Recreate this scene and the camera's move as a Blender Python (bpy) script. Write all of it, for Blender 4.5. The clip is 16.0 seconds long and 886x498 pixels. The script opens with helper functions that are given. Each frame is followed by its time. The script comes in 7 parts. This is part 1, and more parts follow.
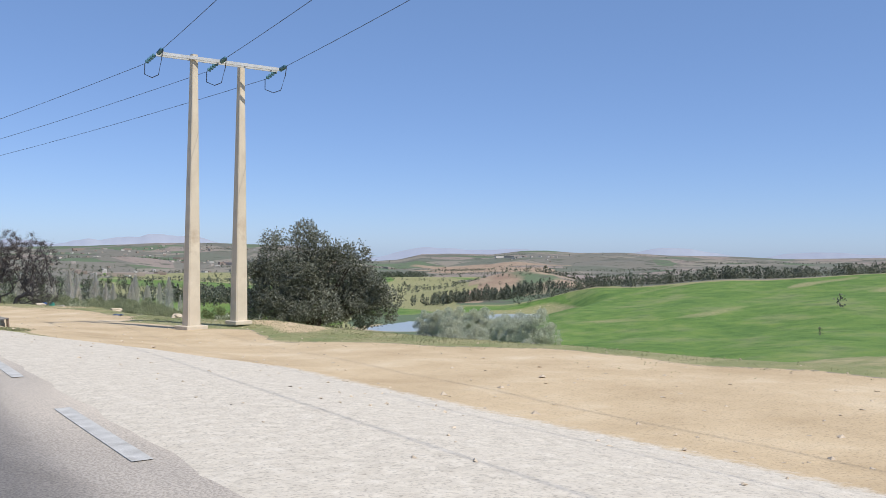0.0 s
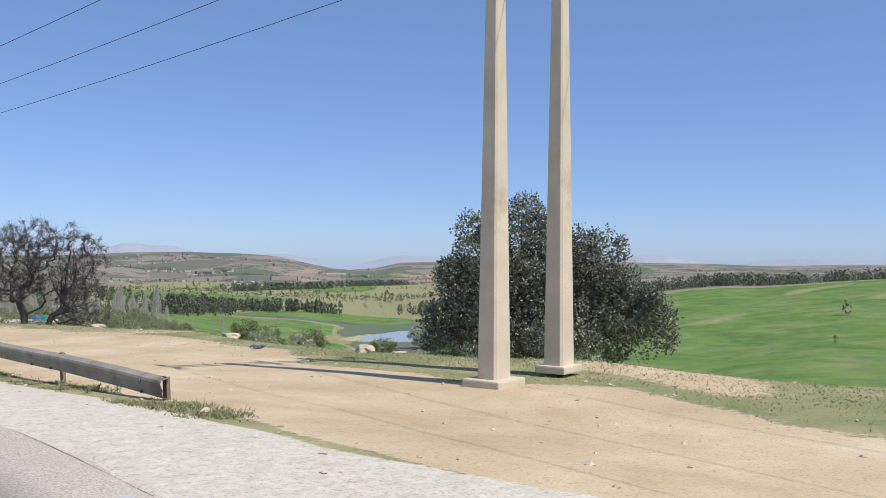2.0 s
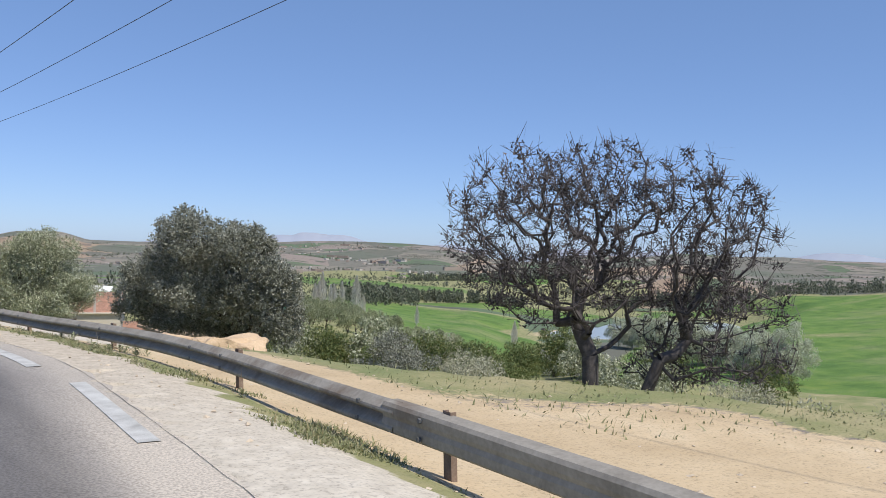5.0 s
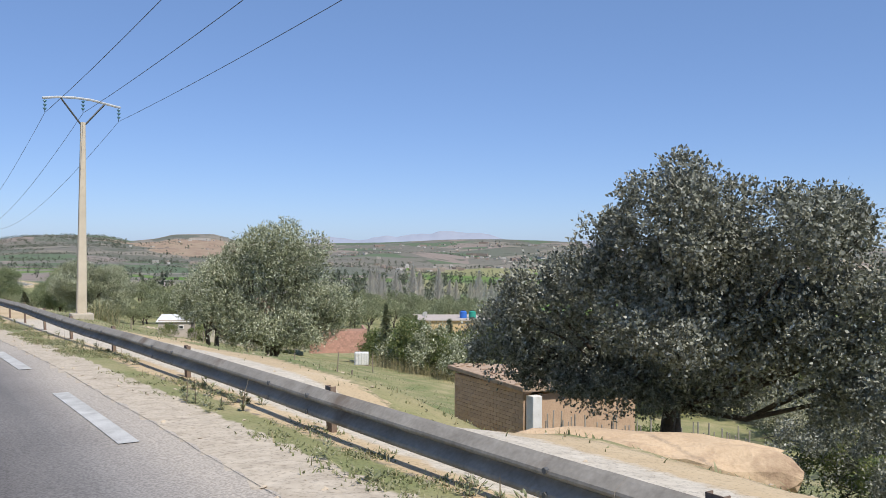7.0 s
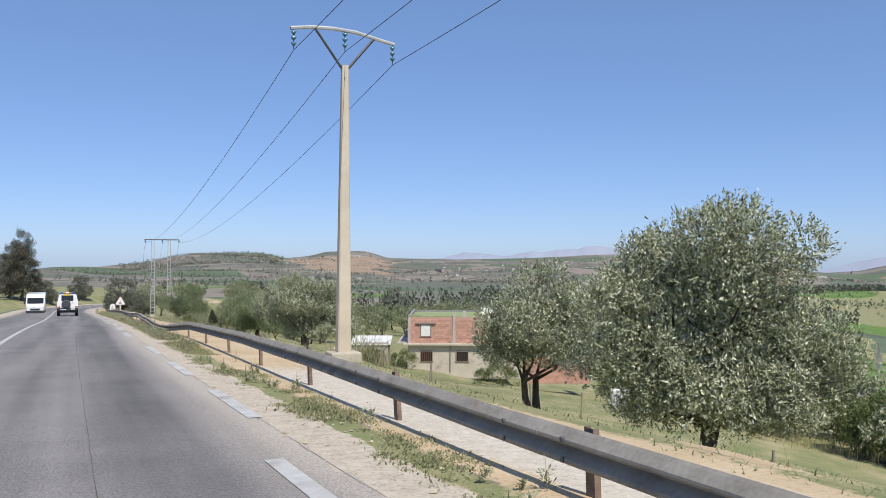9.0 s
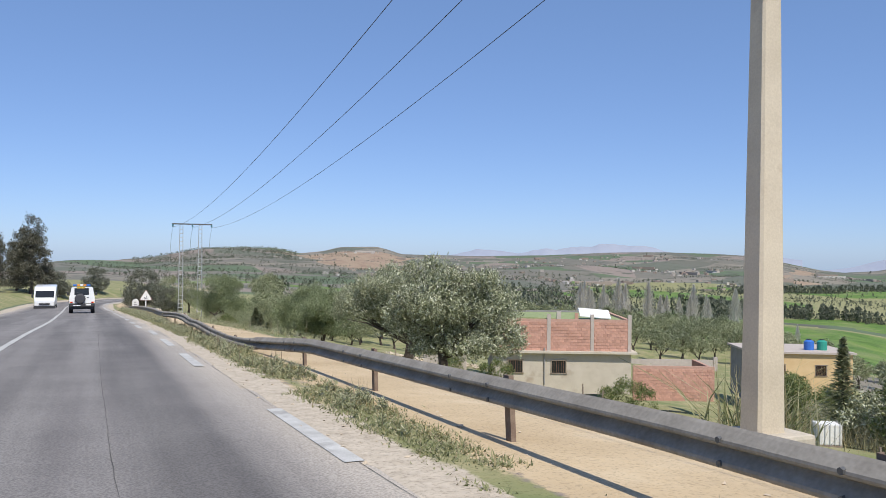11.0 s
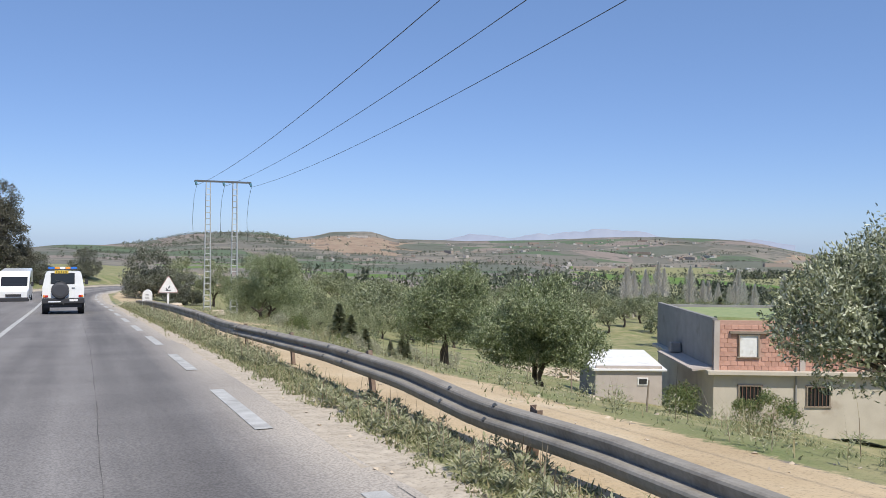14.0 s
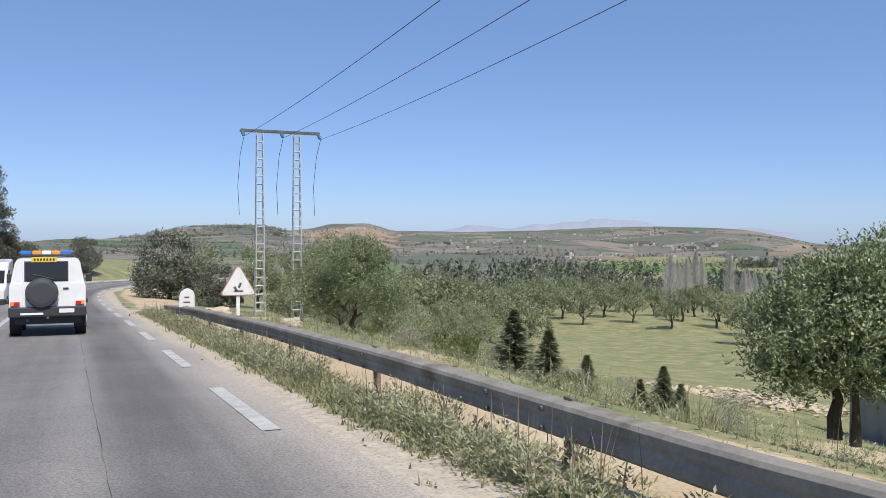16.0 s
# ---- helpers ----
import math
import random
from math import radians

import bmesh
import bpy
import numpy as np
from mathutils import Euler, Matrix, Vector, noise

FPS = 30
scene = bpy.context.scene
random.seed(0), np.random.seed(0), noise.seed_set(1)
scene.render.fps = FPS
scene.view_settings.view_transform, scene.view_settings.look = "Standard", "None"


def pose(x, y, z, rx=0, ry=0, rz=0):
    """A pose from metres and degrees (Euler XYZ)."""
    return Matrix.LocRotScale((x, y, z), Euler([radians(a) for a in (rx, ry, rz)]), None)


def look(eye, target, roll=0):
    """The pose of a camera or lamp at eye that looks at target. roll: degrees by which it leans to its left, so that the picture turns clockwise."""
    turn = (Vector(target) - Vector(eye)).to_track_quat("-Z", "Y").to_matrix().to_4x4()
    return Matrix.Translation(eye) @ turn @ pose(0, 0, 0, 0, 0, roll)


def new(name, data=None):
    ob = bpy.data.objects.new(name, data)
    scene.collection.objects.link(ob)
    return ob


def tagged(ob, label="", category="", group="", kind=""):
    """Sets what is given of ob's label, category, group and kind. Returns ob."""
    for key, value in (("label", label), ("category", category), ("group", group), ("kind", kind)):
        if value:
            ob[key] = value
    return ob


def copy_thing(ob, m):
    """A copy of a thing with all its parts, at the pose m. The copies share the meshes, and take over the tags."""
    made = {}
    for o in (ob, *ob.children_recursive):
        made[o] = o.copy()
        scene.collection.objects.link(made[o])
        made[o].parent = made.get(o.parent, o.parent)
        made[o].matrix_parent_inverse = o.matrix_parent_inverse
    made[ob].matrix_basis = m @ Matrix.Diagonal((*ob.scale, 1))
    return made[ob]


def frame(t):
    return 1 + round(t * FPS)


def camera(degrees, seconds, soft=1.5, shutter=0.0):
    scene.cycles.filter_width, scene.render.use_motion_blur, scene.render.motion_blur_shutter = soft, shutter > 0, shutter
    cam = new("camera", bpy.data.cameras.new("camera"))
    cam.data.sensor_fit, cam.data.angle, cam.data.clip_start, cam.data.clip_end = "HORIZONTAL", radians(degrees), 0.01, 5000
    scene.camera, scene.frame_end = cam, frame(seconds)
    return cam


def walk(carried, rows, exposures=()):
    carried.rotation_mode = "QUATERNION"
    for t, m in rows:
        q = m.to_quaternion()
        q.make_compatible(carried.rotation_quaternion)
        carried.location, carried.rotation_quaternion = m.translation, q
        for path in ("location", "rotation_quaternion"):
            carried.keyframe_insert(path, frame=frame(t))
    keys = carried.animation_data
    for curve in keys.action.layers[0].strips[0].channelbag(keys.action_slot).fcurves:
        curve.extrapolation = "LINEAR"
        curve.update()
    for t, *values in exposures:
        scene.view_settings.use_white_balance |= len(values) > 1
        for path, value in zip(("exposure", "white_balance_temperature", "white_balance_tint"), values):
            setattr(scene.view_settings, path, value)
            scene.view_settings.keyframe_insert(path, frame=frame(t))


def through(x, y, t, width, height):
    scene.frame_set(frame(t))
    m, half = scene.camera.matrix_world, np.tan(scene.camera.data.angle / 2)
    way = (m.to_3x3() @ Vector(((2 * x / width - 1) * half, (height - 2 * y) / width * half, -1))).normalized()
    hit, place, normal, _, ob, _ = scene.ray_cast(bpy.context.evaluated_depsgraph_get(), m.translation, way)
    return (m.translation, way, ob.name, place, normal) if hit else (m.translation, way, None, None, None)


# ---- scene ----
cam = camera(54.8, 16.0, soft=0.6)
PATH = [
    (0, (-11.683, -51.431, 1.615), (-10.118, -50.186, 1.623), 0.5),
    (0.5, (-10.457, -47.458, 1.44), (-8.873, -46.236, 1.446), -0.1),
    (1, (-9.204, -43.359, 1.326), (-7.607, -42.154, 1.333), -0.4),
    (1.5, (-7.914, -39.256, 1.226), (-6.316, -38.053, 1.238), -0.2),
    (2, (-6.562, -35.139, 1.061), (-4.963, -33.938, 1.089), 0.3),
    (2.5, (-5.115, -31.187, 0.9), (-3.548, -29.945, 0.919), 1.0),
    (3, (-4.589, -27.691, 0.84), (-3.061, -26.4, 0.831), 1.1),
    (3.5, (-3.808, -23.726, 0.788), (-2.337, -22.371, 0.761), 1.1),
    (4, (-3.153, -19.553, 0.714), (-1.731, -18.146, 0.7), 0.9),
    (6.5, (0.382, 0.478, 0.496), (1.559, 2.095, 0.491), 1.3),
    (7, (0.369, 3.562, 0.433), (1.456, 5.24, 0.427), 0.5),
    (7.5, (0.3, 6.871, 0.364), (1.275, 8.617, 0.367), 0.3),
    (8, (0.342, 10.378, 0.228), (1.222, 12.174, 0.243), 0.1),
    (8.5, (0.325, 13.804, 0.138), (1.143, 15.629, 0.163), 0.1),
    (9, (0.278, 17.348, 0.065), (1.068, 19.186, 0.094), 0.2),
    (9.5, (0.235, 20.763, -0.072), (1.014, 22.605, -0.048), 0.3),
    (10, (0.201, 24.242, -0.206), (0.971, 26.087, -0.181), 0.6),
    (12.5, (0.101, 42.372, -0.88), (0.86, 44.222, -0.877), 0.7),
    (13, (0.098, 46.287, -0.989), (0.863, 48.135, -0.99), 0.9),
    (13.5, (0.144, 50.495, -1.184), (0.91, 52.343, -1.185), 0.8),
    (14, (0.286, 54.95, -1.385), (1.07, 56.79, -1.399), 0.7),
    (14.5, (0.257, 59.028, -1.545), (1.047, 60.865, -1.565), 0.9),
    (15, (0.251, 63.211, -1.742), (1.029, 65.053, -1.758), 0.9),
    (15.5, (0.277, 67.455, -1.962), (1.058, 69.296, -1.99), 0.4),
    (16, (0.284, 71.729, -2.152), (1.075, 73.566, -2.186), 0.2),
]
walk(cam, [(t, look(eye, target, roll)) for t, eye, target, roll in PATH])

# ---------------- light ----------------
world = bpy.data.worlds.new("daylight")
scene.world = world
world.use_nodes = True
wn = world.node_tree.nodes
sky = wn.new("ShaderNodeTexSky")
sky.sky_type = "NISHITA"
sky.sun_disc = False
sky.sun_elevation = radians(55)
sky.sun_rotation = radians(180)
sky.altitude = 1200
sky.air_density = 0.8
sky.dust_density = 1.0
sky.ozone_density = 1.8
wn["Background"].inputs["Strength"].default_value = 0.115
tone = wn.new("ShaderNodeMix")
tone.data_type, tone.blend_type = "RGBA", "MULTIPLY"
tone.inputs["Factor"].default_value = 1.0
tone.inputs["B"].default_value = (0.94, 1.0, 1.22, 1)
world.node_tree.links.new(sky.outputs["Color"], tone.inputs["A"])
haze = wn.new("ShaderNodeMix")
haze.data_type = "RGBA"
haze.inputs["Factor"].default_value = 0.36
haze.inputs["B"].default_value = (2.05, 3.65, 6.6, 1)
world.node_tree.links.new(tone.outputs["Result"], haze.inputs["A"])
world.node_tree.links.new(haze.outputs["Result"], wn["Background"].inputs["Color"])
sun = new("sun", bpy.data.lights.new("sun", "SUN"))
sun.data.energy = 4.5
sun.data.angle = radians(0.53)
sun.data.color = (1.0, 0.945, 0.85)
sun.matrix_world = look((0.3, -5.72, 8.2), (0, 0, 0))


# ---------------- materials ----------------
def shader(name):
    m = bpy.data.materials.new(name)
    m.use_nodes = True
    return m, m.node_tree.nodes, m.node_tree.links, m.node_tree.nodes["Principled BSDF"]


def grained(name, a, b, scale=6.0, rough=0.85, bump=0.3, fine=60.0, metal=0.0, stain=None, dist=0.02, specular=0.3):
    """A surface with two tones at a large and a fine scale, relief and, if given, stains."""
    m, n, l, p = shader(name)
    tc = n.new("ShaderNodeTexCoord")
    big, small = n.new("ShaderNodeTexNoise"), n.new("ShaderNodeTexNoise")
    big.inputs["Scale"].default_value, small.inputs["Scale"].default_value = scale, fine
    big.inputs["Detail"].default_value, small.inputs["Detail"].default_value = 5, 4
    for t in (big, small):
        l.new(tc.outputs["Object"], t.inputs["Vector"])
    ramp = n.new("ShaderNodeValToRGB")
    ramp.color_ramp.elements[0].position, ramp.color_ramp.elements[1].position = 0.32, 0.68
    ramp.color_ramp.elements[0].color, ramp.color_ramp.elements[1].color = (*a, 1), (*b, 1)
    mix = n.new("ShaderNodeMix")
    mix.data_type = "FLOAT"
    mix.inputs["Factor"].default_value = 0.4
    l.new(big.outputs["Fac"], mix.inputs["A"])
    l.new(small.outputs["Fac"], mix.inputs["B"])
    l.new(mix.outputs["Result"], ramp.inputs["Fac"])
    out = ramp.outputs["Color"]
    if stain:
        st = n.new("ShaderNodeTexNoise")
        st.inputs["Scale"].default_value, st.inputs["Detail"].default_value, st.inputs["Roughness"].default_value = scale * 0.45, 7, 0.65
        l.new(tc.outputs["Object"], st.inputs["Vector"])
        sr = n.new("ShaderNodeMapRange")
        sr.inputs["From Min"].default_value, sr.inputs["From Max"].default_value = 0.56, 0.7
        l.new(st.outputs["Fac"], sr.inputs["Value"])
        sm = n.new("ShaderNodeMix")
        sm.data_type = "RGBA"
        sm.inputs["B"].default_value = (*stain, 1)
        l.new(sr.outputs["Result"], sm.inputs["Factor"])
        l.new(out, sm.inputs["A"])
        out = sm.outputs["Result"]
    l.new(out, p.inputs["Base Color"])
    p.inputs["Roughness"].default_value, p.inputs["Metallic"].default_value = rough, metal
    p.inputs["Specular IOR Level"].default_value = specular
    if bump:
        bn = n.new("ShaderNodeBump")
        bn.inputs["Strength"].default_value, bn.inputs["Distance"].default_value = bump, dist
        l.new(mix.outputs["Result"], bn.inputs["Height"])
        l.new(bn.outputs["Normal"], p.inputs["Normal"])
    return m


def leafy(name, a, b, c, rough=0.55, through=0.25):
    """Leaves: tones that vary from leaf to leaf, some light passing through."""
    m, n, l, p = shader(name)
    geo = n.new("ShaderNodeNewGeometry")
    ramp = n.new("ShaderNodeValToRGB")
    ramp.color_ramp.elements.new(0.55)
    for e, col in zip(ramp.color_ramp.elements, (a, b, c)):
        e.color = (*col, 1)
    l.new(geo.outputs["Random Per Island"], ramp.inputs["Fac"])
    l.new(ramp.outputs["Color"], p.inputs["Base Color"])
    p.inputs["Roughness"].default_value = rough
    p.inputs["Specular IOR Level"].default_value = 0.35
    tr = n.new("ShaderNodeBsdfTranslucent")
    l.new(ramp.outputs["Color"], tr.inputs["Color"])
    mx = n.new("ShaderNodeMixShader")
    mx.inputs["Fac"].default_value = through
    l.new(p.outputs["BSDF"], mx.inputs[1])
    l.new(tr.outputs["BSDF"], mx.inputs[2])
    l.new(mx.outputs["Shader"], n["Material Output"].inputs["Surface"])
    return m


def ground_material():
    m, n, l, p = shader("ground")
    tc = n.new("ShaderNodeTexCoord")

    def tex(scale, detail=6, rough=0.6):
        t = n.new("ShaderNodeTexNoise")
        t.inputs["Scale"].default_value, t.inputs["Detail"].default_value, t.inputs["Roughness"].default_value = scale, detail, rough
        l.new(tc.outputs["Object"], t.inputs["Vector"])
        return t.outputs["Fac"]

    def ramp(fac, *stops):
        r = n.new("ShaderNodeValToRGB")
        while len(r.color_ramp.elements) < len(stops):
            r.color_ramp.elements.new(0.5)
        for e, (pos, col) in zip(r.color_ramp.elements, stops):
            e.position, e.color = pos, (*col, 1)
        l.new(fac, r.inputs["Fac"])
        return r.outputs["Color"]

    def mix(fac, a, b):
        x = n.new("ShaderNodeMix")
        x.data_type = "RGBA"
        l.new(fac, x.inputs["Factor"])
        l.new(a, x.inputs["A"])
        l.new(b, x.inputs["B"])
        return x.outputs["Result"]

    def edge(fac, amount, grain):
        """A zone's mask, frayed by noise."""
        ad = n.new("ShaderNodeMath")
        ad.operation = "MULTIPLY_ADD"
        l.new(grain, ad.inputs[0])
        ad.inputs[1].default_value = amount
        l.new(fac, ad.inputs[2])
        mr = n.new("ShaderNodeMapRange")
        mr.inputs["From Min"].default_value, mr.inputs["From Max"].default_value = 0.42 + amount * 0.5, 0.58 + amount * 0.5
        l.new(ad.outputs[0], mr.inputs["Value"])
        return mr.outputs["Result"]

    za, zb = n.new("ShaderNodeVertexColor"), n.new("ShaderNodeVertexColor")
    za.layer_name, zb.layer_name = "zone_near", "zone_far"
    sa, sb = n.new("ShaderNodeSeparateColor"), n.new("ShaderNodeSeparateColor")
    l.new(za.outputs["Color"], sa.inputs["Color"])
    l.new(zb.outputs["Color"], sb.inputs["Color"])
    mid, fine, wide = tex(0.55), tex(7.0, 8), tex(0.03, 5)
    grit = tex(28.0, 4)
    vor = n.new("ShaderNodeTexVoronoi")
    vor.inputs["Scale"].default_value = 0.0062
    vor.inputs["Randomness"].default_value = 0.9
    l.new(tc.outputs["Object"], vor.inputs["Vector"])
    vs = n.new("ShaderNodeSeparateColor")
    l.new(vor.outputs["Color"], vs.inputs["Color"])
    # Field tones pulled towards grey, putting part of the distance haze into the colour.
    fields = ramp(vs.outputs["Red"], (0.0, (0.19, 0.18, 0.15)), (0.22, (0.125, 0.165, 0.10)), (0.38, (0.25, 0.225, 0.185)), (0.55, (0.15, 0.16, 0.125)), (0.7, (0.27, 0.225, 0.195)), (0.86, (0.155, 0.155, 0.125)))
    fields.node.color_ramp.interpolation = "CONSTANT"
    dots = n.new("ShaderNodeTexNoise")
    dots.inputs["Scale"].default_value, dots.inputs["Detail"].default_value = 0.028, 6
    l.new(tc.outputs["Object"], dots.inputs["Vector"])
    dm = n.new("ShaderNodeMapRange")
    dm.inputs["From Min"].default_value, dm.inputs["From Max"].default_value = 0.56, 0.62
    l.new(dots.outputs["Fac"], dm.inputs["Value"])
    scrub = ramp(wide, (0.3, (0.10, 0.11, 0.085)), (0.7, (0.14, 0.14, 0.11)))
    base = mix(dm.outputs["Result"], fields, scrub)
    soil = ramp(wide, (0.35, (0.29, 0.205, 0.15)), (0.6, (0.36, 0.28, 0.20)))
    base = mix(edge(sb.outputs["Green"], 0.5, wide), base, soil)
    meadow = ramp(mid, (0.3, (0.18, 0.215, 0.09)), (0.5, (0.27, 0.265, 0.13)), (0.7, (0.40, 0.345, 0.20)))
    base = mix(edge(sa.outputs["Green"], 0.6, fine), base, meadow)
    crop = ramp(wide, (0.3, (0.10, 0.18, 0.05)), (0.5, (0.14, 0.225, 0.06)), (0.62, (0.18, 0.235, 0.09)), (0.75, (0.235, 0.26, 0.12)))
    patch = ramp(tex(0.09, 6, 0.7), (0.33, (0.64, 0.72, 0.66)), (0.5, (0.95, 0.97, 0.92)), (0.66, (1.2, 1.08, 1.0)))
    cm = n.new("ShaderNodeMix")
    cm.data_type, cm.blend_type = "RGBA", "MULTIPLY"
    cm.inputs["Factor"].default_value = 1.0
    l.new(crop, cm.inputs["A"])
    l.new(patch, cm.inputs["B"])
    base = mix(edge(sa.outputs["Blue"], 0.25, wide), base, cm.outputs["Result"])
    sand = ramp(mid, (0.3, (0.47, 0.355, 0.22)), (0.55, (0.565, 0.44, 0.285)), (0.75, (0.65, 0.535, 0.375)))
    base = mix(edge(sa.outputs["Red"], 0.9, fine), base, sand)
    gravel = ramp(fine, (0.3, (0.515, 0.463, 0.385)), (0.6, (0.625, 0.567, 0.477)), (0.8, (0.705, 0.65, 0.56)))
    chips = ramp(fine, (0.3, (0.42, 0.355, 0.275)), (0.55, (0.53, 0.455, 0.36)), (0.8, (0.63, 0.55, 0.445)))
    gravel = mix(sb.outputs["Blue"], gravel, chips)
    base = mix(edge(sb.outputs["Red"], 0.45, fine), base, gravel)
    speck = ramp(grit, (0.36, (0.55, 0.55, 0.55)), (0.47, (1, 1, 1)))
    mul = n.new("ShaderNodeMix")
    mul.data_type, mul.blend_type = "RGBA", "MULTIPLY"
    mul.inputs["Factor"].default_value = 0.55
    l.new(base, mul.inputs["A"])
    l.new(speck, mul.inputs["B"])
    l.new(mul.outputs["Result"], p.inputs["Base Color"])
    p.inputs["Roughness"].default_value = 0.95
    p.inputs["Specular IOR Level"].default_value = 0.15
    bn = n.new("ShaderNodeBump")
    bn.inputs["Strength"].default_value, bn.inputs["Distance"].default_value = 0.35, 0.015
    l.new(grit, bn.inputs["Height"])
    b2 = n.new("ShaderNodeBump")
    b2.inputs["Strength"].default_value, b2.inputs["Distance"].default_value = 0.6, 0.05
    l.new(tex(3.2, 5, 0.62), b2.inputs["Height"])
    l.new(b2.outputs["Normal"], bn.inputs["Normal"])
    l.new(bn.outputs["Normal"], p.inputs["Normal"])
    return m


def asphalt_material():
    m, n, l, p = shader("asphalt")
    tc = n.new("ShaderNodeTexCoord")

    def tex(scale, detail=5, vec=None):
        t = n.new("ShaderNodeTexNoise")
        t.inputs["Scale"].default_value, t.inputs["Detail"].default_value = scale, detail
        l.new(vec or tc.outputs["Object"], t.inputs["Vector"])
        return t.outputs["Fac"]

    mp = n.new("ShaderNodeMapping")
    mp.inputs["Scale"].default_value = (1.6, 0.05, 1)
    l.new(tc.outputs["Object"], mp.inputs["Vector"])
    streak, blot, grit = tex(1.3, 4, mp.outputs["Vector"]), tex(0.9, 9), tex(55.0, 5)
    r1 = n.new("ShaderNodeValToRGB")
    r1.color_ramp.elements[0].position, r1.color_ramp.elements[1].position = 0.35, 0.66
    r1.color_ramp.elements[0].color, r1.color_ramp.elements[1].color = (0.188, 0.172, 0.162, 1), (0.30, 0.278, 0.258, 1)
    mx = n.new("ShaderNodeMix")
    mx.data_type = "FLOAT"
    mx.inputs["Factor"].default_value = 0.35
    l.new(streak, mx.inputs["A"])
    l.new(blot, mx.inputs["B"])
    l.new(mx.outputs["Result"], r1.inputs["Fac"])
    dust = n.new("ShaderNodeVertexColor")
    dust.layer_name = "dust"
    dm = n.new("ShaderNodeMix")
    dm.data_type = "RGBA"
    dm.inputs["B"].default_value = (0.56, 0.49, 0.405, 1)
    l.new(r1.outputs["Color"], dm.inputs["A"])
    sp = n.new("ShaderNodeSeparateColor")
    l.new(dust.outputs["Color"], sp.inputs["Color"])
    l.new(sp.outputs["Red"], dm.inputs["Factor"])
    bd = n.new("ShaderNodeMath")
    bd.operation = "MULTIPLY_ADD"
    bd.inputs[1].default_value, bd.inputs[2].default_value = -0.36, 1.0
    l.new(sp.outputs["Green"], bd.inputs[0])
    bm_ = n.new("ShaderNodeMix")
    bm_.data_type, bm_.blend_type = "RGBA", "MULTIPLY"
    bm_.inputs["Factor"].default_value = 1.0
    l.new(dm.outputs["Result"], bm_.inputs["A"])
    l.new(bd.outputs[0], bm_.inputs["B"])
    r2 = n.new("ShaderNodeValToRGB")
    r2.color_ramp.elements[0].position, r2.color_ramp.elements[1].position = 0.38, 0.6
    r2.color_ramp.elements[0].color, r2.color_ramp.elements[1].color = (0.5, 0.5, 0.5, 1), (1.2, 1.2, 1.2, 1)
    l.new(grit, r2.inputs["Fac"])
    mul = n.new("ShaderNodeMix")
    mul.data_type, mul.blend_type = "RGBA", "MULTIPLY"
    mul.inputs["Factor"].default_value = 0.6
    l.new(bm_.outputs["Result"], mul.inputs["A"])
    l.new(r2.outputs["Color"], mul.inputs["B"])
    l.new(mul.outputs["Result"], p.inputs["Base Color"])
    p.inputs["Roughness"].default_value = 0.82
    p.inputs["Specular IOR Level"].default_value = 0.35
    bn = n.new("ShaderNodeBump")
    bn.inputs["Strength"].default_value, bn.inputs["Distance"].default_value = 0.35, 0.01
    l.new(grit, bn.inputs["Height"])
    l.new(bn.outputs["Normal"], p.inputs["Normal"])
    return m


GROUND = ground_material()
ASPHALT = asphalt_material()
PAINT = grained("road_paint", (0.37, 0.36, 0.335), (0.60, 0.59, 0.56), 5, 0.8, 0.2, 90, stain=(0.33, 0.315, 0.29))
STEEL = grained("galvanised_steel", (0.205, 0.185, 0.158), (0.35, 0.322, 0.28), 3, 0.75, 0.1, 30, 0.0, stain=(0.18, 0.145, 0.115), specular=0.12)
RUST = grained("rusty_post", (0.15, 0.10, 0.075), (0.27, 0.205, 0.155), 8, 0.85, 0.3, 60)
REFLECT = grained("red_reflector", (0.55, 0.03, 0.03), (0.75, 0.12, 0.1), 20, 0.35, 0)
CONCRETE = grained("cast_concrete", (0.50, 0.43, 0.33), (0.66, 0.58, 0.455), 1.6, 0.9, 0.25, 45, stain=(0.42, 0.33, 0.24))
ROUGH_CONCRETE = grained("rough_concrete", (0.42, 0.37, 0.30), (0.58, 0.52, 0.43), 2.5, 0.95, 0.5, 30, stain=(0.3, 0.25, 0.2))
DARK_STEEL = grained("weathered_steel", (0.10, 0.105, 0.11), (0.18, 0.18, 0.18), 5, 0.6, 0.1, 40, 0.5)
PALE_STEEL = grained("grey_painted_steel", (0.45, 0.46, 0.46), (0.62, 0.62, 0.60), 4, 0.6, 0.1, 40, 0.3)
GLASS_INS = grained("insulator_glass", (0.05, 0.13, 0.16), (0.10, 0.23, 0.27), 20, 0.15, 0, 60, specular=0.6)
WIRE = grained("cable", (0.05, 0.05, 0.055), (0.08, 0.08, 0.085), 10, 0.6, 0, 40, 0.4)
BARK = grained("bark", (0.045, 0.035, 0.028), (0.12, 0.095, 0.075), 9, 0.95, 0.8, 50, dist=0.04)
GREY_BARK = grained("grey_bark", (0.06, 0.052, 0.05), (0.125, 0.11, 0.105), 9, 0.95, 0.6, 50, dist=0.03)
PALE_BARK = grained("pale_bark", (0.34, 0.30, 0.25), (0.48, 0.44, 0.38), 6, 0.9, 0.4, 40)
DARK_OAK_LEAF = leafy("dark_oak_leaf", (0.08, 0.088, 0.058), (0.15, 0.156, 0.11), (0.31, 0.315, 0.25), 0.42, 0.12)
OAK_LEAF = leafy("oak_leaf", (0.115, 0.122, 0.086), (0.215, 0.22, 0.168), (0.43, 0.435, 0.37), 0.38, 0.1)
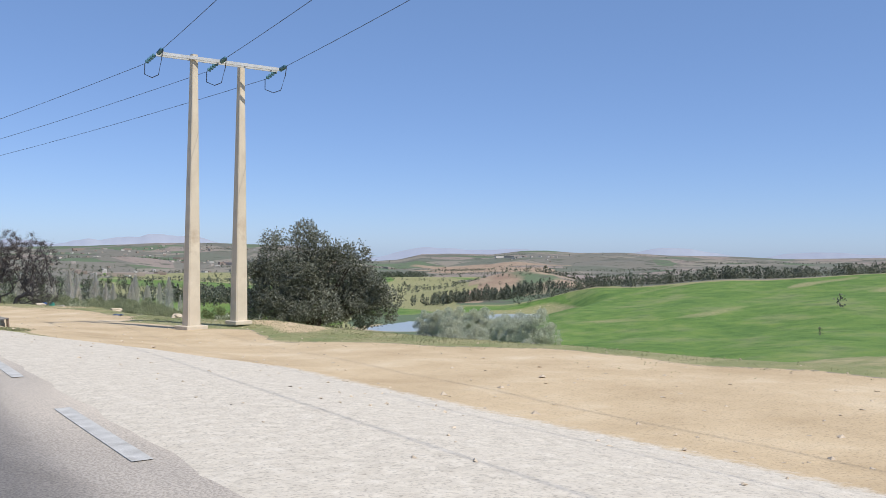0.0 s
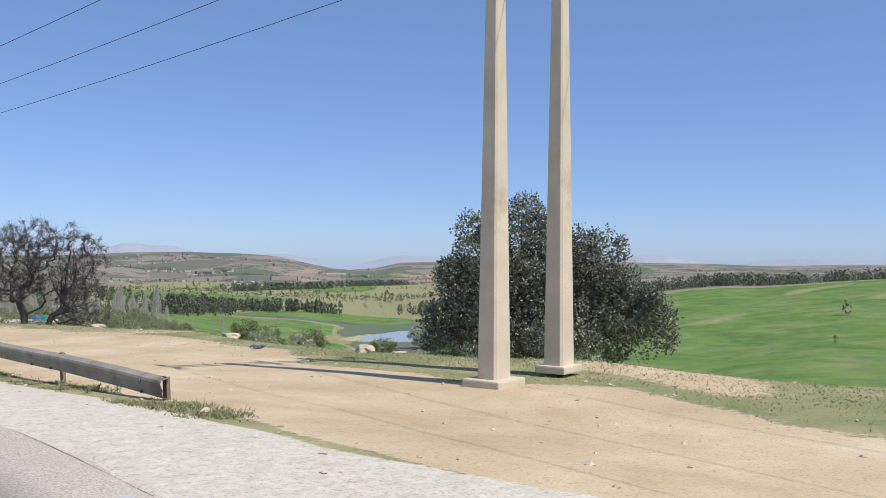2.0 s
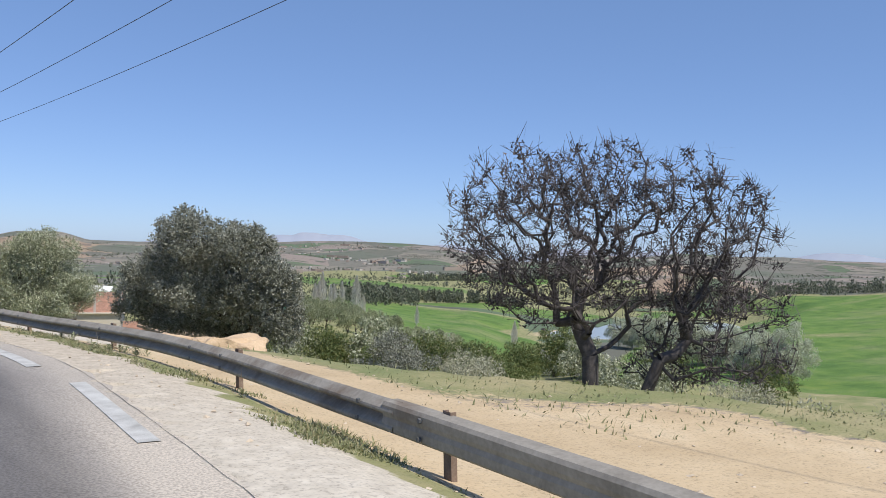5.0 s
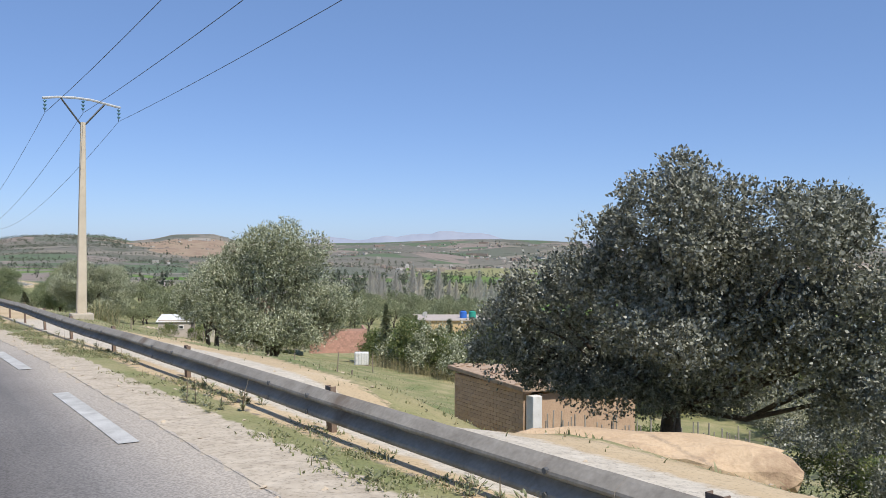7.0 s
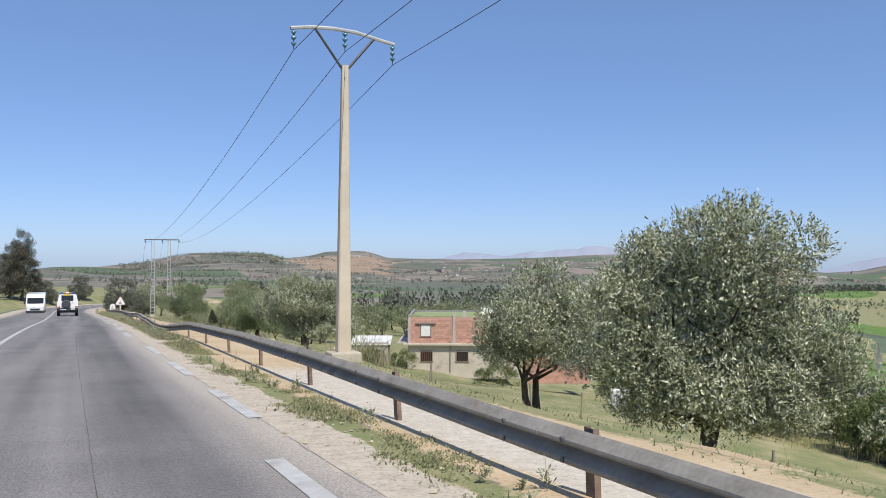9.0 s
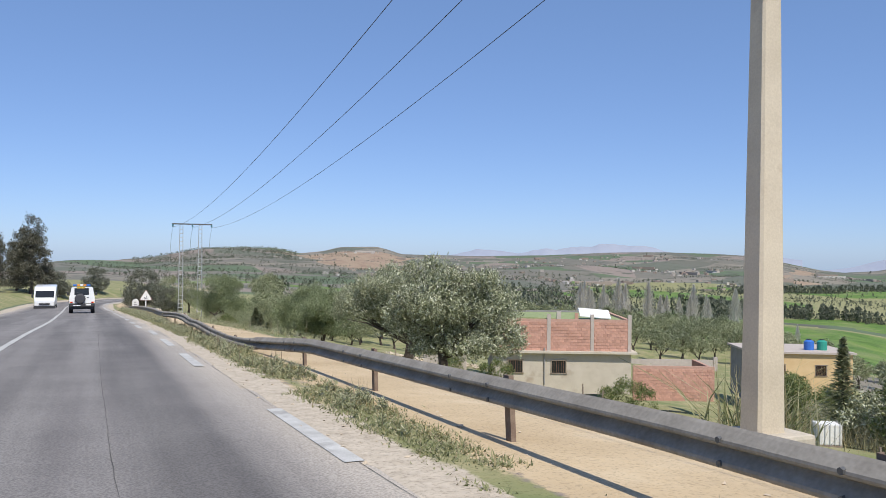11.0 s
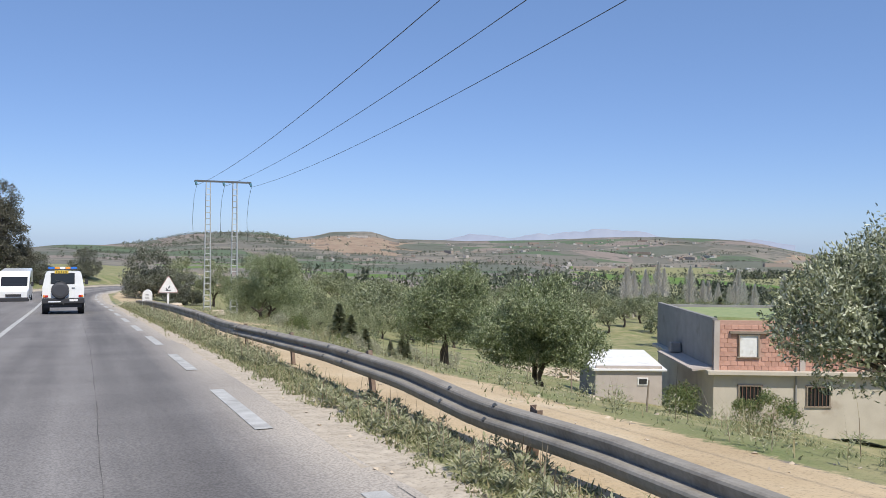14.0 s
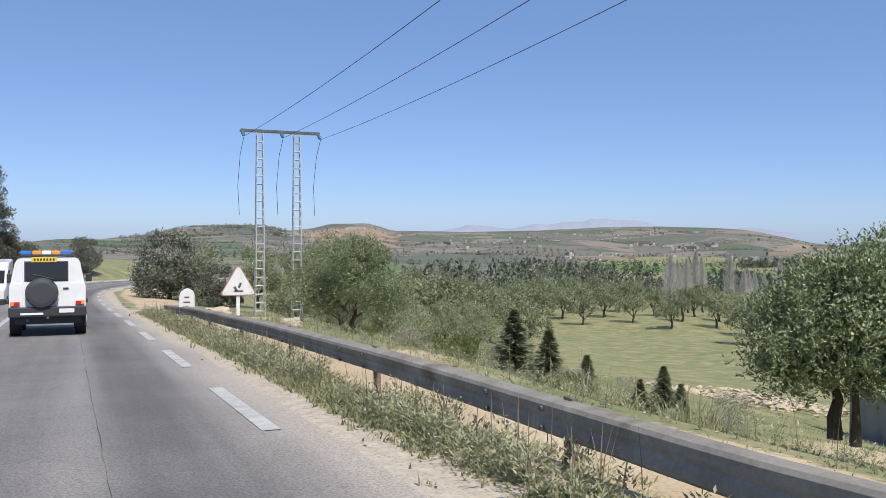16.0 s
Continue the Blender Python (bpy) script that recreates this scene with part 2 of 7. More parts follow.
OLIVE_LEAF = leafy("olive_leaf", (0.105, 0.125, 0.06), (0.33, 0.35, 0.205), (0.72, 0.73, 0.57), 0.42, 0.06)
GREEN_OLIVE_LEAF = leafy("green_olive_leaf", (0.095, 0.125, 0.052), (0.22, 0.265, 0.12), (0.50, 0.53, 0.34), 0.42, 0.12)
GROVE_LEAF = leafy("grove_leaf", (0.11, 0.135, 0.065), (0.22, 0.245, 0.13), (0.42, 0.435, 0.29), 0.5, 0.15)
BANK_LEAF = leafy("bank_leaf", (0.13, 0.155, 0.07), (0.265, 0.29, 0.15), (0.48, 0.485, 0.32), 0.5, 0.15)
WEED_LEAF = leafy("weed_leaf", (0.22, 0.24, 0.13), (0.35, 0.36, 0.21), (0.55, 0.52, 0.36), 0.8, 0.35)
BUSH_LEAF = leafy("bush_leaf", (0.09, 0.13, 0.045), (0.16, 0.20, 0.07), (0.27, 0.27, 0.10), 0.6, 0.3)
WILLOW_LEAF = leafy("willow_leaf", (0.36, 0.38, 0.26), (0.54, 0.56, 0.42), (0.72, 0.73, 0.60), 0.5, 0.3)
YOUNG_LEAF = leafy("young_needle", (0.17, 0.195, 0.11), (0.28, 0.305, 0.175), (0.45, 0.45, 0.29), 0.6, 0.45)
EUCALYPTUS_LEAF = leafy("eucalyptus_leaf", (0.062, 0.066, 0.044), (0.105, 0.102, 0.07), (0.18, 0.165, 0.125), 0.55, 0.12)
FAR_LEAF = leafy("far_leaf", (0.085, 0.098, 0.07), (0.13, 0.145, 0.10), (0.195, 0.20, 0.145), 0.7, 0.15)
TWIG_LEAF = leafy("withered_leaf", (0.05, 0.042, 0.042), (0.09, 0.078, 0.075), (0.17, 0.145, 0.14), 0.8, 0.1)
POPLAR_TWIG = leafy("poplar_twig", (0.56, 0.52, 0.45), (0.66, 0.62, 0.55), (0.76, 0.72, 0.65), 0.9, 0.45)
POPLAR_BARK = grained("poplar_bark", (0.50, 0.46, 0.40), (0.66, 0.62, 0.55), 6, 0.9, 0.4, 40)
HALF_BARE = leafy("half_bare_shrub", (0.28, 0.275, 0.18), (0.42, 0.41, 0.29), (0.58, 0.555, 0.43), 0.8, 0.3)
GRASS = leafy("grass_blade", (0.18, 0.20, 0.09), (0.29, 0.30, 0.155), (0.48, 0.44, 0.28), 0.8, 0.4)
STALK = leafy("dry_stalk", (0.17, 0.13, 0.085), (0.28, 0.225, 0.15), (0.42, 0.36, 0.25), 0.8, 0.2)
DRY_GRASS = leafy("dry_grass_blade", (0.30, 0.25, 0.13), (0.42, 0.36, 0.20), (0.55, 0.48, 0.30), 0.8, 0.3)
ROCK = grained("sandstone", (0.50, 0.35, 0.22), (0.66, 0.50, 0.335), 1.8, 0.95, 0.7, 25, stain=(0.30, 0.20, 0.13), dist=0.05)
PALE_ROCK = grained("pale_limestone", (0.45, 0.37, 0.275), (0.62, 0.52, 0.40), 2.5, 0.95, 0.6, 25, dist=0.04)


# ---------------- helpers ----------------
def mesh_of(name, verts, faces, material, smooth_shade=False):
    me = bpy.data.meshes.new(name)
    me.from_pydata([tuple(v) for v in verts], [], [tuple(f) for f in faces])
    me.materials.append(material)
    if smooth_shade:
        me.polygons.foreach_set("use_smooth", [True] * len(me.polygons))
    me.update()
    return me


def bm_mesh(name, bm, material, smooth_shade=False):
    bmesh.ops.recalc_face_normals(bm, faces=bm.faces)
    me = bpy.data.meshes.new(name)
    bm.to_mesh(me)
    bm.free()
    me.materials.append(material)
    if smooth_shade:
        me.polygons.foreach_set("use_smooth", [True] * len(me.polygons))
    return me


def part(name, bm, material, parent, label="", smooth_shade=False):
    """One mesh object under a thing or a part, from a bmesh or mesh data."""
    me = bm if isinstance(bm, bpy.types.Mesh) else bm_mesh(name, bm, material, smooth_shade)
    ob = new(name, me)
    ob.parent = parent
    return tagged(ob, label)


def thing(name, m, label, category, group="", kind=""):
    ob = new(name)
    ob.empty_display_size = 0.3
    ob.matrix_world = m
    return tagged(ob, label, category, group, kind)


def box(bm, size, at=(0, 0, 0), turn=None, bevel=0.0):
    m = Matrix.Translation(at) @ (turn or Matrix()) @ Matrix.Diagonal((*size, 1))
    made = bmesh.ops.create_cube(bm, size=1, matrix=m)
    if bevel:
        edges = list({e for v in made["verts"] for e in v.link_edges})
        bmesh.ops.bevel(bm, geom=edges, offset=bevel, segments=2, affect="EDGES", profile=0.6)
    return bm


def block(size, at=(0, 0, 0), turn=None, bevel=0.0):
    return box(bmesh.new(), size, at, turn, bevel)


def rod(bm, a, b, r0, r1=None, sides=8, cap=True):
    """A straight tapered bar from a to b."""
    a, b = Vector(a), Vector(b)
    way = b - a
    q = way.to_track_quat("Z", "Y").to_matrix().to_4x4()
    bmesh.ops.create_cone(bm, cap_ends=cap, segments=sides, radius1=r0, radius2=r1 if r1 is not None else r0, depth=way.length, matrix=Matrix.Translation((a + b) / 2) @ q)
    return bm


def tube(verts, faces, pts, radii, sides=6):
    """A bent, tapered limb appended to verts and faces."""
    base = len(verts)
    for i, p in enumerate(pts):
        p = Vector(p)
        way = Vector(pts[min(i + 1, len(pts) - 1)]) - Vector(pts[max(i - 1, 0)])
        u = way.orthogonal().normalized()
        w = way.normalized().cross(u)
        for k in range(sides):
            a = 2 * math.pi * k / sides
            verts.append(p + (u * math.cos(a) + w * math.sin(a)) * radii[i])
    for i in range(len(pts) - 1):
        for k in range(sides):
            j = (k + 1) % sides
            faces.append((base + i * sides + k, base + i * sides + j, base + (i + 1) * sides + j, base + (i + 1) * sides + k))


def sweep(profile, stations, closed=False):
    """A band: the profile's (across, up) points carried along stations of (place, right, up)."""
    verts, faces = [], []
    k = len(profile)
    for place, right, up in stations:
        for a, b in profile:
            verts.append(place + right * a + up * b)
    for i in range(len(stations) - 1):
        for j in range(k if closed else k - 1):
            n = (j + 1) % k
            faces.append((i * k + j, i * k + n, (i + 1) * k + n, (i + 1) * k + j))
    return verts, faces


def leaf_cloud(rng, centres, spread, count, size, slim=0.45, rise=0.0, spray=1):
    """Many small leaves round the surfaces of blobs, singly or along short twigs: verts and faces."""
    count //= spray
    c = np.array([[*b[:3]] for b in centres])
    r = np.array([[*b[3:6]] for b in centres])
    w = (r.prod(1)) ** (2 / 3)
    pick = rng.choice(len(c), count, p=w / w.sum())
    d = rng.normal(size=(count, 3))
    d /= np.linalg.norm(d, axis=1, keepdims=True)
    lump = 1 + 0.16 * np.sin(d[:, :1] * 7 + pick[:, None]) * np.cos(d[:, 1:2] * 6 + pick[:, None] * 2)
    far = spread + (1 - spread) * rng.random((count, 1)) ** 0.6
    p = c[pick] + d * r[pick] * far * lump + rng.normal(size=(count, 3)) * size * 0.4
    a = rng.normal(size=(count, 3)) * (1.0 if spray == 1 else 0.5) + d * 0.6
    a[:, 2] += rise
    a /= np.linalg.norm(a, axis=1, keepdims=True)
    if spray > 1:
        count *= spray
        twig, d = np.repeat(a, spray, 0), np.repeat(d, spray, 0)
        p = np.repeat(p, spray, 0) + twig * size * rng.uniform(-1.6, 2.2, (count, 1)) + rng.normal(size=(count, 3)) * size * 0.22
        a = twig + rng.normal(size=(count, 3)) * 0.42
        a /= np.linalg.norm(a, axis=1, keepdims=True)
    b = np.cross(a, rng.normal(size=(count, 3)) * 0.55 + d * 1.1)
    b /= np.linalg.norm(b, axis=1, keepdims=True)
    s = size * (0.6 + 0.8 * rng.random((count, 1)))
    n = np.cross(a, b)
    v = np.stack([p - a * s * 0.5, p + b * s * slim * 0.5 + n * s * 0.08, p + a * s * 0.5, p - b * s * slim * 0.5 + n * s * 0.08], 1).reshape(-1, 3)
    f = np.arange(count * 4).reshape(-1, 4)
    return v, f


def fast_mesh(name, v, f, material):
    """A mesh of loose quads or triangles from arrays."""
    me = bpy.data.meshes.new(name)
    k = f.shape[1]
    me.vertices.add(len(v))
    me.vertices.foreach_set("co", np.asarray(v, np.float32).ravel())
    me.loops.add(f.size)
    me.loops.foreach_set("vertex_index", np.asarray(f, np.int32).ravel())
    me.polygons.add(len(f))
    me.polygons.foreach_set("loop_start", np.arange(0, f.size, k, dtype=np.int32))
    me.polygons.foreach_set("loop_total", np.full(len(f), k, np.int32))
    me.materials.append(material)
    me.update(calc_edges=True)
    return me


# ---------------- the lie of the land ----------------
ROAD = [(-320.0, -92.0, 10.0), (-200.0, -56.5, 6.0), (-120.0, -32.5, 2.9), (-80.0, -20.4, 1.3), (-51.4, -11.7, 0.29), (-43.4, -9.2, 0.0), (-35.1, -6.56, -0.27), (-27.7, -4.7, -0.49), (-19.5, -3.45, -0.62),
        (-12.5, -2.1, -0.71), (-5.0, -0.65, -0.77), (0.5, 0.2, -0.83), (10.4, 0.36, -1.1), (17.3, 0.28, -1.26), (24.2, 0.2, -1.54), (33.0, 0.14, -1.88), (42.4, 0.1, -2.21), (50.5, 0.14, -2.51), (59.0, 0.2, -2.87),
        (71.7, 0.28, -3.48), (85.0, 0.2, -4.1), (98.0, 0.1, -4.7), (110.0, -0.05, -5.25), (122.0, -0.1, -5.7), (134.0, 0.4, -6.1), (146.0, 2.2, -6.5), (158.0, 5.5, -6.9), (172.0, 11.5, -7.4), (190.0, 19.0, -8.0), (230.0, 27.0, -9.5), (400.0, 28.0, -13.0)]
FAR_R = (60, 100, 200, 350, 500, 700, 1000, 1500)
FAR_Z = {-180: (2, 3, 5, 7, 9, 10, 12, 15), -90: (1, 2, 4, 5, 6, 6, 6, 6), -40: (-2, -3, -5, -7, -9, -11, -13, -15), -6: (-4, -5, -7, -10, -13, -15, -17, -19),
         -1: (-4, -5, -8, -11, -14, -16, -17, -19), 3: (-4.5, -6.5, -11, -14, -16, -18, -21, -24), 6: (-5, -8, -13, -16, -18, -20, -24, -28), 8.5: (-5, -8, -13, -16, -18, -20, -24, -28),
         11.3: (-5.5, -9, -14, -17, -20, -23, -27, -30), 13.2: (-6, -10, -15, -18, -21, -24, -29, -31), 15: (-6, -11, -15, -18, -22, -26, -30, -32), 17.5: (-6.5, -11, -15.5, -18.5, -23, -27, -31, -33),
         20: (-7, -11.5, -16, -19, -24, -28, -32, -34), 25: (-8, -12, -16, -20, -25, -29, -33, -35), 35: (-9, -14, -18, -24, -30, -34, -38, -40), 44: (-9, -16, -24, -32, -38, -40, -43, -44),
         51: (-9, -18, -32, -43, -46, -46, -46, -46), 58: (-9, -18, -32, -41, -45, -43, -44, -45), 66: (-9, -18, -34, -36, -32, -25, -40, -45), 75: (-9, -18, -32, -33, -26, -17, -30, -40),
         85: (-9, -17, -28, -28, -20, -10, -14, -30), 105: (-8, -14, -20, -18, -10, 0, 4, 4), 140: (-3, -4, -4, -3, 0, 4, 6, 8), 180: (2, 3, 5, 7, 9, 10, 12, 15)}
FAR_KEYS = sorted(FAR_Z)


def smooth(a, b, v):
    v = min(1.0, max(0.0, (v - a) / (b - a)))
    return v * v * (3 - 2 * v)


def along(table, s):
    """The value of a table of (station, value) at s."""
    i = 0
    while i < len(table) - 2 and table[i + 1][0] < s:
        i += 1
    (a, p), (b, q) = table[i], table[i + 1]
    return p + (q - p) * min(1.0, max(0.0, (s - a) / (b - a)))


def road_at(y):
    """The lane line's x, the road's z and its heading at y."""
    n = len(ROAD) - 2
    i = 0
    while i < n and ROAD[i + 1][0] < y:
        i += 1
    p0, p1, p2, p3 = ROAD[max(i - 1, 0)], ROAD[i], ROAD[i + 1], ROAD[min(i + 2, n + 1)]
    u = (y - p1[0]) / (p2[0] - p1[0])
    out = []
    for k in (1, 2):
        m1 = (p2[k] - p0[k]) / (p2[0] - p0[0])
        m2 = (p3[k] - p1[k]) / (p3[0] - p1[0])
        w = p2[0] - p1[0]
        if 0 <= u <= 1:
            out.append(p1[k] * (2 * u**3 - 3 * u**2 + 1) + p2[k] * (3 * u**2 - 2 * u**3) + w * (m1 * (u**3 - 2 * u**2 + u) + m2 * (u**3 - u**2)))
            if k == 1:
                g = (6 * u**2 - 6 * u) * (p1[1] - p2[1]) / w + m1 * (3 * u**2 - 4 * u + 1) + m2 * (3 * u**2 - 2 * u)
        else:
            g0 = (p2[k] - p1[k]) / w
            out.append(p1[k] + g0 * (y - p1[0]))
            if k == 1:
                g = g0
    return out[0], out[1], math.atan(g)


def beside(y, d, up=0.0):
    """The place d metres to the right of the lane line, square to it, at the station y."""
    x, z, a = road_at(y)
    return Vector((x + d * math.cos(a), y - d * math.sin(a), z + up))


def lateral(x, y):
    """Station and distance to the right of the lane line for a place near the road."""
    s = y
    for _ in range(4):
        rx, _, a = road_at(s)
        d = (x - rx) * math.cos(a) - (y - s) * math.sin(a)
        s = y + d * math.sin(a)
    return s, d


# the skyline: bearing and height over the eye, in degrees
SKYLINE = [(-180, 0.3), (-60, 0.0), (-12, -0.9), (-0.3, -0.92), (3.2, -0.5), (4.6, -0.2), (6.4, 0.33), (7.2, 0.44), (9, 0.52), (11.3, 0.52), (12, 0.36), (12.9, 0.2), (14.4, 0.36), (15.4, 0.62), (17.9, 0.67), (18.6, 0.5), (19.5, 0.22), (24, 0.13), (29, 0.24), (33, 0.47), (37, 0.53), (39.8, 0.45), (41.8, 0.34),
           (43, 0.14), (44.5, -0.2), (46, -0.5), (47.2, -0.62), (49, -0.52), (50.6, -0.12), (52.5, -0.05), (55.3, -0.1), (57.4, 0.16), (59, 0.2), (61, 0.08), (64, 0.12), (67, -0.05), (71, -0.08), (74, -0.2), (80, -0.1), (110, 0.05), (180, 0.3)]
CREST = 3500.0


def relief(x, y):
    """Rolling ground in the distance."""
    return 26 * noise.noise((x * 0.0013, y * 0.0013, 41.0)) + 13 * noise.noise((x * 0.0035, y * 0.0035, 42.0)) + 5 * noise.noise((x * 0.009, y * 0.009, 43.0))


def far_z(x, y):
    away = math.hypot(x, y)
    r = max(60.0, min(1500.0, away))
    b = math.degrees(math.atan2(x, y))
    keys = FAR_KEYS
    j = 0
    while j < len(keys) - 2 and keys[j + 1] < b:
        j += 1
    v = (b - keys[j]) / (keys[j + 1] - keys[j])
    v = v * v * (3 - 2 * v)
    i = 0
    while i < len(FAR_R) - 2 and FAR_R[i + 1] < r:
        i += 1
    u = math.log(r / FAR_R[i]) / math.log(FAR_R[i + 1] / FAR_R[i])
    u = u * u * (3 - 2 * u)
    za = FAR_Z[keys[j]][i] * (1 - u) + FAR_Z[keys[j]][i + 1] * u
    zb = FAR_Z[keys[j + 1]][i] * (1 - u) + FAR_Z[keys[j + 1]][i + 1] * u
    z = za * (1 - v) + zb * v
    if away > 1500:
        top = CREST * math.tan(radians(along(SKYLINE, b)))
        u = min(1.0, (away - 1500) / (CREST - 1500))
        z += (top - z) * (0.3 * u + 0.7 * u * u) - 110 * smooth(CREST, 4700, away)
    if away > 800:
        z += relief(x, y) * smooth(800, 1500, away) * (1 - 0.92 * smooth(2500, CREST, away))
        z += 25 * math.exp(-(((x - 800) / 75) ** 2 + ((y - 478) / 75) ** 2))
    return z


EDGE = [(-400, 17), (-60, 17), (-48, 17), (-40, 15.5), (-30, 13.8), (-20, 12.6), (-10, 11.6), (-3, 9.6), (1, 6.6), (4, 5.3), (8, 5.6), (12, 6.2), (20, 6.0), (40, 7.0), (60, 7.0), (75, 6.2), (95, 7.5), (120, 9.0), (400, 9.0)]


def edge_at(s):
    """How far right of the lane line the level ground beside the road reaches."""
    i = 0
    while i < len(EDGE) - 2 and EDGE[i + 1][0] < s:
        i += 1
    (a, p), (b, q) = EDGE[i], EDGE[i + 1]
    return p + (q - p) * min(1.0, max(0.0, (s - a) / (b - a)))


DIP = [(-400, 0.0), (-30, 0.05), (-26, 0.1), (-22, 0.24), (-18, 0.36), (-13, 0.4), (-6, 0.3), (3, 0.16), (12, 0.06), (400, 0.06)]
DROP = [(-400, 1.3), (16, 1.3), (22, 1.7), (36, 1.7), (46, 1.3), (70, 1.3), (84, 0.75), (100, 0.75), (120, 1.3), (400, 1.3)]
STRIP = [(-400, 4.05), (-14, 4.05), (-10, 3.65), (-5, 3.3), (0, 3.1), (6, 2.9), (15, 2.75), (25, 2.75), (46, 2.8), (60, 2.72), (400, 2.75)]


def bumps(x, y):
    hump = 0.42 * math.exp(-(((x - 10.2) / 2.4) ** 2 + ((y + 13.6) / 1.7) ** 2)) + 0.3 * math.exp(-(((x - 9.4) / 1.3) ** 2 + ((y + 27.0) / 2.2) ** 2))
    return 1.6 * hump + 0.5 * noise.noise((x * 0.11, y * 0.11, 1.7)) + 0.28 * noise.noise((x * 0.31, y * 0.31, 5.1)) + 0.1 * noise.noise((x * 0.9, y * 0.9, 9.3))


def lake_at(x, y):
    """Under 1 within the lake's shore."""
    a = math.atan2(y - 288, x - 450)
    k = 1 + 0.12 * math.sin(2 * a + 1) + 0.08 * math.sin(5 * a) + 0.04 * math.sin(9 * a)
    return math.hypot((x - 450) / 76, (y - 288) / 40) / k


def ground_z(x, y):
    far = far_z(x, y)
    r = math.hypot(x, y)
    if 250 < r < 650:
        k = lake_at(x, y)
        far = far * smooth(1.0, 1.9, k) + (-44.7 - 2.0 * smooth(1.12, 0.8, k)) * (1 - smooth(1.0, 1.9, k))
        if k < 1.6:
            return far
    if r > 420:
        return far + 2.2 * noise.noise((x * 0.004, y * 0.004, 3.0)) * smooth(420, 900, r) * (0 if abs(far + 46) < 1.5 else 1)
    s, d = lateral(x, y)
    z = road_at(s)[1]
    e = edge_at(s)
    if d >= 0:
        dip = along(DIP, s)
        near = z - 0.02 * smooth(2.0, 3.0, d) - dip * smooth(2.4, 4.0, d) - (0.47 - dip) * smooth(3.4, 8.0, d)
        past = d - e
        if past > 0:
            near -= along(DROP, s) * smooth(0, 3.5, past) + 0.16 * past
        k = smooth(0, 55, past)
        near -= 0.5 * math.exp(-(((x - 6.3) / 1.3) ** 2 + ((y - 12.3) / 1.5) ** 2))
        rough = bumps(x, y) * (0.12 * smooth(3.5, 6, d) + 0.5 * smooth(-1.0, 4.0, past))
    else:
        out = -d - 5.6
        near = z + (0.9 * smooth(0.5, 5, out) + 0.05 * out if out > 0 else 0)
        k = smooth(10, 70, out)
        rough = bumps(x, y) * 0.5 * smooth(0.5, 5, out)
    return near * (1 - k) + far * k + rough


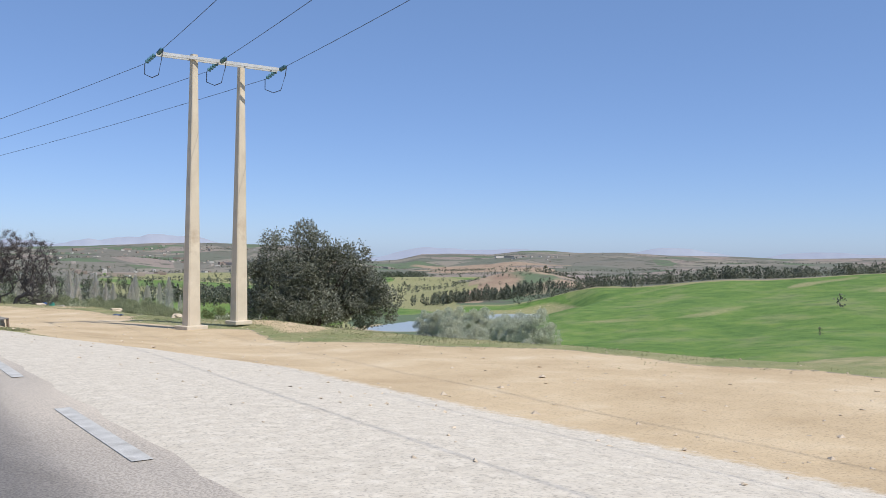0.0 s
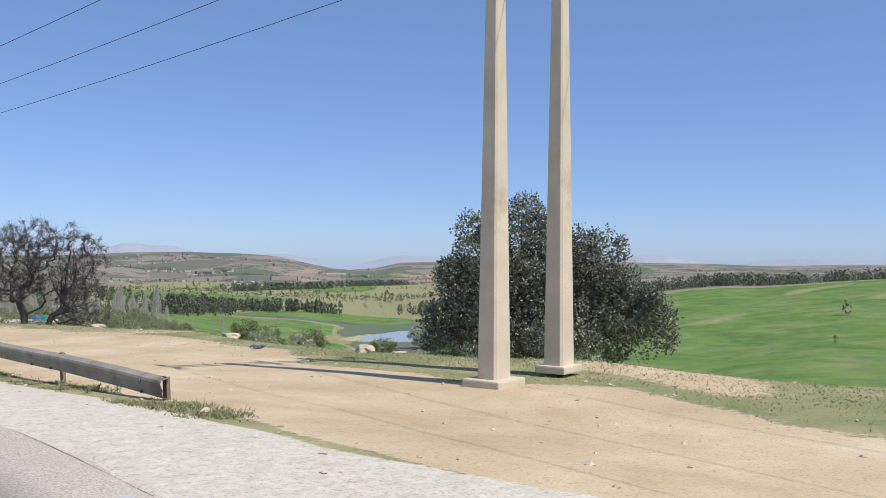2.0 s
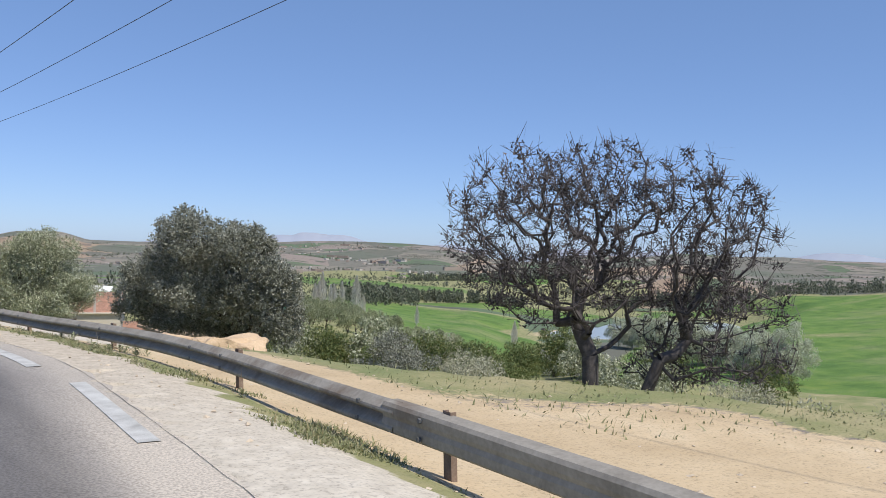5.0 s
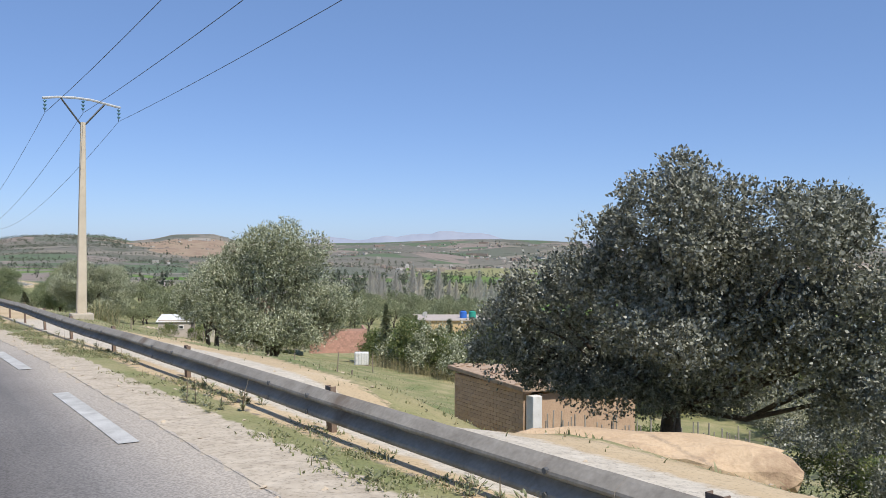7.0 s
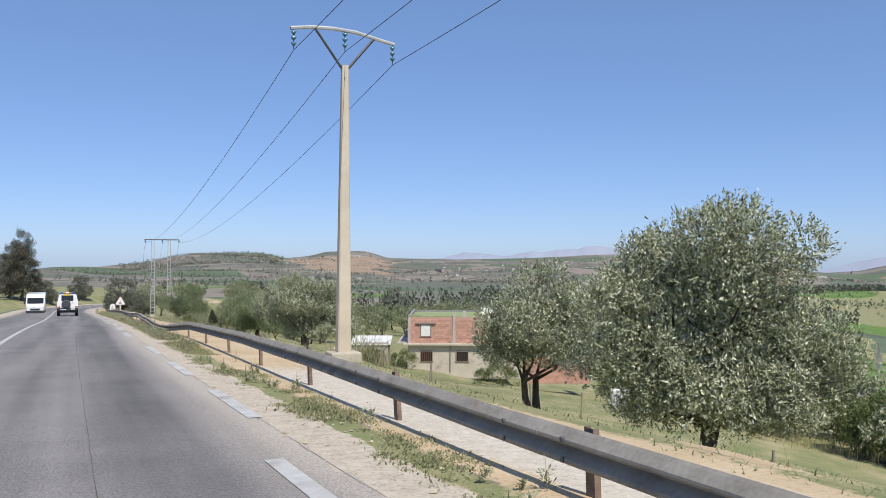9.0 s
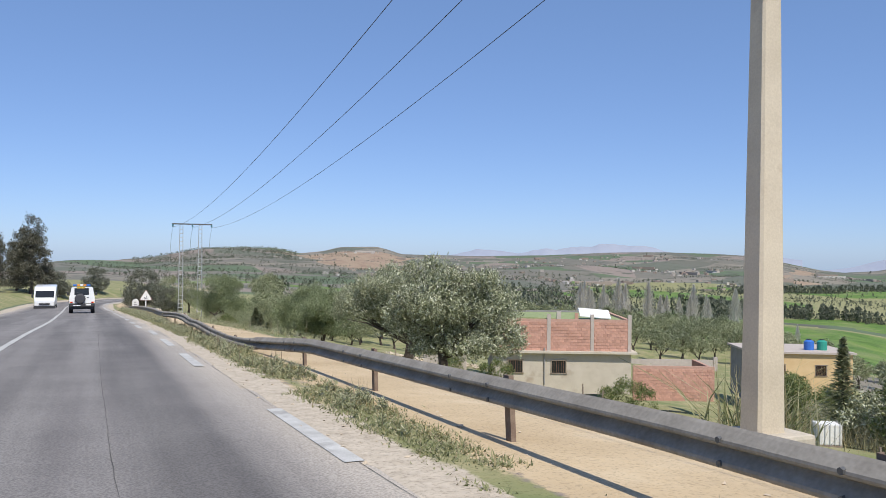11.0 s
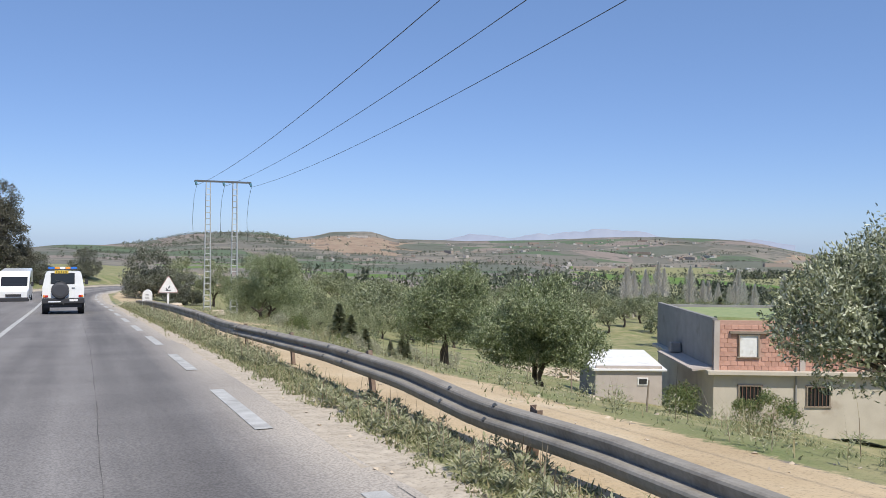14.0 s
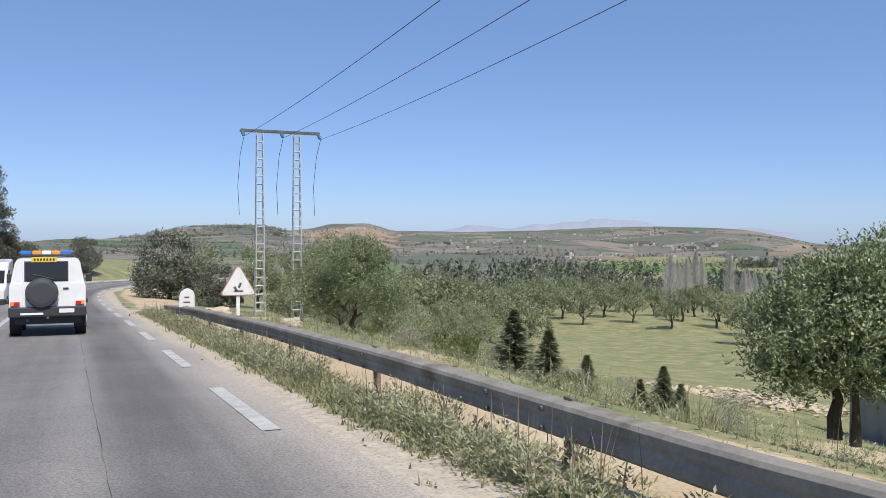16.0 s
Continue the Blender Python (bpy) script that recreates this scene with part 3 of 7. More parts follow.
# ---------------- ground, water, road ----------------
def zones(x, y):
    """How much of each kind of ground lies at a place: sand, meadow, crop; gravel, soil."""
    r = math.hypot(x, y)
    b = math.degrees(math.atan2(x, y))
    b += 2.2 * noise.noise((x * 0.006, y * 0.006, 30.0)) + 0.7 * noise.noise((x * 0.03, y * 0.03, 31.0))
    r *= 1 + 0.07 * noise.noise((x * 0.007, y * 0.007, 32.0))
    sand = meadow = crop = gravel = soil = chips = 0.0
    if r < 420:
        s, d = lateral(x, y)
        e = edge_at(s)
        past = d - e
        near = 1 - smooth(30, 90, past)
        early = 1 - smooth(-7, 2, s)
        chips = smooth(-10, 2, s)
        if d > 1.5:
            mid_strip = along(STRIP, s)
            wide = 1 - smooth(-38, -29, s)
            gravel = 1 - smooth(mid_strip - 0.35 + 1.6 * wide, mid_strip - 0.1 + 4.2 * wide, d)
            inner = (1 - smooth(-1.6, 0.2, past)) * early + (1 - smooth(5.0, 6.4, d)) * (1 - early)
            sand = inner * smooth(mid_strip - 0.2, mid_strip + 0.15, d)
            path = 0.75 * smooth(-2, 6, s) * (1 - smooth(28, 42, s)) * smooth(3.0, 3.4, d) * (1 - smooth(4.6, 5.6, d))
            gravel, chips = max(gravel, path), chips * (1 - 0.8 * smooth(3.0, 3.3, d))
            green = noise.noise((x * 0.16, y * 0.16, 4.0)) + 0.5 * noise.noise((x * 0.5, y * 0.5, 8.0))
            shift = 1.8 * smooth(-36, -31, s) * (1 - smooth(-22, -15, s)) - 0.6 * smooth(-15, -10, s)
            sand *= 1 - 0.8 * early * smooth(-1.9, -0.9, past + 2.3 * green + shift)
            meadow = near * max(smooth(-2.4, 0.6, past + 2.3 * green + shift), (1 - early) * smooth(4.6, 6.2, d + green))
            sand = max(sand, 0.75 * near * smooth(0.2, 0.5, noise.noise((x * 0.2, y * 0.2, 12.0))) * (1 - smooth(4, 14, past)))
            sand = max(sand, 0.9 * math.exp(-(((x - 16.5) / 4.0) ** 2 + ((y - 84.0) / 2.6) ** 2)))
            if s > -28:
                strip = smooth(mid_strip - 0.35, mid_strip - 0.15, d) * (1 - smooth(mid_strip + 0.1, mid_strip + 0.3, d))
                sand *= 1 - 0.5 * strip
                gravel *= 1 - 0.8 * strip
                meadow = max(meadow, 0.42 * strip)
            if past < 30 and d > 2.0:
                meadow = max(meadow, 1 - sand)
        elif d < -5.2:
            gravel = 1 - smooth(5.6, 7.0, -d)
            meadow = smooth(5.8, 7.4, -d) * (1 - smooth(50, 120, -d))
        if past > 40 and 5 < b < 42:
            meadow = 1.0
        if past > 8 and -4 < b < 30 and r < 260:
            meadow = 1.0
    if 54 < b < 112 and 110 < r < 690:
        crop = smooth(54, 57, b) * smooth(110, 160, r) * (1 - smooth(660, 690, r))
        meadow = max(meadow, smooth(54, 57, b) * (1 - smooth(690, 700, r)))
        crop *= 1 - 0.55 * smooth(0.1, 0.45, noise.noise((x * 0.012, y * 0.03, 2.0))) * smooth(380, 430, r)
    if 33 < b < 49.5 and 225 < r < 575:
        crop = smooth(33, 35, b) * (1 - smooth(48.5, 49.5, b)) * smooth(225, 260, r) * (1 - smooth(545, 575, r))
        meadow = max(meadow, 0.9)
    if 600 < r < 1500 and 30 < b < 56:
        meadow = 0.62
        crop = smooth(0.05, 0.2, noise.noise((x * 0.006, y * 0.006, 7.0))) * 0.75
    if 150 < r < 900 and 4 < b < 30:
        crop = max(crop, smooth(0.1, 0.25, noise.noise((x * 0.008, y * 0.008, 17.0))) * smooth(300, 380, r))
    if 1500 < r < 2700 and 44 < b < 60:
        soil = smooth(-0.25, 0.1, noise.noise((x * 0.003, y * 0.003, 5.0))) * smooth(1500, 1650, r) * (1 - smooth(2500, 2700, r))
    if 720 < r < 1150 and 52.5 < b < 57.5:
        soil = 0.9
    if 800 < r < 1150 and 57.5 < b < 64:
        soil = 0.55 + 0.5 * noise.noise((x * 0.02, y * 0.02, 6.0))
    if 2500 < r and 4 < b < 12:
        crop, soil = 0.0, 0.25
    if 250 < r < 700:
        k = lake_at(x, y)
        crop *= smooth(1.15, 1.7, k)
        sand = max(sand, 0.55 - 0.55 * smooth(1.12, 1.3, k)) if x < 400 else sand
    if 1800 < r and 12 < b < 20:
        soil = smooth(0.0, 0.3, noise.noise((x * 0.002, y * 0.002, 1.0)))
    return (sand, meadow, crop), (gravel, soil, chips)


def build_ground():
    rings = [0.0]
    while rings[-1] < 4900:
        rings.append(max(rings[-1] + 0.55, rings[-1] * (1.014 if 900 < rings[-1] < 3600 else 1.021)))
    angles = [-14 + 0.34 * i for i in range(int(128 / 0.34))]
    while angles[-1] < 346 - 3.2:
        angles.append(angles[-1] + (0.55 if angles[-1] < 206 else 3.0))
    na = len(angles)
    verts, faces, near, far = [], [], [], []
    for r in rings[1:]:
        for a in angles:
            x, y = r * math.sin(radians(a)), r * math.cos(radians(a))
            z = ground_z(x, y)
            if r < 250:
                s, d = lateral(x, y)
                if -5.9 < d < 1.85:
                    z -= 0.06
            verts.append((x, y, z))
            p, q = zones(x, y)
            near.append((*p, 1.0))
            far.append((*q, 1.0))
    for i in range(len(rings) - 2):
        for j in range(na):
            k = (j + 1) % na
            faces.append((i * na + j, i * na + k, (i + 1) * na + k, (i + 1) * na + j))
    verts.append((0, 0, ground_z(0, 0) - 0.06))
    near.append((0, 0, 0, 1))
    far.append((1, 0, 1, 1))
    tip = len(verts) - 1
    for j in range(na):
        faces.append((j, (j + 1) % na, tip, tip)[:3])
    me = mesh_of("ground", verts, faces, GROUND, True)
    for name, values in (("zone_near", near), ("zone_far", far)):
        layer = me.color_attributes.new(name, "FLOAT_COLOR", "POINT")
        layer.data.foreach_set("color", np.array(values, np.float32).ravel())
    me.update()
    bm = bmesh.new()
    bm.from_mesh(me)
    bmesh.ops.recalc_face_normals(bm, faces=bm.faces)
    bm.to_mesh(me)
    bm.free()
    return tagged(new("ground", me), "pale sand, green slopes and far farmland reaching the hazy hills", "ground", kind="structure")


build_ground()


def build_road():
    verts, faces, dust = [], [], []
    ys = [-300 + 0.75 * i for i in range(int(640 / 0.75))]
    cols = (-5.5, -5.1, -4.4, -3.4, -2.4, -1.7, -1.3, -0.9, -0.5, -0.1, 0.2, 0.4, 0.6, 0.85, 1.1, 1.3, 1.5, 1.72, 1.95, 2.08)
    for y in ys:
        for k, d in enumerate(cols):
            w = 0.09 * noise.noise((y * 0.5, d, 3.0)) + 0.05 * noise.noise((y * 2.1, d, 6.0)) if k in (0, len(cols) - 1) else 0
            drop = 0.035 if k in (0, len(cols) - 1) else 0
            verts.append(beside(y, d + w, 0.012 - drop - 0.012 * abs(d + 1.7) / 3.5))
            early = 0.4 * (1 - smooth(-10, 2, y))
            e = 0.4 * smooth(1.1 - early, 1.5 - early, d) + 0.6 * smooth(1.5 - early, 1.85 - early, d) + smooth(4.6, 5.5, -d)
            w = 0.12 * noise.noise((y * 0.12, 5.0, 1.0))
            band = smooth(0.1 + w, 0.5 + w, d) * (1 - smooth(1.0 + w, 1.4 + w, d)) + 0.5 * smooth(-1.5, -1.0, d) * (1 - smooth(-0.6, -0.2, d))
            band += 0.7 * smooth(-4.8, -4.2, d) * (1 - smooth(-3.6, -3.0, d))
            dust.append((min(1.0, e * (1 - 0.15 * smooth(-10, 2, y)) * (0.85 + 0.4 * noise.noise((y * 0.25, d, 1.0)))), band * (0.85 + 0.5 * noise.noise((y * 0.2, d * 2, 9.0))), 0, 1))
    n = len(cols)
    for i in range(len(ys) - 1):
        for j in range(n - 1):
            faces.append((i * n + j, i * n + j + 1, (i + 1) * n + j + 1, (i + 1) * n + j))
    me = mesh_of("road", verts, faces, ASPHALT, True)
    layer = me.color_attributes.new("dust", "FLOAT_COLOR", "POINT")
    layer.data.foreach_set("color", np.array(dust, np.float32).ravel())
    tagged(new("road", me), "worn grey asphalt road with dusty edges", "road", kind="structure")


build_road()


def road_mark(name, d, y0, y1, wide, rng):
    """One painted stripe with slightly worn ends."""
    steps = max(2, int((y1 - y0) / 0.5) + 1)
    stations = []
    for i in range(steps):
        y = y0 + (y1 - y0) * i / (steps - 1)
        a = road_at(y)[2]
        stations.append((beside(y, d, 0.017 - 0.012 * abs(d + 1.7) / 3.5), Vector((math.cos(a), -math.sin(a), 0)), Vector((0, 0, 1))))
    h = wide / 2
    v, f = sweep([(-h, 0), (-h * 0.98, 0.003), (h * 0.98, 0.003), (h, 0)], stations)
    return mesh_of(name, v, f, PAINT)


mark_rng = random.Random(4)
starts = [-45.3 + 6.2 * k for k in range(-20, 4)] + [-21.0, -15.3, -9.9, -4.9] + [-0.5 + 5.43 * k for k in range(8)] + [45.9 + 5.5 * k for k in range(18)]
for y0 in starts:
    side = 1.5 if -16 < y0 < -12 else 1.9 if 25 < y0 < 38 else 1.74 if y0 < -2 or 22 < y0 < 62 else 1.56
    tagged(new("edge_dash", road_mark("edge_dash", side, y0, y0 + 3.0, 0.16, mark_rng)), "worn white edge-line dash on the asphalt", "road marking", "edge dashes", "structure")
tagged(new("centre_line", road_mark("centre_line", -1.72, -60, 175, 0.14, mark_rng)), "worn white centre line on the asphalt", "road marking", kind="structure")


def road_seam(d, y0, y1, wide, seed):
    """A thin wandering crack between two lays of asphalt."""
    v, f = [], []
    n = int((y1 - y0) / 0.3)
    for i in range(n + 1):
        y = y0 + (y1 - y0) * i / n
        w = 0.02 * noise.noise((y * 0.35, seed, 0.0)) + 0.015 * noise.noise((y * 2.3, seed, 4.0))
        h = wide * max(0.15, 0.55 + 0.9 * noise.noise((y * 0.8, seed, 8.0)))
        for side in (-h, h):
            v.append(beside(y, d + w + side, 0.0165 - 0.012 * abs(d + 1.7) / 3.5))
        if i:
            f.append((2 * i - 2, 2 * i - 1, 2 * i + 1, 2 * i))
    tagged(new("road_seam", mesh_of("road_seam", v, f, TAR)), "dark crack along the asphalt lane", "road crack", kind="structure")


TAR = grained("seam_tar", (0.08, 0.075, 0.07), (0.13, 0.125, 0.12), 4, 0.9, 0.2, 60)
road_seam(0.22, -20, 128, 0.005, 2.0)
road_seam(1.93, -30, 60, 0.004, 6.0)


def build_lake():
    m, n, l, p = shader("lake_water")
    p.inputs["Base Color"].default_value = (0.33, 0.37, 0.375, 1)
    p.inputs["Roughness"].default_value = 0.3
    tc, nz, bn = n.new("ShaderNodeTexCoord"), n.new("ShaderNodeTexNoise"), n.new("ShaderNodeBump")
    nz.inputs["Scale"].default_value, nz.inputs["Detail"].default_value = 0.6, 3
    bn.inputs["Strength"].default_value = 0.25
    l.new(tc.outputs["Object"], nz.inputs["Vector"])
    l.new(nz.outputs["Fac"], bn.inputs["Height"])
    l.new(bn.outputs["Normal"], p.inputs["Normal"])
    verts, n_pts = [(0, 0, 0)], 72
    for i in range(n_pts):
        a = 2 * math.pi * i / n_pts
        k = 1.15 * (1 + 0.12 * math.sin(2 * a + 1) + 0.08 * math.sin(5 * a) + 0.04 * math.sin(9 * a))
        r = k / math.hypot(math.cos(a) / 76, math.sin(a) / 40)
        verts.append((r * math.cos(a), r * math.sin(a), 0))
    faces = [(0, 1 + i, 1 + (i + 1) % n_pts) for i in range(n_pts)]
    ob = new("lake_water", mesh_of("lake_water", verts, faces, m))
    ob.matrix_world = pose(450, 288, -45.0)
    tagged(ob, "still blue-grey water of a small lake", "water", kind="structure")


build_lake()


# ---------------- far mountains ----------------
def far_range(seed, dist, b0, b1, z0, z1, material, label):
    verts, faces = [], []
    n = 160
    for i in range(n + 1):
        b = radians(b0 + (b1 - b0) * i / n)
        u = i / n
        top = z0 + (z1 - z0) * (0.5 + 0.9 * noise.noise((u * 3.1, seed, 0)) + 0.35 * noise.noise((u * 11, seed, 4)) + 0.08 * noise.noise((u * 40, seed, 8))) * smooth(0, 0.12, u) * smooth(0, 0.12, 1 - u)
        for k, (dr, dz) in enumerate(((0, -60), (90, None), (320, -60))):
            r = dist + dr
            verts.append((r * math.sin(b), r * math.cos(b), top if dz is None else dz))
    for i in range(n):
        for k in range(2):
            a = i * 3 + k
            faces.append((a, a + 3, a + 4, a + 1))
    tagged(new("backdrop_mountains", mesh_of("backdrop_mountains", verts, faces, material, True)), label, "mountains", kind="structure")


# The pale blue is distance haze put into the ridges' base colour.
HAZED_ROCK = grained("hazed_mountain", (0.29, 0.32, 0.40), (0.34, 0.37, 0.44), 0.002, 1.0, 0, 0.02)
far_range(2.0, 4560, 22, 45, 10, 92, HAZED_ROCK, "distant mountain ridge on the horizon, haze put into its pale blue colour")
far_range(7.0, 4500, 44, 100, -50, 58, HAZED_ROCK, "distant mountain ridge on the horizon, haze put into its pale blue colour")


# ---------------- guard rails ----------------
W_BEAM = [(0.0, 0.0), (-0.04, 0.008), (-0.078, 0.028), (-0.084, 0.045), (-0.08, 0.062), (-0.02, 0.112), (-0.008, 0.126), (-0.03, 0.138), (-0.078, 0.158), (-0.084, 0.174), (-0.08, 0.19), (-0.02, 0.24), (0.004, 0.255)]


def profile_at(table, y):
    i = 0
    while i < len(table) - 2 and table[i + 1][0] < y:
        i += 1
    a, b = table[i], table[i + 1]
    u = min(1.0, max(0.0, (y - a[0]) / (b[0] - a[0])))
    return [p + (q - p) * u for p, q in zip(a[1:], b[1:])]


# the older stretch: a plain channel with one lip
LIP_BEAM = [(0.0, 0.0), (-0.03, 0.006), (-0.062, 0.03), (-0.064, 0.09), (-0.052, 0.125), (-0.066, 0.16), (-0.072, 0.215), (-0.055, 0.243), (0.02, 0.252), (0.07, 0.255)]


def guard_rail(label, table, post_ys, leans, reflectors=(), lipped=(0.0, 0.0)):
    """A W-beam on posts: table of station, distance, top height over the road, tilt in degrees."""
    y0, y1 = table[0][0], table[-1][0]
    rail = thing("guard_rail", Matrix.Translation(beside((y0 + y1) / 2, 3.1)), label, "guard rail")
    inv = rail.matrix_world.inverted()
    seams = [y0]
    while seams[-1] + 4.0 < y1 - 1:
        seams.append(seams[-1] + 4.0)
    seams.append(y1)
    for k in range(len(seams) - 1):
        form = LIP_BEAM if lipped[0] <= seams[k] < lipped[1] else W_BEAM
        thick = form + [(a + 0.006, b - 0.002) for a, b in reversed(form)]
        stations = []
        a0, a1 = seams[k], seams[k + 1] + (0.16 if k < len(seams) - 2 else 0)
        for i in range(9):
            y = a0 + (a1 - a0) * i / 8
            d, top, tilt = profile_at(table, y)
            h = road_at(y)[2]
            right = Vector((math.cos(h), -math.sin(h), 0))
            t = radians(tilt)
            up = Vector((0, 0, 1)) * math.cos(t) + right * math.sin(t)
            side = right * math.cos(t) - Vector((0, 0, 1)) * math.sin(t)
            stations.append((inv @ (beside(y, d + (0.005 if k % 2 else 0.0), top) - up * 0.255), side, up))
        v, f = sweep(thick, stations, True)
        n = len(thick)
        f.append(tuple(range(n)))
        f.append(tuple(reversed(range(len(v) - n, len(v)))))
        part("beam", mesh_of("beam", v, f, STEEL), None, rail)
        for i in (1, 7):
            if k < len(seams) - 2 or i == 1:
                place, side, up = stations[i if i == 1 else 7]
                for hgt in (0.05, 0.188):
                    part("bolt", rod(bmesh.new(), place + up * hgt - side * 0.095, place + up * hgt - side * 0.07, 0.02, sides=6), DARK_STEEL, rail)
    for y, lean in zip(post_ys, leans):
        d, top, tilt = profile_at(table, y)
        h = road_at(y)[2]
        right = Vector((math.cos(h), -math.sin(h), 0))
        foot = inv @ beside(y - math.tan(radians(lean)) * 0.4, d + 0.09, -0.62)
        head = inv @ beside(y, d + 0.05, top + 0.02)
        way = (head - foot).normalized()
        turn = Matrix((right, way.cross(right), way)).transposed().to_4x4()
        bm = bmesh.new()
        length = (head - foot).length
        mid = (head + foot) / 2
        box(bm, (0.006, 0.1, length), mid, turn)
        box(bm, (0.05, 0.006, length), mid + turn.to_3x3() @ Vector((0.022, 0.05, 0)), turn)
        box(bm, (0.05, 0.006, length), mid + turn.to_3x3() @ Vector((0.022, -0.05, 0)), turn)
        part("post", bm, RUST, rail, "rusty steel post")
    for y in reflectors:
        d, top, tilt = profile_at(table, y)
        bm = bmesh.new()
        bmesh.ops.create_cone(bm, cap_ends=True, segments=3, radius1=0.055, radius2=0.045, depth=0.03, matrix=Matrix.Translation(inv @ beside(y, d - 0.08, top - 0.15)) @ Euler((radians(90), 0, radians(-80))).to_matrix().to_4x4())
        part("reflector", bm, REFLECT, rail, "small red triangular reflector")
    return rail


guard_rail("grey galvanised W-beam guard rail on rusty posts", [(-25.3, 4.25, 0.1, -10), (-24, 4.25, 0.14, -10), (-22, 4.3, 0.17, -10), (-18, 4.35, 0.16, -10), (-14.5, 4.3, 0.12, -10), (-12, 4.1, 0.07, -8), (-9.5, 3.8, 0.12, -4), (-5, 3.5, 0.22, 2), (0, 3.3, 0.25, 2), (5, 3.2, 0.24, 0), (9.7, 3.1, 0.31, 0), (15, 3.1, 0.33, 0), (20, 3.12, 0.36, -2), (25, 3.25, 0.43, -2), (30, 3.35, 0.5, -2), (36, 3.45, 0.52, -4), (42, 3.5, 0.47, -6), (45.5, 3.5, 0.44, -6), (47, 3.45, 0.37, -6), (49.7, 3.3, 0.25, 0)],
           [-25.2, -21.8] + [-17.8 + 4.0 * k for k in range(17)], [((k * 37) % 23) - 9 if k % 3 == 1 else 0 for k in range(19)], (), (-99, -8))
guard_rail("dented W-beam guard rail leaning back on bent posts", [(49.3, 3.32, 0.26, 2), (51, 3.25, 0.17, 38), (53, 3.22, 0.13, 56), (55.7, 3.2, 0.18, 52), (59.5, 3.2, 0.31, 42), (61.2, 3.17, 0.31, 40), (63, 3.15, 0.42, 37), (66, 3.15, 0.46, 31), (70, 3.12, 0.44, 20), (75, 3.12, 0.39, 4), (80, 3.1, 0.47, -8), (86, 3.1, 0.49, -8), (95, 3.05, 0.45, -8), (101.5, 3.0, 0.34, 0)],
           [52.5 + 4.05 * k for k in range(12)], [24, 38, -30, 35, 28, 10, -6, 0, 4, 0, 2, 0], (55.9, 59.8, 62.9, 67.2), (72.5, 120))


# ---------------- power line ----------------
def concrete_post(name, parent, foot, height, low, high, label=""):
    """A tapered square mast with bevelled edges and shallow side grooves."""
    bm = bmesh.new()
    rings = []
    for i in range(9):
        u = i / 8
        w = low + (high - low) * u
        rings.append([bm.verts.new((foot[0] + sx * w[0] / 2, foot[1] + sy * w[1] / 2, foot[2] + height * u)) for sx, sy in ((-1, -0.8), (-0.8, -1), (0.8, -1), (1, -0.8), (1, 0.8), (0.8, 1), (-0.8, 1), (-1, 0.8))])
    for a, b in zip(rings, rings[1:]):
        for k in range(8):
            bm.faces.new((a[k], a[(k + 1) % 8], b[(k + 1) % 8], b[k]))
    bm.faces.new(rings[0])
    bm.faces.new(rings[-1])
    return part(name, bm, CONCRETE, parent, label)


def insulator(parent, a, b, discs=3):
    """A string of glass discs from a to b."""
    a, b = Vector(a), Vector(b)
    bm = bmesh.new()
    rod(bm, a, b, 0.012, sides=6)
    for i in range(discs):
        c = a + (b - a) * (i + 0.7) / (discs + 0.6)
        w = (b - a).normalized() * 0.035
        rod(bm, c - w, c + w, 0.075, 0.03, 12)
    return part("insulator", bm, GLASS_INS, parent, "string of blue-green glass insulator discs", True)


def cable(name, a, b, sag, r=0.0085, n=28, parent=None, mat=None, label=""):
    a, b = Vector(a), Vector(b)
    pts = [a + (b - a) * i / n - Vector((0, 0, 4 * sag * (i / n) * (1 - i / n))) for i in range(n + 1)]
    base = parent.matrix_world.translation if parent else Vector((0, 0, 0))
    v, f = [], []
    tube(v, f, [p - base for p in pts], [r] * (n + 1), 5)
    me = mesh_of(name, v, f, mat or WIRE, True)
    if parent:
        return part(name, me, None, parent, label)
    return new(name, me)


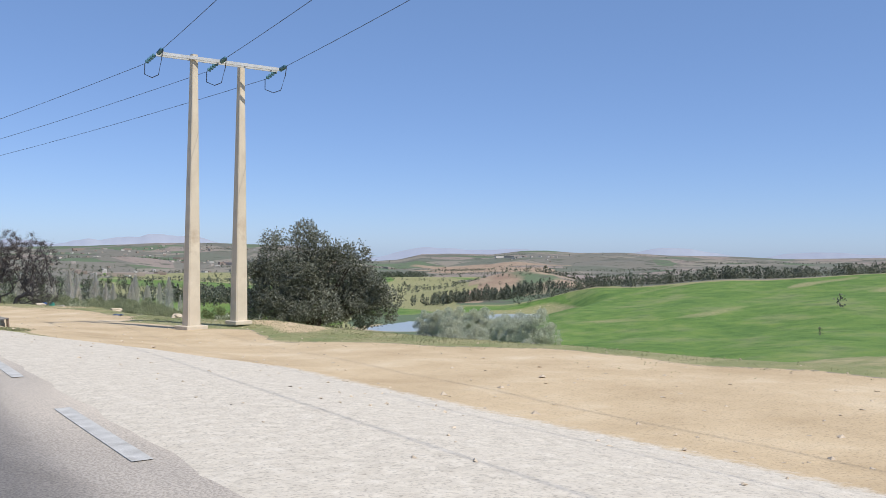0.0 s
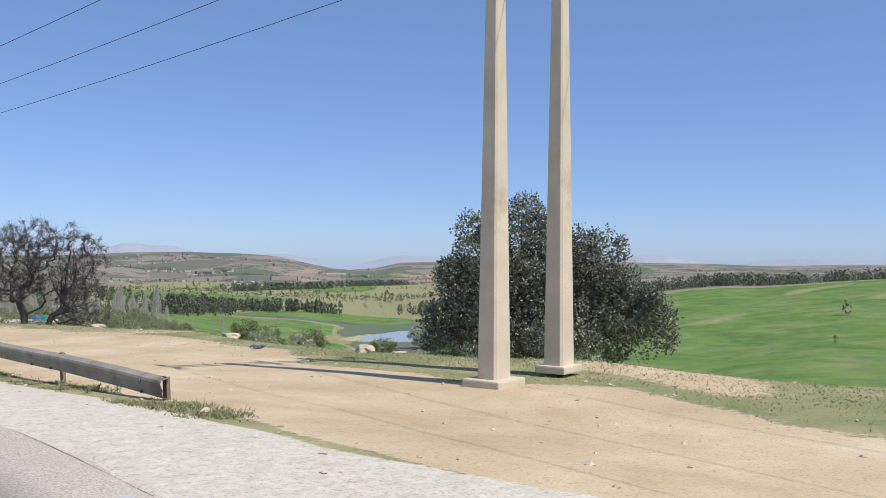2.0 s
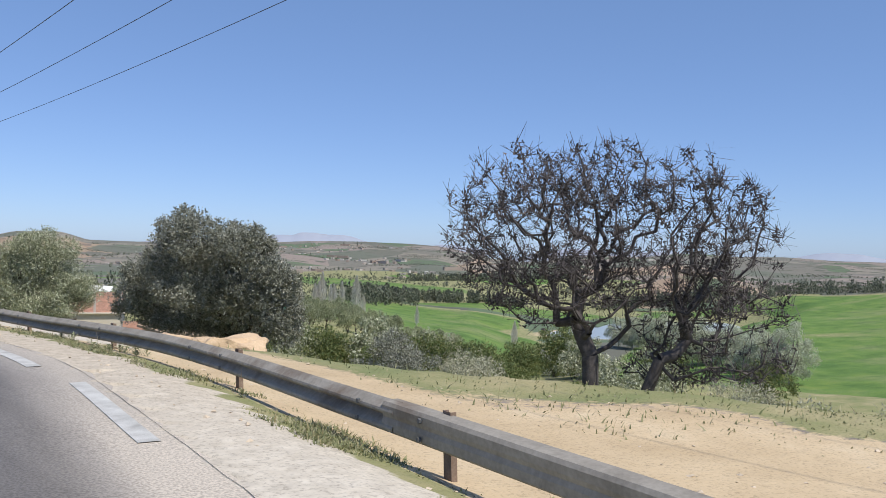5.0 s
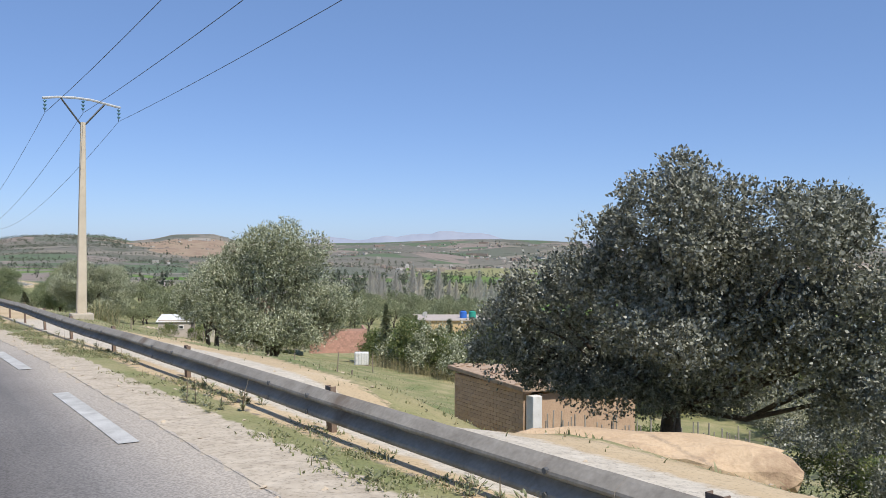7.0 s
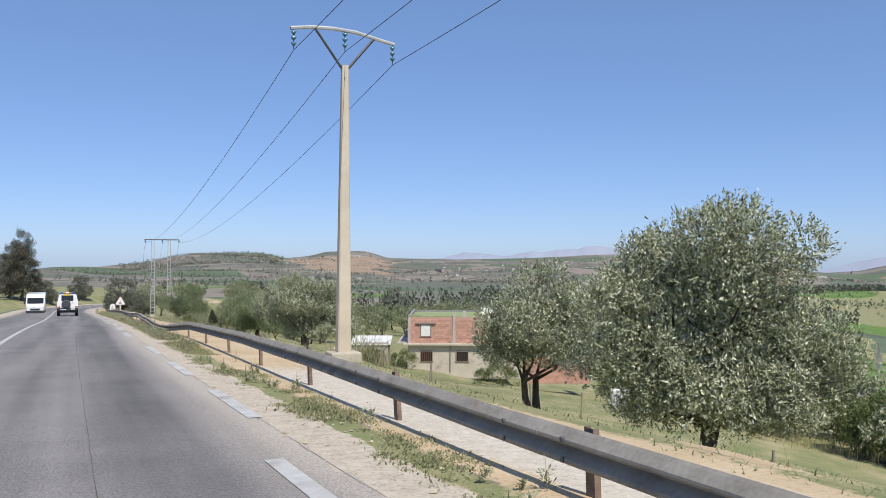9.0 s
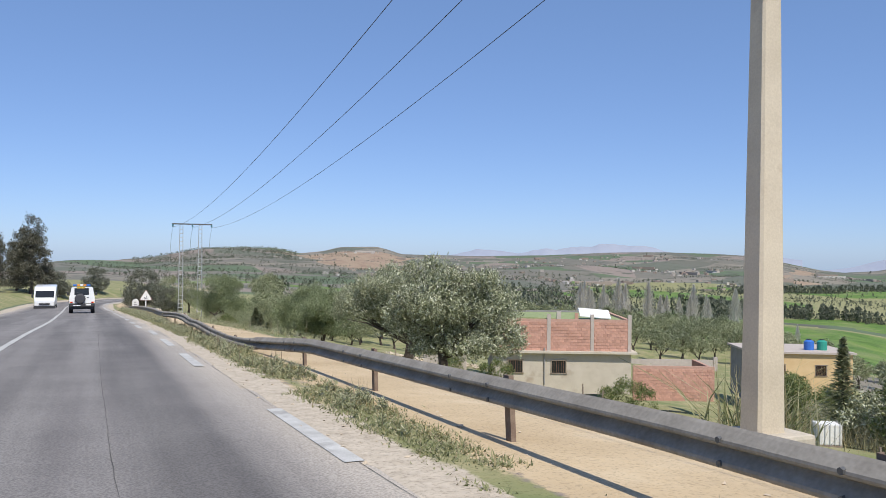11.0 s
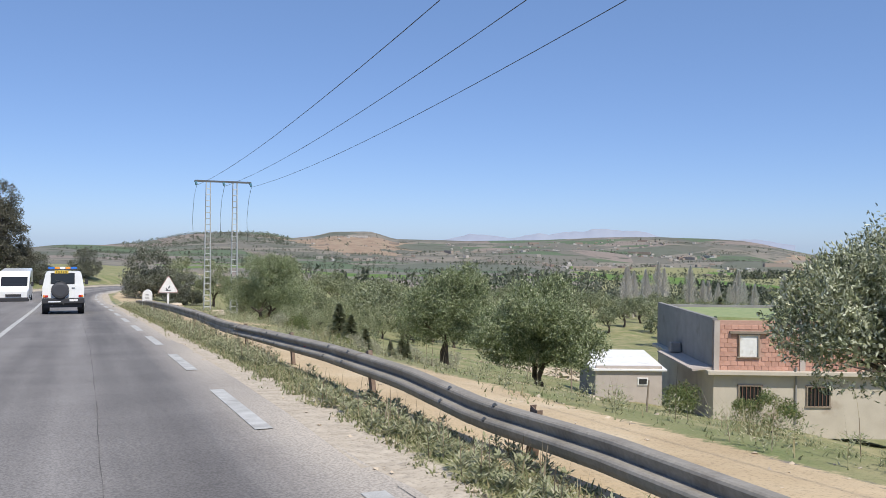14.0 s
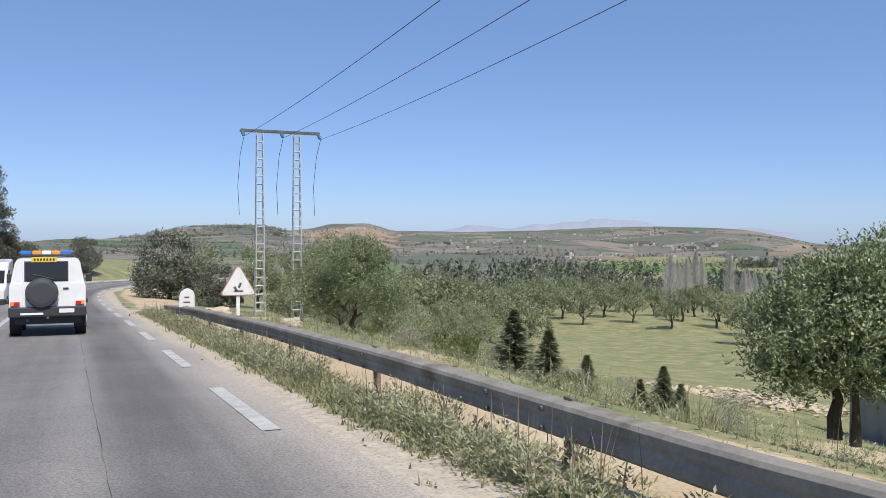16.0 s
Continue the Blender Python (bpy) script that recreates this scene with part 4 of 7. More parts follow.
def h_pylon():
    py = thing("power_pylon", Matrix.Translation((6.2, -27.6, -0.95)), "pair of square beige concrete masts carrying a steel crossarm", "power pylon")
    o = py.matrix_world.translation
    a, b = Vector((4.22, -26.8, 8.0)) - o, Vector((7.8, -28.6, 7.85)) - o
    way = (b - a).normalized()
    for p, h in (((5.3, -27.3, -1.02), 9.12), ((7.04, -27.55, -0.88), 8.84)):
        foot = Vector(p) - o
        concrete_post("mast", py, foot, h, Vector((0.5, 0.39)), Vector((0.2, 0.18)))
        bm = bmesh.new()
        box(bm, (0.82, 0.72, 0.26) if h > 9 else (0.7, 0.6, 0.14), foot + Vector((0, 0, 0.02)), None, 0.03)
        part("footing", bm, CONCRETE, py)
    turn = way.to_track_quat("X", "Z").to_matrix().to_4x4()
    bm = bmesh.new()
    mid = (a + b) / 2
    for dy in (-0.14, 0.14):
        box(bm, ((b - a).length, 0.05, 0.1), mid + turn.to_3x3() @ Vector((0, dy, 0)), turn)
    for k in range(5):
        box(bm, (0.05, 0.3, 0.03), a + (b - a) * (0.05 + 0.225 * k) + Vector((0, 0, 0.05)), turn)
    part("crossarm", bm, PALE_STEEL, py, "pale steel channel crossarm")
    ends = []
    for k, u in enumerate((0.0, 0.5, 1.0)):
        c = a + (b - a) * u
        fwd, back = c + Vector((0.05, 0.75, -0.22)), c + Vector((-0.22, -0.68, 0.02))
        insulator(py, c + Vector((0, 0.1, -0.02)), fwd, 4)
        insulator(py, c + Vector((0, -0.1, 0.0)), back, 4)
        pts = [fwd, fwd + Vector((0, 0, -0.35)), c + Vector((0, 0.25, -0.75)), c + Vector((-0.05, -0.2, -0.72)), back + Vector((0, 0.05, -0.3)), back]
        v, f = [], []
        tube(v, f, pts, [0.014] * 6, 5)
        part("jumper_loop", mesh_of("jumper_loop", v, f, WIRE, True), None, py)
        ends.append((fwd + o, back + o))
    return ends


def y_pole():
    pole = thing("power_pole", Matrix.Translation((6.48, 38.1, -2.55)), "tall square beige concrete pole with a bowed steel crossarm", "power pole")
    concrete_post("mast", pole, Vector((0, 0, 0)), 7.55, Vector((0.36, 0.31)), Vector((0.165, 0.15)))
    part("footing", block((0.78, 0.66, 0.44), (0, 0, 0.12), None, 0.04), ROUGH_CONCRETE, pole)
    z = 8.35
    pts = [Vector((-1.42, -0.12, z - 0.03)), Vector((-0.9, -0.08, z + 0.06)), Vector((-0.3, -0.02, z + 0.1)), Vector((0.3, 0.03, z + 0.08)), Vector((0.9, 0.1, z - 0.02)), Vector((1.38, 0.14, z - 0.1))]
    v, f = [], []
    tube(v, f, pts, [0.045] * 6, 6)
    part("crossarm", mesh_of("crossarm", v, f, PALE_STEEL), None, pole, "bowed pale steel crossarm")
    for sx in (-1, 1):
        part("brace", rod(bmesh.new(), (sx * 0.06, 0, 7.45), (sx * 0.8, sx * 0.08, z + (0.05 if sx < 0 else -0.02)), 0.035, sides=4), DARK_STEEL, pole, "dark angled steel brace")
    tips = []
    for x, y, zz in ((-1.34, -0.12, z - 0.05), (0.0, 0.0, z + 0.07), (1.32, 0.13, z - 0.12)):
        insulator(pole, (x, y, zz), (x, y, zz - 0.5), 3)
        tips.append(pole.matrix_world.translation + Vector((x, y, zz - 0.52)))
    return tips


def lattice_pylon():
    py = thing("lattice_pylon", Matrix.Translation((8.3, 107.7, -5.75)), "pair of slim steel lattice masts under one crossarm", "power pylon")
    bar = PALE_STEEL
    for x in (-0.9, 0.68):
        bm = bmesh.new()
        for sx in (-1, 1):
            for sy in (-1, 1):
                rod(bm, (x + sx * 0.2, sy * 0.17, -0.2), (x + sx * 0.12, sy * 0.1, 7.85), 0.022, sides=4)
        part("mast", bm, bar, py)
        bm = bmesh.new()
        n = 22
        for k in range(n):
            u, u2 = k / n, (k + 1) / n
            w, w2 = 0.2 - 0.08 * u, 0.2 - 0.08 * u2
            d, d2 = 0.17 - 0.07 * u, 0.17 - 0.07 * u2
            z, z2 = 7.8 * u, 7.8 * u2
            for sy in (-1, 1):
                rod(bm, (x - w, sy * d, z), (x + w, sy * d, z), 0.018, sides=4)
            s = 1 if k % 2 else -1
            for sx in (-1, 1):
                rod(bm, (x + sx * w, -s * d, z), (x + sx * w2, s * d2, z2), 0.012, sides=4)
        part("lacing", bm, bar, py)
    bm = bmesh.new()
    for sy in (-0.13, 0.13):
        box(bm, (3.34, 0.05, 0.1), (-0.03, sy, 7.9))
    part("crossarm", bm, DARK_STEEL, py, "dark steel channel crossarm")
    tips = []
    for x in (-1.64, -0.02, 1.58):
        insulator(py, (x, -0.1, 7.85), (x, -0.5, 7.6), 3)
        v, f = [], []
        tube(v, f, [Vector((x, -0.5, 7.6)), Vector((x - 0.1, -0.2, 6.9)), Vector((x - 0.15, 0.1, 5.6)), Vector((x - 0.05, 0.3, 4.4))], [0.012] * 4, 4)
        part("dropper", mesh_of("dropper", v, f, WIRE, True), None, py)
        tips.append(py.matrix_world.translation + Vector((x, -0.52, 7.6)))
    return tips


near_ends, pole_tips, far_tips = h_pylon(), y_pole(), lattice_pylon()
for k in range(3):
    fwd, back = near_ends[k]
    for name, a, b, sag in (("power_line", fwd, pole_tips[k], 0.75), ("power_line", pole_tips[k], far_tips[k], 1.1), ("power_line", back, back + Vector((-20.5, -53.0, 2.5)), 0.7)):
        tagged(cable(name, a, b, sag), "thin dark overhead power cable strung between poles", "power line", "power cables")
# the concrete pole that the cables come from, behind the lay-by
old = thing("power_pole", Matrix.Translation((-14.3, -81.8, ground_z(-14.3, -81.8))), "plain square beige concrete pole with a steel crossarm", "power pole")
concrete_post("mast", old, Vector((0, 0, -0.1)), near_ends[1][1].z + 2.5 - ground_z(-14.3, -81.8), Vector((0.5, 0.36)), Vector((0.22, 0.2)))
part("crossarm", block((3.8, 0.1, 0.1), (0, 0, near_ends[1][1].z + 2.5 - ground_z(-14.3, -81.8)), pose(0, 0, 0, 0, 0, -27)), PALE_STEEL, old)


# ---------------- trees ----------------
def limbs(rng, base_r, top, blobs, forks=1, sides=8, lean=0.15):
    """Stems and the limbs that reach from them into the crown's blobs, each as verts and faces."""
    stems, boughs = [], []
    for k in range(forks):
        v, f = [], []
        off = Vector((rng.uniform(-1, 1), rng.uniform(-1, 1), 0)) * (0.28 if forks > 1 else 0.0)
        fork = Vector((rng.uniform(-lean, lean), rng.uniform(-lean, lean), top)) + off * 1.8
        mid = fork * 0.5 + Vector((rng.uniform(-0.1, 0.1), rng.uniform(-0.1, 0.1), 0)) + off * 0.3
        r = base_r / forks**0.75
        tube(v, f, [off - Vector((0, 0, 0.25)), off * 1.1 + Vector((0, 0, 0.12)), mid, fork], [r * 1.3, r * 0.98, r * 0.74, r * 0.66], sides)
        stems.append((v, f))
        for b in blobs[k::forks]:
            v, f = [], []
            c = Vector(b[:3])
            way = c - fork
            m1 = fork + way * 0.45 + Vector((rng.uniform(-0.2, 0.2), rng.uniform(-0.2, 0.2), -0.08 * way.length))
            tube(v, f, [fork - Vector((0, 0, 0.1)), m1, c], [r * 0.42, r * 0.26, r * 0.1], 6)
            for _ in range(4):
                d = Vector((rng.uniform(-1, 1) * b[3], rng.uniform(-1, 1) * b[4], rng.uniform(-0.6, 0.9) * b[5])) * 0.75
                tube(v, f, [m1, m1 + (c + d - m1) * 0.5 + Vector((0, 0, 0.1)), c + d], [r * 0.18, r * 0.11, r * 0.04], 5)
            boughs.append((v, f))
    return stems, boughs


def joined(pieces):
    v, f = [], []
    for pv, pf in pieces:
        f += [tuple(i + len(v) for i in face) for face in pf]
        v += pv
    return v, f


def build_tree(name, base, blobs, leaf, count, size, label, category, bark=BARK, base_r=0.18, top=1.0, forks=1, seed=1, slim=0.42, rise=0.2, spread=0.62, group="", m=None, split=False, spray=1):
    """blobs: (x, y, z, rx, ry, rz) from the tree's foot."""
    rng, nrng = random.Random(seed), np.random.default_rng(seed)
    tree = thing(name, m or Matrix.Translation(base), label, category, group)
    stems, boughs = limbs(rng, base_r, top, blobs, forks)
    for v, f in (stems if split else [joined(stems + boughs)]):
        part("trunk", mesh_of("trunk", v, f, bark, True), None, tree)
    for v, f in (boughs if split else []):
        part("limb", mesh_of("limb", v, f, bark, True), None, tree)
    more = []
    for b in blobs:
        for _ in range(11):
            a, e = rng.uniform(0, 2 * math.pi), rng.uniform(-0.6, 1.3)
            d = Vector((math.cos(a) * math.cos(e) * b[3], math.sin(a) * math.cos(e) * b[4], math.sin(e) * b[5])) * rng.uniform(0.68, 0.98)
            k = rng.uniform(0.2, 0.38)
            more.append((b[0] + d.x, b[1] + d.y, b[2] + d.z, b[3] * k, b[4] * k, b[5] * k))
    lv, lf = leaf_cloud(nrng, list(blobs) + more * 3, spread, count, size, slim, rise, spray)
    if spray > 1:
        iv, _ = leaf_cloud(nrng, [(*b[:3], b[3] * 0.6, b[4] * 0.6, b[5] * 0.6) for b in blobs], 0.3, count // 7, size * 1.15, 0.6, rise)
        lv = np.concatenate([lv, iv])
        lf = np.arange(len(lv)).reshape(-1, 4)
    part("crown", fast_mesh("crown", lv, lf, leaf), None, tree)
    return tree


def seen_from(yaw, spots):
    """Blobs given as (right, depth, up, radius across, radius up), turned to a viewing direction."""
    a = radians(yaw)
    right, ahead = Vector((math.cos(a), math.sin(a), 0)), Vector((-math.sin(a), math.cos(a), 0))
    out = []
    for r, dep, up, ra, ru in spots:
        p = right * r + ahead * dep
        out.append((p.x, p.y, up, ra, ra, ru))
    return out


def on_ground(x, y, sink=0.05):
    return Vector((x, y, ground_z(x, y) - sink))


# holm oaks
b1 = Vector((15.6, -22.3, -2.3))
build_tree("holm_oak", b1, seen_from(-54, [(-0.96, 0, 3.4, 1.65, 1.7), (-0.9, 0.3, 2.4, 1.8, 1.4), (1.45, 0.3, 3.15, 1.15, 1.3), (2.75, -0.3, 1.55, 1.05, 1.05), (2.2, 0.2, 2.3, 0.9, 0.9), (-2.45, 0, 2.2, 1.0, 1.2), (0.1, -0.5, 1.5, 1.7, 1.2), (-1.6, -0.6, 1.2, 1.3, 1.0), (1.2, 0.8, 1.2, 1.3, 1.0), (-3.0, 0.3, 1.2, 0.8, 0.8)]),
           DARK_OAK_LEAF, 110000, 0.075, "dense dark green holm oak on the edge of the slope", "tree", base_r=0.3, top=0.7, seed=3, slim=0.6, spread=0.78, split=True, spray=6)
b2 = Vector((12.2, 14.0, -3.6))
build_tree("holm_oak", b2, seen_from(-36, [(-0.77, -3.76, 4.34, 1.07, 0.83), (0.65, -4.32, 4.06, 0.98, 0.75), (-1.21, -0.83, 1.75, 1.07, 0.55), (0.2, -0.42, 1.75, 1.23, 0.55), (1.44, -3.93, 3.01, 0.74, 0.94), (1.6, -3.47, 2.05, 0.74, 0.74), (-1.69, -2.86, 3.85, 0.67, 0.67), (-2.43, -1.43, 3.09, 0.87, 0.83), (-3.14, -0.52, 2.47, 0.67, 0.72), (-0.43, -3.1, 3.2, 1.51, 1.05), (-1.89, -0.25, 2.06, 1.02, 0.68), (0.38, -0.98, 2.75, 1.62, 1.26), (0.5, -3.2, 2.7, 1.26, 0.78)]),
           OAK_LEAF, 215000, 0.054, "large spreading dark holm oak beside a low hut", "tree", base_r=0.3, top=1.3, forks=2, seed=5, slim=0.6, spread=0.8, split=True, spray=6)

# olive trees beside the road
OLIVES = [
    ((10.5, 29.4, -3.75), -23.3, [(0.15, 0, 3.55, 1.6, 1.3), (1.9, 0.1, 2.0, 0.95, 0.8), (-1.3, 0, 2.0, 0.95, 0.8), (-1.3, 0, 2.65, 1.05, 1.0), (1.7, 0.1, 2.3, 1.0, 1.0), (0.0, -0.4, 1.6, 1.5, 0.75), (0.9, 0.5, 3.0, 1.2, 1.1), (-0.7, 0.4, 3.6, 0.9, 0.8), (1.1, -0.4, 1.5, 1.1, 0.7)], 26000, 0.3, OLIVE_LEAF, 1.0, 2),
    ((11.1, 36.4, -3.85), -23.3, [(0.05, 0, 2.5, 1.3, 1.25), (-0.9, 0, 2.05, 0.85, 0.9), (1.05, 0, 1.95, 0.8, 0.85), (0, 0.5, 2.0, 1.2, 0.9)], 15000, 0.2, OLIVE_LEAF, 0.95, 2),
    ((9.45, 53.3, -4.3), -22.3, [(-0.4, 0, 2.75, 1.1, 0.95), (1.05, 0.2, 2.5, 1.0, 0.9), (-1.05, -0.1, 2.1, 0.7, 0.65), (1.6, 0, 1.6, 0.6, 0.6), (0.3, 0.6, 2.3, 1.1, 0.8)], 18000, 0.2, OLIVE_LEAF, 1.15, 1),
    ((11.6, 62.6, -4.75), -22.5, [(-0.9, 0, 2.9, 1.25, 1.0), (0.8, 0.2, 2.8, 1.3, 1.0), (-2.0, 0, 2.2, 0.85, 0.8), (1.8, 0.1, 1.95, 0.9, 0.8), (0, 0.7, 2.4, 1.3, 0.8)], 24000, 0.26, OLIVE_LEAF, 1.0, 1),
    ((11.3, 74.3, -5.15), -23.2, [(0, 0, 1.85, 1.2, 1.1), (-1.0, 0, 1.35, 0.85, 0.8), (0.9, 0, 1.1, 0.8, 0.75)], 14000, 0.16, GREEN_OLIVE_LEAF, 0.6, 2),
    ((12.0, 82.0, -5.3), -22.9, [(0, 0, 1.75, 1.4, 1.2), (-1.0, 0, 1.2, 0.9, 0.8), (1.3, 0, 1.05, 0.8, 0.75), (0.4, 0.5, 2.3, 1.0, 0.8)], 19000, 0.17, GREEN_OLIVE_LEAF, 0.85, 3),
    ((10.4, 104.7, -6.1), -23, [(0, 0, 2.25, 1.8, 1.7), (-1.6, 0, 1.6, 1.1, 1.1), (1.6, 0, 1.6, 1.1, 1.1), (0.4, 0.6, 3.0, 1.1, 0.9)], 16000, 0.22, GREEN_OLIVE_LEAF, 0.7, 2),
]
for k, (base, yaw, spots, count, r, leaf, top, forks) in enumerate(OLIVES):
    wide = sum(p[3] for p in spots) / len(spots)
    low = min(p[2] for p in spots)
    spots = spots + [(-0.5 * wide, 0.3, low * 0.85, wide * 0.8, wide * 0.5), (0.6 * wide, -0.2, low * 0.85, wide * 0.8, wide * 0.5), (0, 0.5, low * 1.15, wide * 1.1, wide * 0.8)]
    build_tree("olive_tree", Vector(base), seen_from(yaw, spots), leaf, int(count * 5.0), 0.066, "silvery green olive tree with a low dark trunk" if leaf is OLIVE_LEAF else "dull green olive tree with a bushy low crown", "tree", base_r=r, top=top, forks=forks, seed=20 + k, slim=0.36, rise=0.55, spread=0.7, group="olive trees by the road", split=True, spray=9)


# the leafless tree
def bare_tree(base, yaw, blobs, feet, seed):
    """Limbs grown branch by branch towards places spread through the crown."""
    rng, nrng = random.Random(seed), np.random.default_rng(seed)
    tree = thing("leafless_tree", Matrix.Translation(base), "leafless twisted grey-brown fruit tree on the sand edge", "tree")
    shape = seen_from(yaw, blobs)
    feet = seen_from(yaw, [(a, b, 0, 1, 1) for a, b in feet])
    nodes, back, aims = [], [], []
    for foot in feet:
        p = Vector(foot[:3])
        last = -1
        for k in range(4):
            nodes.append(p + Vector((foot[0] * 0.25 * k, foot[1] * 0.25 * k, -0.25 + 0.42 * k)))
            back.append(last)
            last = len(nodes) - 1
    for k in range(1050):
        b = rng.choices(shape, [q[3] * q[3] * q[5] for q in shape])[0]
        d = Vector((rng.gauss(0, 1), rng.gauss(0, 1), rng.gauss(0, 1))).normalized() * rng.random() ** 0.28
        aims.append(Vector((b[0] + d.x * b[3], b[1] + d.y * b[4], max(0.25, b[2] + d.z * b[5]))))
    heart = Vector((0, 0, 1.0))
    aims.sort(key=lambda q: (q - heart).length + rng.uniform(-0.25, 0.25))
    where = np.zeros((20000, 3))
    cost = np.zeros(20000)
    for k, q in enumerate(nodes):
        where[k] = q
    cost[:len(nodes)] = [0.6, 0.4, 0.2, 0.0] * len(feet)
    for aim in aims:
        m = len(nodes)
        gap = np.linalg.norm(where[:m] - np.array(aim), axis=1)
        i = int(np.argmin(gap + 0.22 * cost[:m]))
        start, n = nodes[i], max(1, int(gap[i] / 0.22))
        sag = Vector((rng.uniform(-1, 1), rng.uniform(-1, 1), rng.uniform(-0.9, 0.3))) * 0.13 * gap[i]
        last = i
        for j in range(1, n + 1):
            u = j / n
            nodes.append(start + (aim - start) * u + sag * 4 * u * (1 - u) + Vector((rng.uniform(-1, 1), rng.uniform(-1, 1), rng.uniform(-1, 1))) * 0.02)
            back.append(last)
            where[len(nodes) - 1] = nodes[-1]
            cost[len(nodes) - 1] = cost[last] + gap[i] / n
            last = len(nodes) - 1
    load = [0.0] * len(nodes)
    kids = [0] * len(nodes)
    for k in range(len(nodes) - 1, -1, -1):
        load[k] += 1.0 if kids[k] == 0 else 0
        if back[k] >= 0:
            load[back[k]] += load[k]
            kids[back[k]] += 1
    v, f = [], []
    for k, q in enumerate(nodes):
        if back[k] >= 0:
            r0, r1 = (max(0.008, min(0.17, 0.0085 * load[w] ** 0.5)) for w in (back[k], k))
            tube(v, f, [nodes[back[k]], q], [r0 if kids[back[k]] == 1 else min(r0, r1 * 1.25), r1], 7 if r1 > 0.05 else 4 if r1 > 0.015 else 3)
    part("trunk", mesh_of("trunk", v, f, GREY_BARK, True), None, tree)
    thin = np.array([tuple(q) for k, q in enumerate(nodes) if load[k] < 14 and q.z > 0.3])
    n = 19000
    p = thin[nrng.integers(0, len(thin), n)] + nrng.normal(size=(n, 3)) * 0.05
    a = nrng.normal(size=(n, 3)) + np.array([0, 0, 0.7])
    a /= np.linalg.norm(a, axis=1, keepdims=True)
    b = np.cross(a, nrng.normal(size=(n, 3)))
    b /= np.linalg.norm(b, axis=1, keepdims=True)
    long = nrng.uniform(0.06, 0.34, (n, 1))
    bud = nrng.random((n, 1)) < 0.3
    wide = np.where(bud, 0.02, 0.0055)
    long = np.where(bud, 0.07, long)
    lv = np.stack([p - b * wide, p + b * wide, p + a * long + b * wide * 0.5, p + a * long - b * wide * 0.5], 1).reshape(-1, 3)
    part("spray", fast_mesh("twigs", lv, np.arange(len(lv)).reshape(-1, 4), TWIG_LEAF), None, tree, "fine dry twigs and withered buds")
    return tree


bare_tree(Vector((10.6, -1.7, -2.15)), -45, [(-1.1, 0, 3.2, 1.65, 1.5), (0.2, 0.4, 3.9, 1.0, 1.0), (1.6, 0, 3.1, 1.5, 1.5), (2.3, -0.2, 1.7, 1.15, 1.2), (1.5, 0.5, 1.2, 1.1, 1.0), (-0.6, 0, 2.3, 1.4, 0.9)], [(-0.05, 0), (0.6, -0.2)], 11)


# shared trees for the grove, the shrubs and the eucalyptus
def shared_tree(name, label, category, group, spots, leaf, count, size, places, seed, bark=BARK, base_r=0.16, top=0.8, forks=1, slim=0.35, rise=0.3, spread=0.5):
    first = build_tree(name, Vector((0, 0, 0)), seen_from(0, spots), leaf, count, size, label, category, bark, base_r, top, forks, seed, slim, rise, spread, group)
    rng = random.Random(seed)
    for k, (x, y, s) in enumerate(places):
        m = Matrix.Translation(on_ground(x, y, 0.08)) @ pose(0, 0, 0, 0, 0, rng.uniform(0, 360)) @ Matrix.Diagonal((s, s, s * rng.uniform(0.9, 1.1), 1))
        if k == 0:
            first.matrix_world = m
            continue
        made = copy_thing(first, m)
        made.matrix_basis = m


grove_rng = random.Random(8)
rows_a, rows_b = [], []
for i in range(15):
    for j in range(11):
        x, y = 22 + i * 8.6 + j * 2.0 + grove_rng.uniform(-1.4, 1.4), 142 + j * 10.5 + grove_rng.uniform(-1.6, 1.6)
        turn = math.degrees(math.atan2(x, y - 72))
        if 31 < turn < 43 and math.hypot(x, y - 72) < 126 or grove_rng.random() < 0.08:
            continue
        (rows_a if (i + j) % 2 else rows_b).append((x, y, grove_rng.uniform(1.2, 1.65)))
shared_tree("olive_tree", "round olive tree in a grove on the grassy slope", "tree", "olive grove", [(0, 0, 2.5, 1.5, 1.2), (-1.0, 0.3, 2.0, 1.0, 0.9), (1.0, -0.3, 2.1, 1.1, 0.9), (0.2, -0.9, 1.9, 1.0, 0.8)], GROVE_LEAF, 2900, 0.21, rows_a, 41)
shared_tree("olive_tree", "round olive tree in a grove on the grassy slope", "tree", "olive grove", [(0.2, 0, 2.4, 1.3, 1.1), (-1.1, -0.2, 2.2, 1.0, 0.8), (0.9, 0.6, 1.8, 1.1, 0.9)], BANK_LEAF, 2700, 0.21, rows_b, 42)
near_row = [(15.5, 113, 0.9), (12.5, 121, 0.95), (9.0, 116.5, 0.85), (19, 122, 0.85), (14, 131, 1.0), (8.5, 133, 0.95), (12.2, 112, 0.8), (16.5, 116.5, 0.9), (24, 127, 0.85), (20, 134, 0.95), (29, 138, 0.95), (23, 133, 0.95), (31, 136, 1.0), (26, 141, 1.05), (34, 142, 1.0), (16, 127, 0.85), (36, 148, 1.05)]
shared_tree("olive_tree", "green olive tree beside the road bank", "tree", "olive trees along the bank", [(0, 0, 2.3, 1.5, 1.25), (-1.0, 0.2, 1.7, 1.0, 1.0), (1.0, -0.2, 1.7, 1.1, 1.0), (0.2, 0.8, 1.6, 1.1, 0.9)], BANK_LEAF, 9000, 0.13, near_row, 43, top=0.6)
